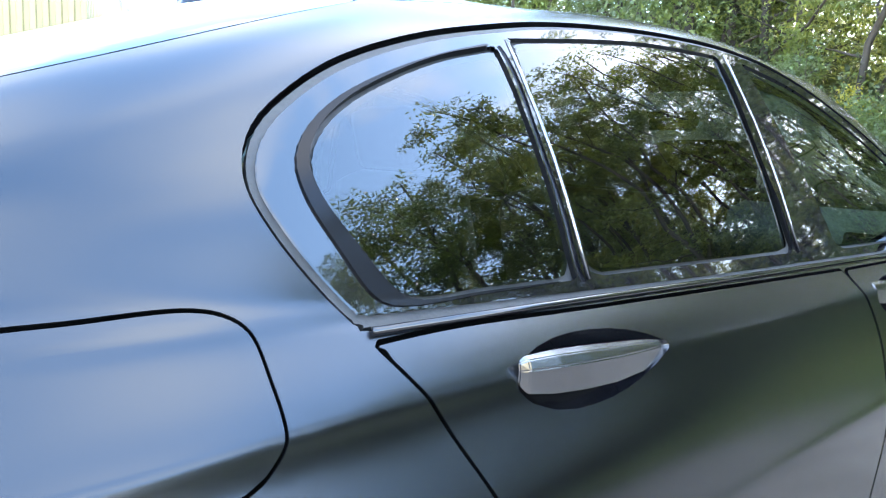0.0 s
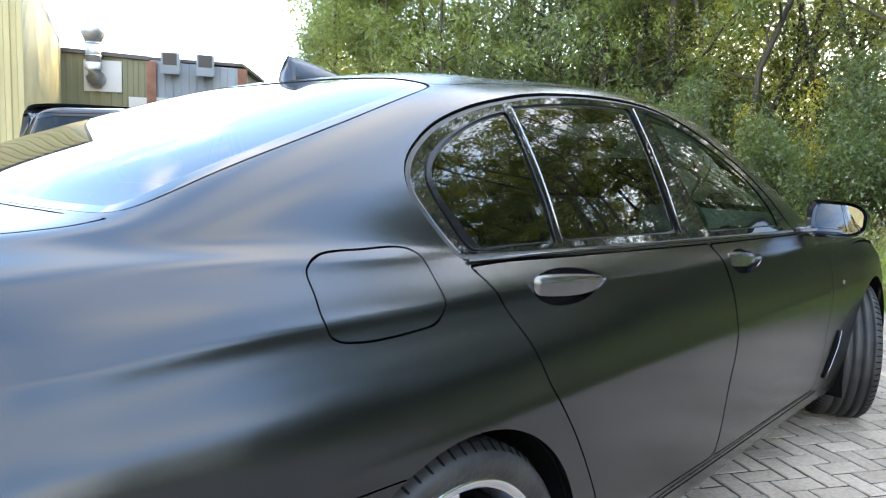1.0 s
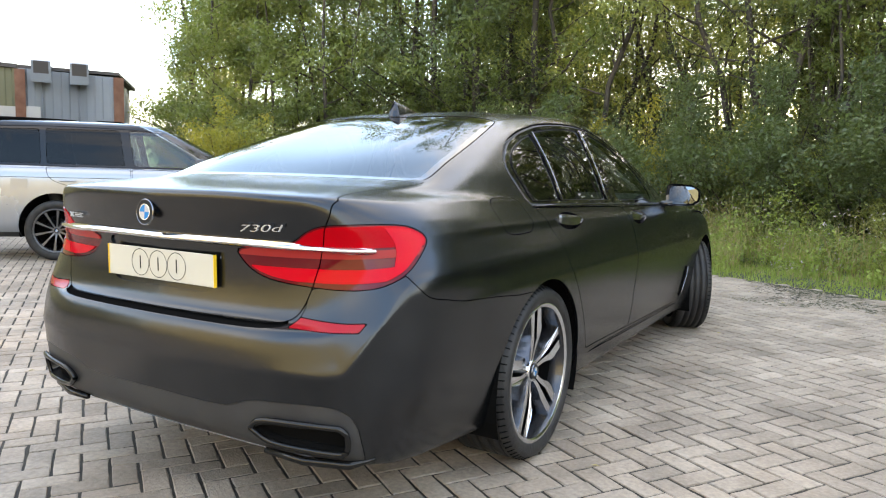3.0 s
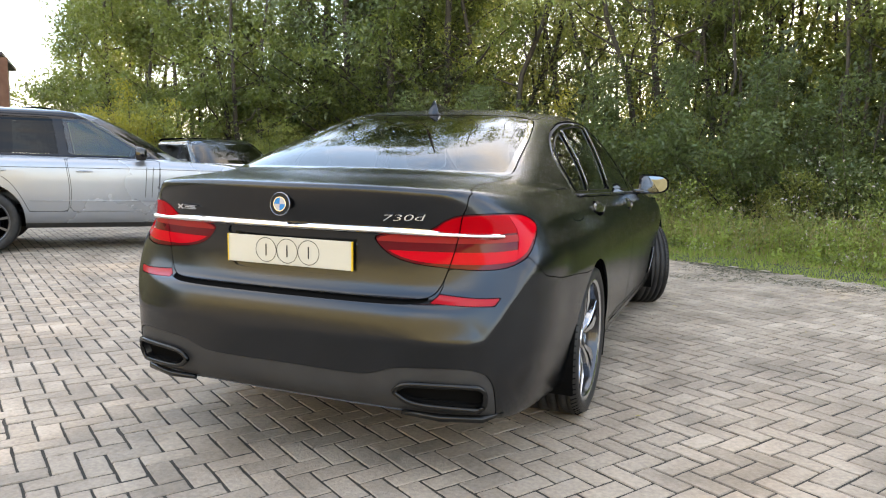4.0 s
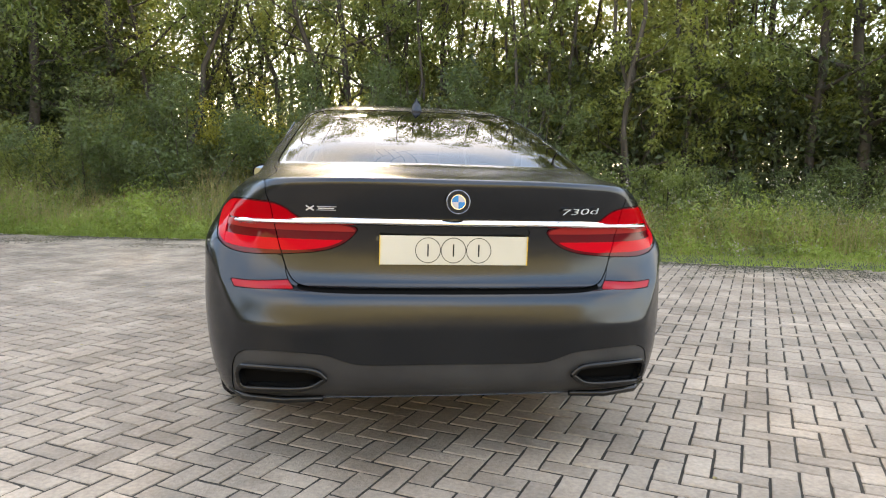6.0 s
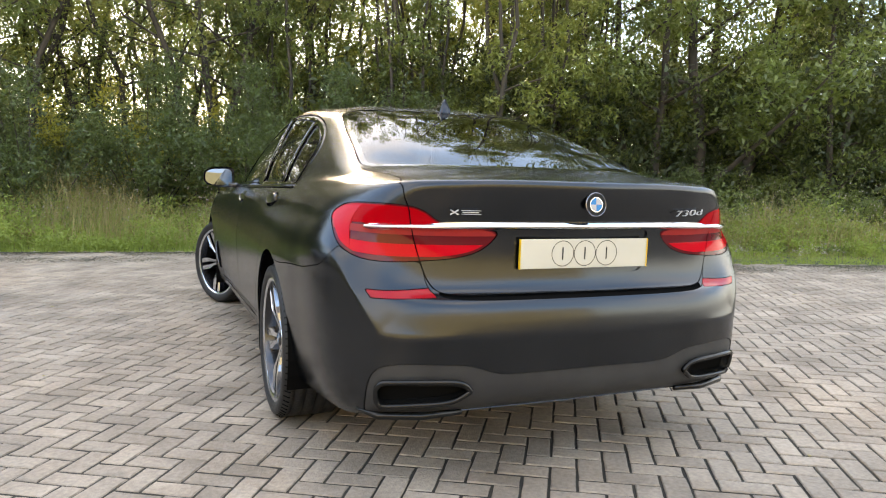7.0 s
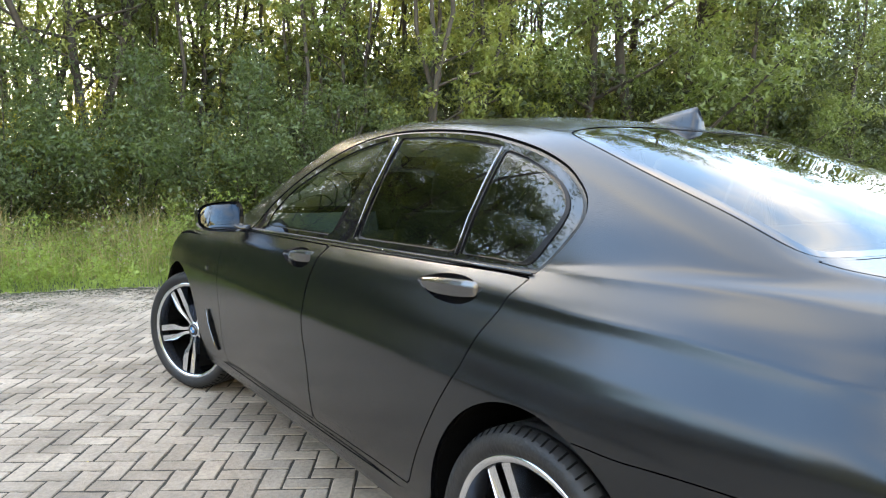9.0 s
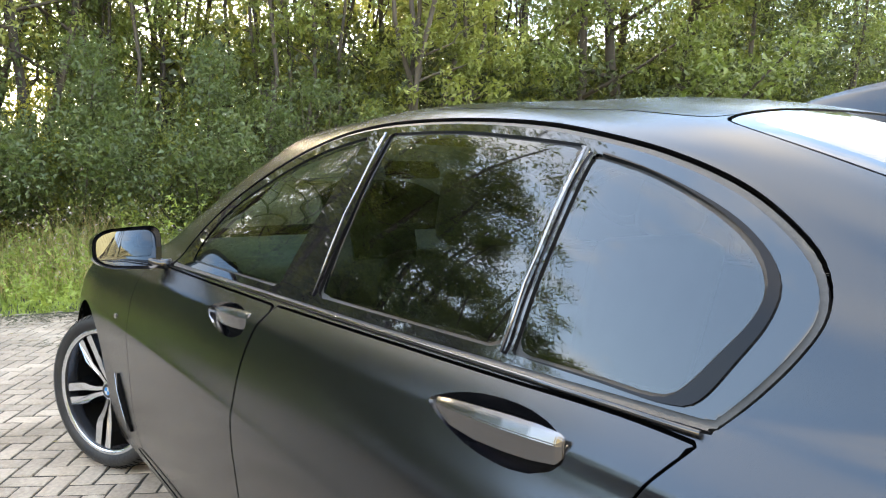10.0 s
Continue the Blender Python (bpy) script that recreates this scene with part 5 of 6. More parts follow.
SUV_RINGS = [suv_ring(0.30, 0.86, -1.20, 3.38), suv_ring(0.42, 0.955, -1.30, 3.52), suv_ring(0.62, 0.985, -1.34, 3.58), suv_ring(0.85, 0.99, -1.34, 3.58), suv_ring(1.02, 0.985, -1.33, 3.55, 0.99),
             suv_ring(1.12, 0.970, -1.32, 3.50, 1.06), suv_ring(1.17, 0.945, -1.31, 3.42, 1.11), suv_ring(1.19, 0.925, -1.30, 3.20, 1.15), suv_ring(1.205, 0.90, -1.29, 2.62, 1.18),
             suv_ring(1.23, 0.885, -1.27, 2.40, 1.22), suv_ring(1.40, 0.835, -1.25, 2.08), suv_ring(1.58, 0.780, -1.21, 1.75), suv_ring(1.72, 0.725, -1.18, 1.46), suv_ring(1.785, 0.655, -1.12, 1.28),
             suv_ring(1.82, 0.50, -0.90, 1.05), [(x * 0.5, 0.25 + (y - 0.25) * 0.5, 1.838) for x, y, z in suv_ring(1.83, 0.40, -0.50, 0.9)], [(0, 0.1 + 0.02 * k, 1.842) for k in range(17)]]


def suv_grid(nu=8, nv=4):
    r = np.array(SUV_RINGS, float)
    g = spline(np.transpose(spline(np.transpose(r, (1, 0, 2)), nu), (1, 0, 2)), nv)
    g[:, 0, 0] = g[:, -1, 0] = 0.0
    g[:, :, 0] = np.maximum(g[:, :, 0], 0)
    return g


def build_suv(paint, m, label, parent_label):
    car = empty("off_road_car", m, label, "car", "four-by-fours parked in the yard")
    sh = Sheet(suv_grid(), 8, 4)
    polys = sh.polys
    both = (1, -1)
    for y in (0.0, 2.92):
        polys = sh.carve(polys, wheel_arch(y, 0.42, 0.455), 0)[1]
    tail_glass, polys = sh.carve(polys, skin_line([(-0.6, 9.5), (0, 9.5), (2.6, 9.5), (3.2, 9.8), (3.2, 11.4), (2.7, 11.9), (0, 11.9), (-0.6, 11.9)], (0, 7)), 0.003)
    screen, polys = sh.carve(polys, skin_line([(16.6, 9.4), (16, 9.4), (13.4, 9.5), (12.9, 9.8), (12.8, 11.3), (13.4, 11.9), (16, 11.9), (16.6, 11.9)], (0, 7)), 0.003)
    dlo, polys = sh.carve(polys, side_line([(-1.17, 1.225), (2.22, 1.205), (1.46, 1.70), (0.6, 1.735), (-0.6, 1.725), (-0.98, 1.68)], (0, 1, 2)), 0.003)
    liner = list(polys)
    roof, polys = sh.split(polys, 11.96 - np.array(sh.data)[:, 7])
    sill, polys = sh.split(polys, np.array(sh.data)[:, 2] - 0.37)
    fd, polys = sh.carve(polys, side_line([(0.95, 1.205), (1.0, 0.8), (0.98, 0.52), (2.02, 0.52), (2.10, 0.9), (2.10, 1.19)], (0, 2, 3, 5)), 0.003)
    rd, polys = sh.carve(polys, side_line([(-0.12, 1.21), (-0.05, 1.06), (0.26, 0.92), (0.46, 0.62), (0.50, 0.52), (0.96, 0.52), (0.98, 0.8), (0.93, 1.205)], (0, 4, 5, 7)), 0.003)
    lamps, polys = sh.carve(polys, skin_line([(12.35, 3.95), (12.9, 3.55), (14.15, 3.45), (14.3, 4.2), (13.3, 4.45), (12.5, 4.4)], (0, 2, 3)), 0.002)
    lamp_dark = sh.split(sh.split(lamps, np.array(sh.data)[:, 7] - 4.05)[0], 3.62 - np.array(sh.data)[:, 7])[0]
    grille, polys = sh.carve(polys, skin_line([(14.4, 3.3), (16, 3.25), (16.6, 3.25), (16.6, 4.35), (16, 4.35), (14.4, 4.25)], (0, 2, 3, 5)), 0.002)
    intake, polys = sh.carve(polys, skin_line([(13.7, 1.55), (14.2, 1.25), (16, 1.2), (16.6, 1.2), (16.6, 2.0), (16, 2.0), (13.9, 1.95)], (0, 3, 4, 6)), 0.002)
    body = part("body", panel(sh, polys, both, 0, 0.012), paint, car, parent_label)
    part("body_lining", panel(sh, liner, both, -0.02, 0.0), VOID, body)
    part("roof_panel", panel(sh, roof, both, 0, 0.01), SUVTRIM, car, "dark roof")
    part("sill", panel(sh, sill, both, -0.006, 0.01), RUBBER, car, "black lower sill")
    for pl, name, mat in ((tail_glass, "tailgate_window", PRIVACY), (screen, "windscreen", PRIVACY)):
        pane = part(name, panel(sh, pl, both, 0, 0), mat, car)
        pane.visible_shadow = False
    panes = []
    for name, pts in (("quarter_window", [(-1.06, 1.26), (-0.18, 1.255), (-0.22, 1.70), (-0.70, 1.69), (-0.94, 1.64)]), ("rear_door_window", [(-0.11, 1.255), (0.86, 1.245), (0.78, 1.71), (-0.14, 1.705)]),
                      ("front_door_window", [(0.98, 1.243), (2.02, 1.235), (1.42, 1.665), (1.25, 1.70), (0.90, 1.708)])):
        g, dlo = sh.carve(dlo, side_line(pts, range(len(pts))), 0.002)
        panes.append((name, g))
    for side in both:
        part("window_surround", panel(sh, dlo, (side,), 0, 0.01), SUVTRIM, body)
        for pl, name in ((fd, "front_door"), (rd, "rear_door")):
            door = part(name, panel(sh, pl, (side,), 0, 0.012), paint, car, parent_label)
            y = 1.16 if name == "front_door" else 0.16
            part("handle", box_bm(0.03, 0.20, 0.026, 0.01, pose(side * 1.0, y, 1.035)), paint, door)
        for name, g in panes:
            pane = part(name, panel(sh, g, (side,), -0.003, 0), SIDEGLASS if "front" in name else PRIVACY, body)
            pane.visible_shadow = False
        part("crease", tube([(side * 0.994, y, 0.66) for y in (0.52, 1.2, 2.3)], [0.006] * 3, 6), paint, body)
        part("flank_line", tube([(side * 0.984, y, 1.075 - 0.012 * max(0, y - 2)) for y in (-0.9, 0.5, 2.0, 3.0)], [0.003] * 4, 6), VOID, body)
        for k in range(3):
            part("gill", box_bm(0.012, 0.009, 0.40, 0.003, pose(side * 0.985, 1.92 + 0.085 * k, 0.90, -4)), RUBBER, body)
        mir = part("door_mirror", smooth(box_bm(0.20, 0.15, 0.17, 0.05, pose(side * 1.06, 1.86, 1.27))), GLOSS, car)
        part("mirror_foot", box_bm(0.16, 0.06, 0.05, 0.01, pose(side * 0.94, 1.88, 1.215)), GLOSS, mir)
        lamp = part("headlamp", panel(sh, lamps, (side,), 0.0, 0.03), LAMPCLEAR, car, "slim clear headlamp")
        part("lamp_line", panel(sh, lamp_dark, (side,), 0.002, 0.004), GLOSS, lamp)
        part("tail_lamp", box_bm(0.14, 0.10, 0.36, 0.03, pose(side * 0.86, -1.22, 1.02)), REDDARK, car)
        for y in (0.0, 2.92):
            wheel(0.39, 0.27, 0.278, 10, DARKRIM, car, pose(side * 0.845, y, 0.39) @ (Matrix() if side > 0 else pose(0, 0, 0, 0, 0, 180)), double=False, grooves=False, lip=DARKRIM)
            arch = lathe([(0.462, 0.93), (0.462, 0.55), (0.05, 0.55)], 32, Matrix.Translation((0, y, 0.42)) @ Matrix.Diagonal((side, 1, 1, 1)))
            bmesh.ops.bisect_plane(arch, geom=list(arch.verts) + list(arch.edges) + list(arch.faces), plane_co=(0, 0, 0.30), plane_no=(0, 0, -1), clear_outer=True)
            part("arch_liner", arch, VOID, body)
    part("fuel_flap", box_bm(0.004, 0.20, 0.15, 0.0015, pose(0.989, -0.42, 0.98)), paint, body)
    part("grille", panel(sh, grille, both, -0.012, 0.02), GLOSS, car, "black grille")
    part("lower_intake", panel(sh, intake, both, -0.015, 0.02), GLOSS, car)
    part("front_plate", box_bm(0.52, 0.02, 0.11, 0.005, pose(0, 3.61, 0.74)), PALEBOARD, car)
    for x in (-0.28, 0.28):
        part("intake_bar", box_bm(0.5, 0.03, 0.02, 0.005, pose(x, 3.605, 0.60)), GLOSS, car)
    cab = new("cabin")
    cab.parent = car
    part("cabin_floor", box_bm(1.6, 3.0, 0.05, 0.01, pose(0, 0.9, 0.52)), VOID, cab)
    part("dashboard", smooth(box_bm(1.5, 0.4, 0.25, 0.06, pose(0, 2.05, 1.08))), DASH, cab)
    part("steering_wheel", lathe([(0.18 + 0.013 * math.cos(a), 0.013 * math.sin(a)) for a in (2 * math.pi * k / 8 for k in range(8))], 28, pose(0.38, 1.72, 1.20, 0, 0, -90) @ pose(0, 0, 0, 0, -25, 0), True), RUBBER, cab)
    for x in (-0.38, 0.38):
        s = seat(cab, x, 1.15, 12, "front_seat")
        s.location.z = 0.52
    s = seat(cab, 0, 0.15, 14, "rear_bench", 1.36, 2)
    s.location.z = 0.52
    return car


build_suv(SILVER, pose(-7.47, 3.19, -0.056, 0, 0, -43.0) @ Matrix.Diagonal((0.94, 0.94, 0.98, 1)), "silver off-road estate with dark windows parked on the paving", "silver bodywork")
build_suv(WHITEPAINT, pose(-8.82, 8.72, -0.056, 0, 0, -119.0) @ Matrix.Diagonal((0.92, 0.90, 0.88, 1)), "white off-road estate parked before the verge", "white bodywork")


# ---- ground, paving, verge ----
def lie(x):
    """Height of the yard: a slight tilt, bent to suit the camera's view."""
    return 0.055 * np.tanh(np.asarray(x, float) / 2.75)


EDGE_X = [-60, -30, -6, -2.3, -0.5, 1.0, 2.5, 4.0, 7.5, 12, 30, 60]
EDGE_Y = [24, 15, 8.3, 7.55, 7.05, 6.1, 5.2, 4.4, 3.45, 2.6, -1.5, -9]


def edge(x):
    return np.interp(x, EDGE_X, EDGE_Y)


GRASSBED = vary(material("verge_soil", (0.06, 0.06, 0.03), 0.95), (0.028, 0.025, 0.014), (0.050, 0.056, 0.020), 1.2, rough=(0.85, 1.0), bump=0.6, bump_scale=30)
SAND = vary(material("joint_sand", (0.08, 0.07, 0.06), 0.95), (0.010, 0.0085, 0.006), (0.026, 0.022, 0.015), 6, rough=(0.9, 1.0), bump=0.4, bump_scale=120)
PAVER = vary(material("block_paver", (0.3, 0.28, 0.25), 0.8), (0.170, 0.135, 0.101), (0.318, 0.262, 0.204), 2.2, detail=8, rough=(0.7, 0.9), bump=0.4, bump_scale=110, obj_random=0.17, speck=0.18, placed=True, stain=(0.075, 0.062, 0.048))
PAVERS = vary(material("block_pavers", (0.3, 0.28, 0.25), 0.8), (0.170, 0.135, 0.101), (0.318, 0.262, 0.204), 2.2, detail=8, rough=(0.7, 0.9), bump=0.4, bump_scale=110, island=0.17, speck=0.18, placed=True, stain=(0.075, 0.062, 0.048))
BLADE = vary(material("grass_blade", (0.08, 0.14, 0.03), 0.6, Subsurface_Weight=0.0), (0.125, 0.175, 0.030), (0.230, 0.280, 0.065), 0.9, rough=(0.5, 0.7), island=0.35)
STRAW = vary(material("dry_stem", (0.2, 0.17, 0.08), 0.7), (0.18, 0.145, 0.060), (0.39, 0.32, 0.14), 1.5, rough=(0.6, 0.8), island=0.3)
for leafy in (BLADE, STRAW):
    leafy.node_tree.nodes["Principled BSDF"].inputs["Transmission Weight"].default_value = 0.0


def sheet_mesh(name, xs, y0, y1, rows, drop, mat, label, category):
    """A strip of ground between two lines, following the lie of the yard."""
    v, f = [], []
    for x in xs:
        a, b = y0(x), y1(x)
        v += [(x, a + (b - a) * (k / rows) ** 1.0, float(lie(x)) - drop) for k in range(rows + 1)]
    n = rows + 1
    f = [(i * n + k, (i + 1) * n + k, (i + 1) * n + k + 1, i * n + k + 1) for i in range(len(xs) - 1) for k in range(rows)]
    me = bpy.data.meshes.new(name)
    me.from_pydata(v, [], f)
    me.materials.append(mat)
    return tagged(new(name, me), label, category, kind="structure")


XS = [-400, -120, -60] + [-30 + 1.0 * k for k in range(61)] + [60, 120, 400]
sheet_mesh("ground", XS, lambda x: -400.0, lambda x: 400.0, 8, 0.05, GRASSBED, "dark soil and thin grass running to the trees", "ground")
paving = sheet_mesh("pavement", XS[2:-2], lambda x: -60.0, lambda x: float(edge(x)), 4, 0.0045, SAND, "weathered grey block paving in a herringbone bond", "paving")

PAVE_TURN = -32.6
rng = np.random.default_rng(5)
ca, sa = math.cos(radians(PAVE_TURN)), math.sin(radians(PAVE_TURN))
CELL = 0.0985


def paver_spots(x0, x1, y0):
    """Centres and turns of the herringbone blocks in a stretch of the yard."""
    reach = 190
    i, j = np.meshgrid(np.arange(-reach, reach), np.arange(-reach, reach), indexing="ij")
    k = (i - j) % 4
    out = []
    for lying, sel in ((0, k == 0), (90, k == 3)):
        cx = (i[sel] - 0.17 + (1.0 if lying == 0 else 0.5)) * CELL
        cy = (j[sel] - 0.63 + (0.5 if lying == 0 else 1.0)) * CELL
        x, y = cx * ca - cy * sa, cx * sa + cy * ca
        ok = (x > x0) & (x < x1) & (y > y0) & (y < edge(x) + 0.08)
        out += [(a, b, PAVE_TURN + lying) for a, b in zip(x[ok], y[ok])]
    return out


def block(length, width, chamfer, height, seed):
    """A paving block with worn, slightly ragged top edges."""
    r = random.Random(seed)
    l, w = length / 2, width / 2
    around = [(-l, -w), (-l * 0.35, -w), (l * 0.4, -w), (l, -w), (l, 0), (l, w), (l * 0.3, w), (-l * 0.4, w), (-l, w), (-l, 0)]
    n = len(around)
    out = [(x + r.gauss(0, 0.0009), y + r.gauss(0, 0.0011)) for x, y in around]
    inner = []
    for x, y in out:
        c = chamfer * r.choice((0.7, 0.9, 1.1, 1.3, 2.2))
        inner.append((x - math.copysign(c, x) * (abs(x) > l * 0.9), y - math.copysign(c, y) * (abs(y) > w * 0.9), height + r.gauss(0, 0.0004)))
    v = [(x, y, -0.006) for x, y in around] + [(x, y, height - chamfer * r.uniform(0.7, 1.5)) for x, y in out] + inner
    f = [tuple(range(2 * n, 3 * n))] + [(a + k, (a + 1) % n + k, n + (a + 1) % n + k, n + a + k) for k in (0, n) for a in range(n)]
    return v, f


spots = paver_spots(-10.5, 10.5, -9.5)
near_spot = [s for s in spots if (1.02 < s[0] < 1.95 and -0.55 < s[1] < 1.65) or (-2.1 < s[0] < -1.1 and 0.1 < s[1] < 1.55)][:300]
chosen = set(near_spot)
shapes = [block(2 * CELL - 0.0104, CELL - 0.0104, 0.0030, 0.0, k) for k in range(7)]
l, w, c = CELL - 0.0052, CELL / 2 - 0.0052, 0.0034
block_plain = ([(-l, -w, -0.006), (l, -w, -0.006), (l, w, -0.006), (-l, w, -0.006), (c - l, c - w, 0), (l - c, c - w, 0), (l - c, w - c, 0), (c - l, w - c, 0)],
               [(4, 5, 6, 7)] + [(a, (a + 1) % 4, 4 + (a + 1) % 4, 4 + a) for a in range(4)])
verts, faces = [], []
for x, y, turn in spots:
    if (x, y, turn) in chosen:
        continue
    m = pose(x, y, float(lie(x)) + rng.normal(0, 0.0008), rng.normal(0, 0.35), rng.normal(0, 0.35) - 0.5, turn + rng.normal(0, 0.5))
    base = len(verts)
    kv, kf = shapes[int(rng.integers(7))] if abs(x) < 3.4 and -4.2 < y < 3.2 else block_plain
    verts += [tuple(m @ Vector(p)) for p in kv]
    faces += [tuple(base + q for q in f) for f in kf]
me = bpy.data.meshes.new("pavers")
me.from_pydata(verts, [], faces)
me.materials.append(PAVERS)
field_of_pavers = new("pavers", me)
field_of_pavers.parent = paving
tagged(field_of_pavers, kind="stuff")
paver_meshes = []
for kv, kf in shapes:
    me = bpy.data.meshes.new("paver")
    me.from_pydata(kv, [], kf)
    me.materials.append(PAVER)
    paver_meshes.append(me)
for x, y, turn in near_spot:
    ob = new("paver", paver_meshes[int(rng.integers(7))])
    ob.parent = paving
    ob.matrix_basis = pose(x, y, float(lie(x)) + rng.normal(0, 0.0008), rng.normal(0, 0.35), rng.normal(0, 0.35) - 0.5, turn + rng.normal(0, 0.5))


def blades(name, count, x0, x1, near, deep, low, high, wide, mat, label, lean=0.35, power=1.0):
    """Grass or stems: thin bent blades scattered behind the paving's edge."""
    x = rng.uniform(x0, x1, count)
    back = near + (deep - near) * rng.random(count) ** power
    back = back + 0.22 * np.array([noise.noise(Vector((a * 1.1, 0.0, 7.0))) for a in x])
    y = edge(x) + back
    patch = np.array([noise.noise(Vector((a * 0.6, b * 0.6, 3.0))) for a, b in zip(x, y)])
    h = (low + (high - low) * rng.random(count) ** 1.6) * np.clip(0.85 + 0.7 * patch, 0.3, 1.6) * np.clip(0.45 + 0.35 * (back - near), 0.45, 1.0) * np.where((x > 0.5) & (back < 1.9), 0.6 if high < 0.25 else 0.12, np.where((x > 0.5) & (high > 0.25), 0.7, 1.0))
    bald = np.array([noise.noise(Vector((a * 1.1, b * 1.9, 11.0))) for a, b in zip(x, y)])
    h = np.where((x > 0.8) & (back > 0.22) & (back < 1.5) & (bald > 0.02), 0.02, h)
    a = rng.uniform(0, 2 * np.pi, count)
    tip = rng.uniform(0, 2 * np.pi, count)
    w = wide * (0.6 + 0.8 * rng.random(count))
    z = lie(x) - 0.04
    px, py = np.cos(a) * w, np.sin(a) * w
    lx, ly = np.cos(tip) * h * lean * rng.random(count), np.sin(tip) * h * lean * rng.random(count)
    v = np.stack([np.stack([x - px, y - py, z], 1), np.stack([x + px, y + py, z], 1), np.stack([x + px * 0.7 + 0.35 * lx, y + py * 0.7 + 0.35 * ly, z + 0.6 * h], 1),
                  np.stack([x - px * 0.7 + 0.35 * lx, y - py * 0.7 + 0.35 * ly, z + 0.6 * h], 1), np.stack([x + lx, y + ly, z + h], 1)], 1).reshape(-1, 3)
    b = np.arange(count) * 5
    f = [t for k in b for t in ((k, k + 1, k + 2, k + 3), (k + 3, k + 2, k + 4))]
    me = bpy.data.meshes.new(name)
    me.from_pydata(v.tolist(), [], f)
    me.materials.append(mat)
    return tagged(new(name, me), label, "grass", kind="stuff")


blades("verge_grass", 45000, -12, 13, -0.05, 1.9, 0.05, 0.20, 0.005, BLADE, "short bright green grass along the paving edge", power=1.15)
blades("tall_grass", 22000, -13, 14, 0.9, 4.2, 0.3, 0.95, 0.005, BLADE, "long green grass and weeds before the bushes", 0.7)
blades("dry_stems", 27000, -13, 14, 1.0, 4.2, 0.50, 1.35, 0.004, STRAW, "dry seed stems among the long grass", 0.65)

# ---- leaves, bushes, trees ----
LEAF = vary(material("green_leaf", (0.06, 0.1, 0.02), 0.5), (0.066, 0.090, 0.022), (0.138, 0.163, 0.042), 0.5, rough=(0.3, 0.5), island=0.4)
LEAFDARK = vary(material("dark_leaf", (0.04, 0.06, 0.02), 0.45), (0.040, 0.062, 0.020), (0.082, 0.106, 0.036), 0.5, rough=(0.35, 0.55), island=0.4)
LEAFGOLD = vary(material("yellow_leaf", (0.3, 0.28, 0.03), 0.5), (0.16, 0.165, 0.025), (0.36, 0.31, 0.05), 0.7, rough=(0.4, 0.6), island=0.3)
LEAFPALE = vary(material("pale_green_leaf", (0.1, 0.13, 0.03), 0.5), (0.105, 0.128, 0.030), (0.225, 0.235, 0.060), 0.5, rough=(0.4, 0.6), island=0.4)
# Leaf darkened so that the thicket's deep shade is put into its colour.
LEAFSHADE = vary(material("shade_tinted_leaf", (0.03, 0.04, 0.015), 0.6), (0.020, 0.031, 0.011), (0.046, 0.060, 0.021), 0.5, rough=(0.5, 0.7), island=0.4)
BARK = vary(material("bark", (0.1, 0.08, 0.06), 0.9), (0.028, 0.022, 0.016), (0.075, 0.060, 0.044), 5, rough=(0.8, 1.0), bump=0.6, bump_scale=25, stretch=(1, 1, 0.3))
SEEDHEAD = vary(material("pale_seed_head", (0.4, 0.34, 0.3), 0.9), (0.30, 0.24, 0.22), (0.48, 0.42, 0.38), 6, rough=(0.85, 1.0))


def translucent(m, tint, amount):
    """Lets light through leaves."""
    t, n = m.node_tree, m.node_tree.nodes
    tr, mx = n.new("ShaderNodeBsdfTranslucent"), n.new("ShaderNodeMixShader")
    tr.inputs["Color"].default_value = (*tint, 1)
    mx.inputs[0].default_value = amount
    out = n["Material Output"]
    t.links.new(n["Principled BSDF"].outputs[0], mx.inputs[1])
    t.links.new(tr.outputs[0], mx.inputs[2])
    t.links.new(mx.outputs[0], out.inputs["Surface"])


translucent(LEAF, (0.27, 0.33, 0.06), 0.32)
translucent(LEAFDARK, (0.20, 0.25, 0.05), 0.30)
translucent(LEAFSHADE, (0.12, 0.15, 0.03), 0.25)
translucent(LEAFPALE, (0.33, 0.37, 0.07), 0.34)
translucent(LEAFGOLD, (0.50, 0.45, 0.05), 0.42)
translucent(BLADE, (0.34, 0.42, 0.07), 0.42)
translucent(STRAW, (0.40, 0.33, 0.12), 0.35)


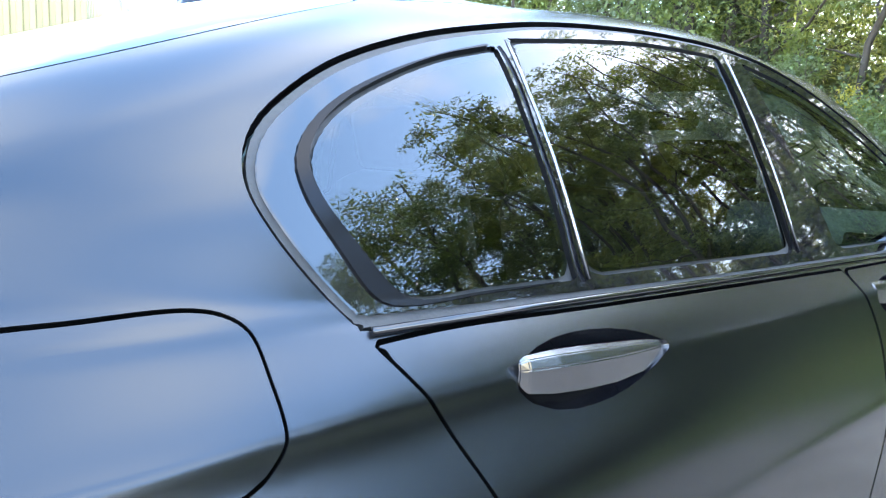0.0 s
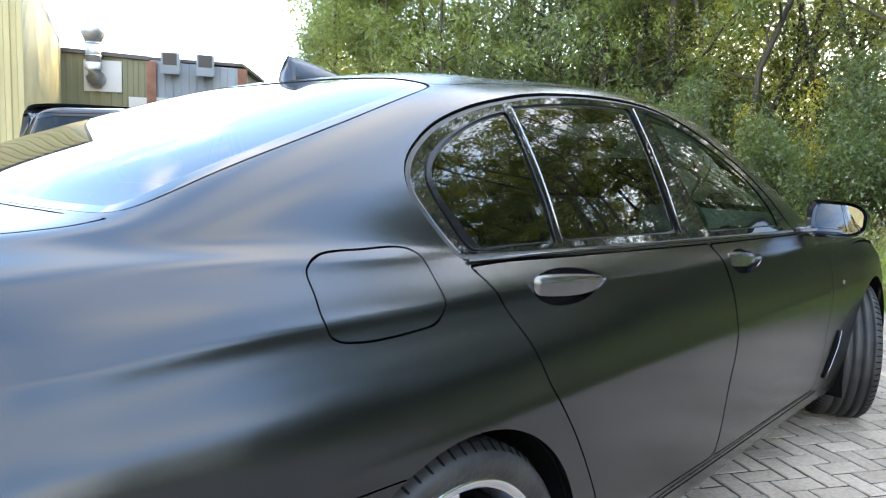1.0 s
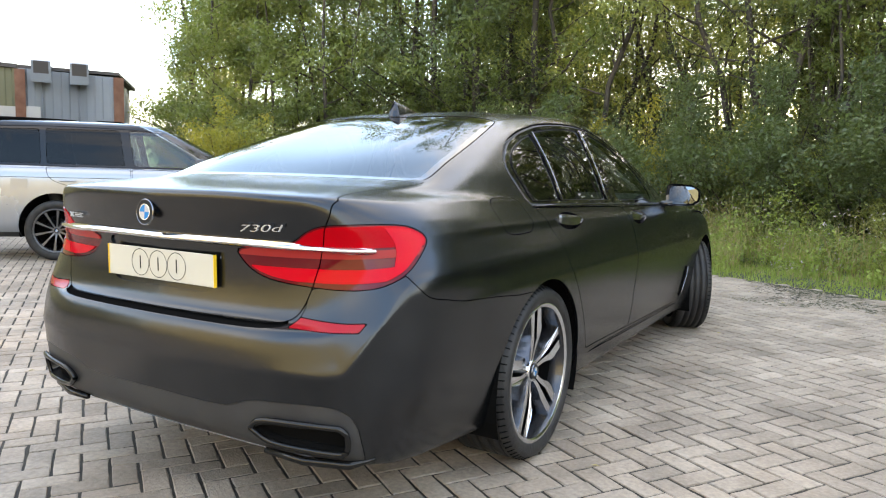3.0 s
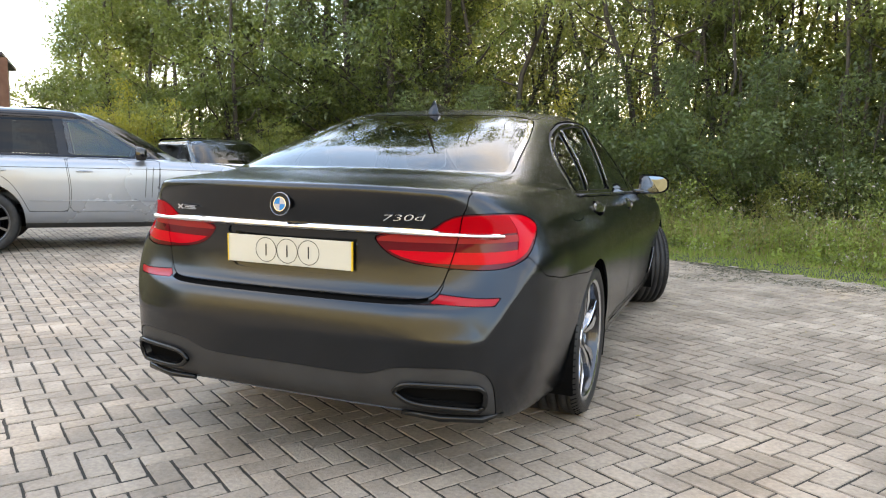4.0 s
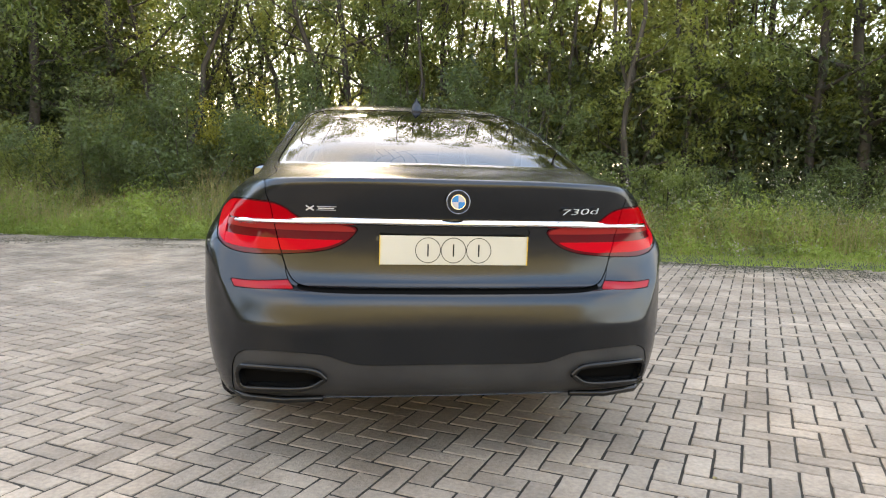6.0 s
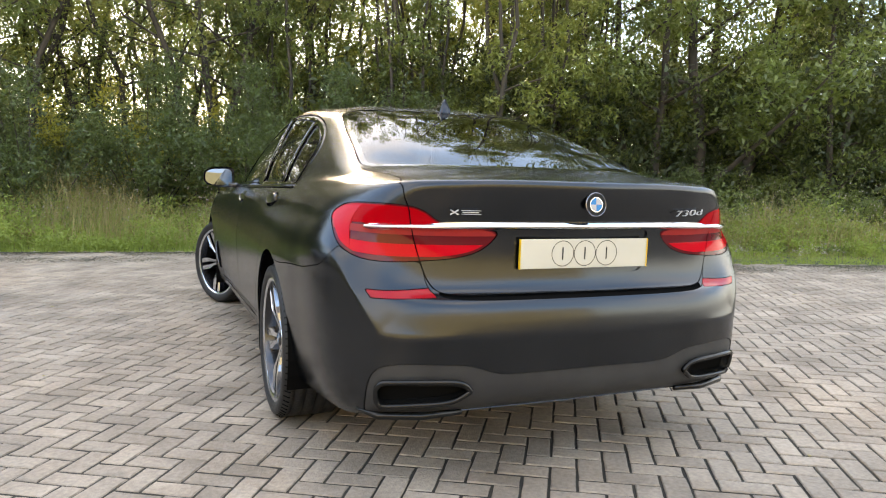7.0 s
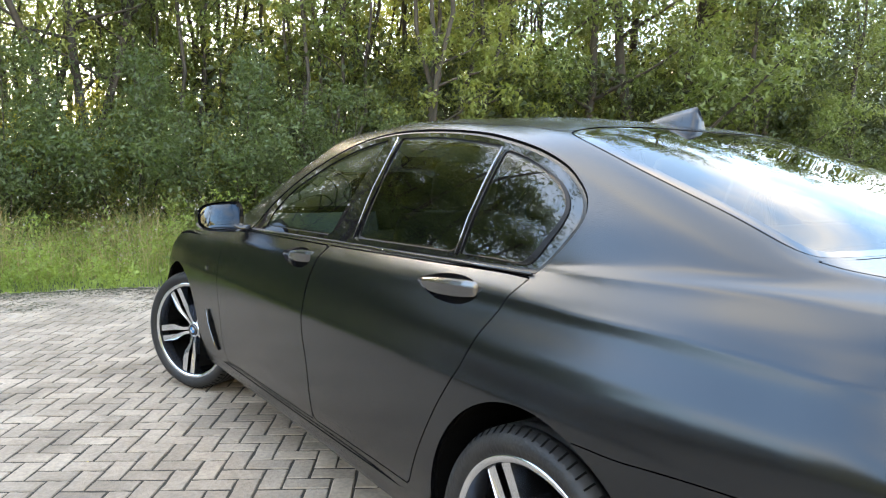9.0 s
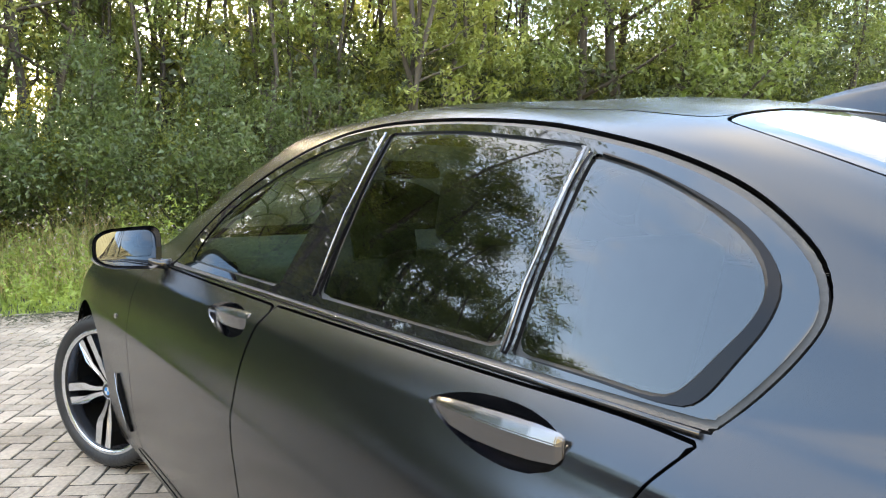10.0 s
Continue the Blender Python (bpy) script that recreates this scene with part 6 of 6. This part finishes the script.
def leaf_mesh(centres, spread, per, size, seed, slim=0.30):
    """Leaves round clump centres: each a slim pointed blade at its own turn."""
    r = np.random.default_rng(seed)
    c = np.repeat(np.asarray(centres, float), per, axis=0)
    n = len(c)
    s = np.repeat(np.asarray(spread, float), per)[:, None] if hasattr(spread, "__len__") else spread
    d = r.normal(size=(n, 3))
    d /= np.linalg.norm(d, axis=1, keepdims=True)
    p = c + d * s * (r.random((n, 1)) ** 0.45) * (1, 1, 0.8)
    along = r.normal(size=(n, 3)) + (0, 0, -0.25)
    along /= np.linalg.norm(along, axis=1, keepdims=True)
    up = r.normal(size=(n, 3)) * 0.7 + (0, 0, 1.0)
    across = np.cross(along, up)
    across /= np.maximum(np.linalg.norm(across, axis=1, keepdims=True), 1e-6)
    bend = np.cross(across, along)
    L = size * (0.6 + 0.8 * r.random((n, 1)))
    v = np.stack([p - across * L * slim * 0.5, p + along * L * 0.3 + across * L * slim + bend * L * 0.06, p + along * L], 1).reshape(-1, 3)
    f = np.arange(n * 3).reshape(-1, 3)
    me = bpy.data.meshes.new("crown")
    me.vertices.add(len(v))
    me.vertices.foreach_set("co", v.ravel())
    me.loops.add(f.size)
    me.loops.foreach_set("vertex_index", f.ravel().astype(np.int32))
    me.polygons.add(len(f))
    me.polygons.foreach_set("loop_start", np.arange(0, f.size, 3, dtype=np.int32))
    me.update(calc_edges=True)
    return me


def weeds(name, count, near, deep, low, high, per, size, mat, label, seed):
    """Leafy weeds: low clumps of small leaves scattered behind the paving's edge."""
    r = np.random.default_rng(seed)
    x = r.uniform(-14, 14, count)
    back = near + (deep - near) * r.random(count)
    y = edge(x) + back
    patch = np.array([noise.noise(Vector((a * 0.7, b * 0.7, seed))) for a, b in zip(x, y)])
    h = (low + (high - low) * r.random(count)) * np.clip(0.75 + 0.9 * patch, 0.25, 1.5) * np.clip(0.35 + 0.45 * (back - near), 0.35, 1.0) * np.where((x > 0.5) & (back < 1.9), 0.3, 1.0)
    c = np.concatenate([np.stack([x + r.normal(0, 0.06, count), y + r.normal(0, 0.06, count), lie(x) + f * h], 1) for f in (0.25, 0.6, 0.95)])
    keep = np.tile((x < 0.5) | (back > 1.5), 3)
    me = leaf_mesh(c[keep], np.tile(0.10 + 0.16 * h, 3)[keep], per, size, seed)
    me.materials.append(mat)
    return tagged(new(name, me), label, "weeds", kind="stuff")


def make_tree(seed, height, stems, spread, leafsize, per, mat, label, first=0.10, name="tree", lean=0.10, limbs=9, stout=0.07, crook=0.07):
    """A tree of one or more slender stems with limbs and a gappy crown."""
    r = random.Random(seed)
    tree = empty(name, Matrix(), label, "tree")
    wood = bmesh.new()
    clumps, sizes = [], []
    for s in range(stems):
        a0 = 2 * math.pi * s / max(stems, 1) + r.uniform(-0.5, 0.5)
        base = Vector((0.28 * math.cos(a0), 0.28 * math.sin(a0), -0.1)) * (0 if stems == 1 else 1)
        tilt = Vector((math.cos(a0), math.sin(a0), 0)) * (lean if stems > 1 else lean * 0.5)
        h = height * r.uniform(0.82, 1.0)
        pts, rad = [], []
        wob = Vector((0, 0, 0))
        for k in range(11):
            f = k / 10
            wob += Vector((r.uniform(-crook, crook), r.uniform(-crook, crook), 0)) * height / 8
            pts.append(base + tilt * h * f + wob + Vector((0, 0, h * f)))
            rad.append(stout * (1 - 0.86 * f) * (0.7 + 0.3 * (stems == 1)) + 0.006)
        join(wood, tube(pts, rad, 7, False))
        for q in range(limbs):
            f = first + (0.97 - first) * (q + r.random()) / limbs
            i = min(9, int(f * 10))
            p0 = pts[i].lerp(pts[i + 1], f * 10 - i)
            a = r.uniform(0, 2 * math.pi)
            ln = spread * (1.1 - 0.65 * f) * r.uniform(0.6, 1.15)
            rise = r.uniform(0.25, 0.9)
            lp = [p0]
            for k in range(1, 5):
                lp.append(p0 + Vector((math.cos(a), math.sin(a), 0)) * ln * k / 4 + Vector((r.uniform(-0.1, 0.1), r.uniform(-0.1, 0.1), ln * rise * (k / 4) ** 1.2)))
            r0 = rad[i] * 0.5
            join(wood, tube(lp, [r0, r0 * 0.8, r0 * 0.6, r0 * 0.4, r0 * 0.2], 5, False))
            for k in (2, 3, 4):
                for _ in range(2):
                    clumps.append(lp[k] + Vector((r.gauss(0, 0.22), r.gauss(0, 0.22), r.gauss(0, 0.2))))
                    sizes.append(r.uniform(0.24, 0.50) * spread / 1.9)
        clumps.append(pts[-1])
        sizes.append(0.4)
        for k in range(1, 9):
            if first < 0.1:
                clumps.append(pts[k] + Vector((r.gauss(0, 0.3), r.gauss(0, 0.3), r.gauss(0, 0.2))))
                sizes.append(r.uniform(0.5, 0.7))
    part("trunk", wood, BARK, tree, "slender brown trunk with limbs")
    me = leaf_mesh([tuple(c) for c in clumps], sizes, per, leafsize, seed)
    me.materials.append(mat)
    crown = new("crown", me)
    crown.parent = tree
    crown["label"] = "loose crown of small leaves"
    return tree


def make_bush(seed, wide, high, per, leafsize, mat, label, name="bush"):
    """A bush: many thin stems from the ground with leaves along them."""
    r = random.Random(seed)
    bush = empty(name, Matrix(), label, "bush")
    wood = bmesh.new()
    clumps, sizes = [], []
    for s in range(16):
        a = r.uniform(0, 2 * math.pi)
        out = wide * 0.5 * r.random() ** 0.6
        h = high * (1 - 0.5 * (out / (wide * 0.5)) ** 2) * r.uniform(0.75, 1.1)
        pts = [Vector((math.cos(a) * (0.1 + out * f), math.sin(a) * (0.1 + out * f), h * f ** 0.85 - 0.08)) for f in (0, 0.3, 0.6, 0.85, 1.0)]
        join(wood, tube(pts, [0.018, 0.014, 0.011, 0.007, 0.003], 4, False))
        for f in (0.12, 0.25, 0.4, 0.55, 0.7, 0.82, 0.93, 1.0):
            i = min(3, int(f * 4))
            p = pts[i].lerp(pts[i + 1], f * 4 - i) if f < 1 else pts[-1]
            clumps.append(p + Vector((r.gauss(0, 0.10), r.gauss(0, 0.10), r.gauss(0, 0.08))))
            sizes.append(r.uniform(0.16, 0.36) * high / 2.2)
    part("stalk", wood, BARK, bush)
    me = leaf_mesh([tuple(c) for c in clumps], sizes, per, leafsize, seed + 90)
    me.materials.append(mat)
    crown = new("foliage", me)
    crown.parent = bush
    return bush


def plant(kinds, places, seed, group):
    """Sets copies of the kinds at (x, y, scale); the first of each kind takes the first place it gets."""
    r = random.Random(seed)
    used = set()
    for k, (x, y, s) in enumerate(places):
        kind = kinds[k % len(kinds)] if k < len(kinds) else r.choice(kinds)
        m = pose(x, y, float(lie(x)) - 0.04, 0, 0, r.uniform(0, 360)) @ Matrix.Diagonal((s * r.uniform(0.9, 1.1), s * r.uniform(0.9, 1.1), s, 1))
        if kind in used:
            tagged(copy_thing(kind, m), group=group)
        else:
            used.add(kind)
            kind.matrix_basis = m
            tagged(kind, group=group)


weeds("verge_weeds", 2600, 0.1, 3.8, 0.25, 0.85, 18, 0.055, BLADE, "leafy green weeds between the grass and the bushes", 51)
weeds("nettles", 1000, 1.6, 4.8, 0.5, 1.25, 26, 0.060, LEAF, "tall dull green nettles before the bushes", 52)
weeds("pale_flowers", 800, 1.4, 4.6, 0.8, 1.5, 5, 0.034, SEEDHEAD, "pale seed heads and small pinkish flowers among the weeds", 53)

pr = random.Random(21)


def row(x0, x1, step, near, far, low, high):
    """Places along the verge from x0 to x1, near to far behind the paving's edge, with scales from low to high."""
    out, x = [], x0
    while x < x1:
        q = x + pr.uniform(-0.3, 0.3) * step
        out.append((q, float(edge(q)) + pr.uniform(near, far), pr.uniform(low, high)))
        x += step
    return out


dense = [make_tree(3, 10.5, 3, 2.2, 0.090, 118, LEAFDARK, "tall dense dark green tree behind the verge", limbs=10, stout=0.11, first=0.08),
         make_tree(4, 11.2, 2, 2.5, 0.098, 148, LEAF, "tall full green tree with two stems behind the verge", limbs=13, stout=0.14, first=0.06)]
plant(dense, row(-14.5, -4.6, 1.7, 6.4, 8.6, 1.0, 1.3) + row(-12, -5.4, 2.4, 10.0, 12.0, 1.1, 1.35), 8, "dense trees behind the verge")
high = [make_tree(5, 11.6, 3, 2.5, 0.095, 66, LEAFPALE, "tall tree with crooked forked trunks and a high crown", limbs=14, stout=0.10, first=0.26, lean=0.13, crook=0.24),
        make_tree(6, 11.2, 2, 2.6, 0.095, 78, LEAFDARK, "tall dark-trunked tree with sky between its limbs", limbs=14, stout=0.12, first=0.24, lean=0.11, crook=0.22)]
plant(high, row(-4.0, 1.6, 1.5, 6.6, 9.0, 0.9, 1.08) + row(-3.4, 2.6, 2.2, 10.0, 12.5, 0.9, 1.08), 14, "high-crowned trees behind the verge")
poles = [make_tree(15, 10.0, 8, 1.15, 0.094, 49, LEAF, "clump of slender leaning stems with light green leaves", limbs=8, stout=0.050, first=0.14, lean=0.09, crook=0.13),
         make_tree(16, 10.6, 5, 1.3, 0.094, 72, LEAFPALE, "clump of thin crooked stems in the thicket", limbs=8, stout=0.065, first=0.12, lean=0.10, crook=0.15)]
plant(poles, row(1.6, 8.6, 1.0, 5.6, 8.2, 0.85, 1.1) + row(1.2, 9.5, 1.5, 8.6, 11.5, 0.95, 1.15) + row(-4.4, 1.4, 1.7, 7.6, 12.5, 0.75, 1.0), 15, "clumps of slender stems in the thicket")
plant([copy_thing(dense[1], Matrix())], [(9.2, 10.4, 1.1), (10.6, 9.2, 1.15), (12.4, 7.9, 0.75), (14.2, 6.9, 0.6), (16.2, 6.0, 0.55), (11.5, 11.6, 1.2), (14.2, 10.2, 0.85), (8.2, 12.4, 1.2)], 16, "dense trees behind the verge")
full = make_tree(7, 9.0, 3, 2.5, 0.115, 118, LEAF, "full round-crowned green tree beside the steel shed", limbs=10, stout=0.11, first=0.06)
plant([full], [(-16.8, 15.2, 1.05), (-18.8, 16.2, 1.15), (-21.2, 17.4, 1.2), (-14.6, 15.2, 1.0), (-12.2, 14.6, 1.0), (-23.6, 19.6, 1.25)], 12, "round trees beside the shed")

shrubs = [make_bush(31, 2.4, 2.1, 66, 0.076, LEAFPALE, "dense green bush behind the long grass"),
          make_bush(32, 2.2, 1.8, 66, 0.072, LEAF, "mid green bush behind the long grass"),
          make_bush(33, 2.6, 2.5, 72, 0.080, LEAFPALE, "tall loose green bush under the trees")]
spots_b = row(-13.4, -4.4, 1.15, 3.4, 4.8, 0.8, 1.15) + row(-4.4, 1.6, 1.15, 4.4, 5.6, 0.85, 1.1) + row(1.6, 13, 1.2, 3.9, 5.2, 0.6, 0.85)
spots_b += row(-16, -4.4, 2.0, 5.4, 6.8, 1.1, 1.4) + row(-4.4, 1.8, 1.6, 6.4, 8.0, 1.0, 1.25) + row(2.0, 8, 2.0, 6.0, 7.4, 0.75, 0.95) + row(8, 16, 1.3, 4.8, 7.0, 1.0, 1.25)
spots_b += [(-15.6, 11.8, 1.0), (-12.0, 11.2, 1.25), (-16.6, 12.2, 0.9), (-14.2, 12.6, 1.3)]
plant(shrubs, [p for p in spots_b if p[0] < 5.0], 9, "bushes along the verge")
# Shrubs to the right get duller leaves; their colour carries the shade.
shade_shrubs = [make_bush(35, 2.4, 2.2, 70, 0.074, LEAF, "green bush, the thicket's shade put into a duller leaf colour"), make_bush(36, 2.5, 2.0, 70, 0.070, LEAFDARK, "green bush, the thicket's shade put into a darker leaf colour")]
plant(shade_shrubs, [p for p in spots_b if p[0] >= 5.0], 19, "bushes along the verge")
round_bush = make_bush(34, 3.0, 2.5, 150, 0.062, LEAFDARK, "large dense round bush standing out before the trees", "round_bush")
plant([round_bush], [(-5.2, 11.2, 1.05), (-3.3, 11.2, 1.05), (-1.4, 11.5, 1.12), (0.3, 11.2, 1.15), (1.9, 10.5, 1.12), (3.3, 9.6, 0.95)], 13, "round bushes before the trees")
gold = make_bush(41, 2.6, 2.6, 110, 0.068, LEAFGOLD, "yellow bush, part of its yellow standing for sunlight on leaves", "yellow_bush")
# The last two put sunlight on green bushes into a yellow leaf colour.
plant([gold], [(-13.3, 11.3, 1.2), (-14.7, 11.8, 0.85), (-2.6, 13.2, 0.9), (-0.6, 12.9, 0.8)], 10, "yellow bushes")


def litter():
    """Small dead leaves and twigs on the paving, most of them by its edge."""
    r = np.random.default_rng(91)
    n = 420
    x = r.uniform(-8, 9, n)
    y = np.where(r.random(n) < 0.6, edge(x) - 1.6 * r.random(n) ** 2, r.uniform(-4, 6, n))
    ok = y < edge(x)
    v, f = [], []
    for a, b, t, s in zip(x[ok], y[ok], r.uniform(0, 6.28, n), r.uniform(0.008, 0.022, n)):
        z = float(lie(a)) + 0.003
        c, d = math.cos(t), math.sin(t)
        k = len(v)
        v += [(a + s * c, b + s * d, z), (a - 0.45 * s * d, b + 0.45 * s * c, z + 0.006), (a - s * c, b - s * d, z + 0.002), (a + 0.45 * s * d, b - 0.45 * s * c, z + 0.004)]
        f.append((k, k + 1, k + 2, k + 3))
    me = bpy.data.meshes.new("leaf_litter")
    me.from_pydata(v, [], f)
    me.materials.append(STRAW)
    tagged(new("leaf_litter", me), "dead leaves and twigs scattered on the paving", "leaves", kind="stuff")


litter()


def loose_soil():
    """Crumbs of soil and moss lying on the blocks along the verge, thick at the edge and in patches."""
    r = np.random.default_rng(92)
    n = 42000
    x = r.uniform(-9, 9, n)
    back = 1.5 * r.random(n) ** 2.2
    y = edge(x) - back
    patch = np.array([noise.noise(Vector((a * 0.9, b * 1.6, 17.0))) for a, b in zip(x, y)])
    keep = patch + r.normal(0, 0.12, n) > -0.26 + 0.42 * back
    x, y = x[keep], y[keep]
    n = len(x)
    s, t = 0.006 + 0.020 * r.random(n) ** 2, r.uniform(0, 6.28, n)
    z = lie(x) + 0.002
    v = np.stack([np.stack([x + s * np.cos(t + k), y + s * np.sin(t + k), z + h], 1) for k, h in ((0.0, 0.0), (2.2, 0.004), (4.1, 0.001))], 1).reshape(-1, 3)
    me = bpy.data.meshes.new("loose_soil")
    me.from_pydata(v.tolist(), [], np.arange(3 * n).reshape(-1, 3).tolist())
    me.materials.append(GRASSBED)
    tagged(new("loose_soil", me), "dark soil and moss washed onto the paving along the verge", "soil", kind="stuff")


loose_soil()


def far_woods():
    """The thicket behind: leaves too many to count, open to the sky between the trunks ahead and closed on both sides."""
    r = np.random.default_rng(77)

    def thin(c, z0):
        """Opens the thicket above z0 where the sky shows through."""
        share = np.interp(c[:, 0], (-6.0, -4.2, 0.8, 3.0, 6.0, 9.0), (1.0, 0.12, 0.10, 0.28, 0.85, 1.0))
        return c[(c[:, 2] < z0) | (r.random(len(c)) < share)]

    x = r.uniform(-30, 34, 1700)
    c = thin(np.stack([x, edge(x) + r.uniform(13.5, 18.5, 1700), 11.5 * r.random(1700) ** 1.15], 1), 2.4)
    c = np.concatenate([c, np.stack([r.uniform(11, 23, 1500), r.uniform(6.5, 14, 1500), 6.0 * r.random(1500) ** 1.1], 1)])
    c = c[~((c[:, 0] > 9) & (c[:, 1] < 6.5))]
    x = r.uniform(14, 36, 800)
    c = np.concatenate([c, np.stack([x, edge(x) + r.uniform(6.5, 14, 800), 8.5 * r.random(800) ** 1.1], 1)])
    low = r.uniform(-14, 18, 2300)
    c = np.concatenate([c, thin(np.stack([low, edge(low) + r.uniform(5.8, 10.5, 2300), 3.6 * r.random(2300) ** 1.05], 1), 2.0)])
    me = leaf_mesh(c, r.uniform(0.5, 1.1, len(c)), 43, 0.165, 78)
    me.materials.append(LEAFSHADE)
    x = r.uniform(-16, 26, 2300)
    c = thin(np.stack([x, edge(x) + r.uniform(12, 19, 2300), 4.8 * r.random(2300) ** 1.3], 1), 2.0)
    # Clumps up to 10 m high, added to keep sun off the bushes in front.
    x = r.uniform(-11, -5.5, 360)
    c = np.concatenate([c, np.stack([x, edge(x) + r.uniform(9, 13, 360), r.uniform(2.5, 10.0, 360)], 1)])
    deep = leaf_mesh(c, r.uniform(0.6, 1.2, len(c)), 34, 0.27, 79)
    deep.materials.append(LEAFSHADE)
    x = r.uniform(-5.0, 3.0, 560)
    c = np.stack([x, edge(x) + r.uniform(6.0, 13.5, 560), 2.2 + 5.6 * r.random(560)], 1)
    loose = leaf_mesh(c, r.uniform(0.25, 0.6, 560), 56, 0.085, 80)
    loose.materials.append(LEAFPALE)
    tagged(new("loose_leaves", loose), "sparse light green leaves on thin twigs between the trunks", "leaves", kind="stuff")
    tagged(new("undergrowth", deep), "undergrowth and high leaf clumps between the trunks, shade put into their colour", "undergrowth", kind="stuff")
    tagged(new("far_woods", me), "green thicket behind the trees", "woods", kind="stuff")


far_woods()
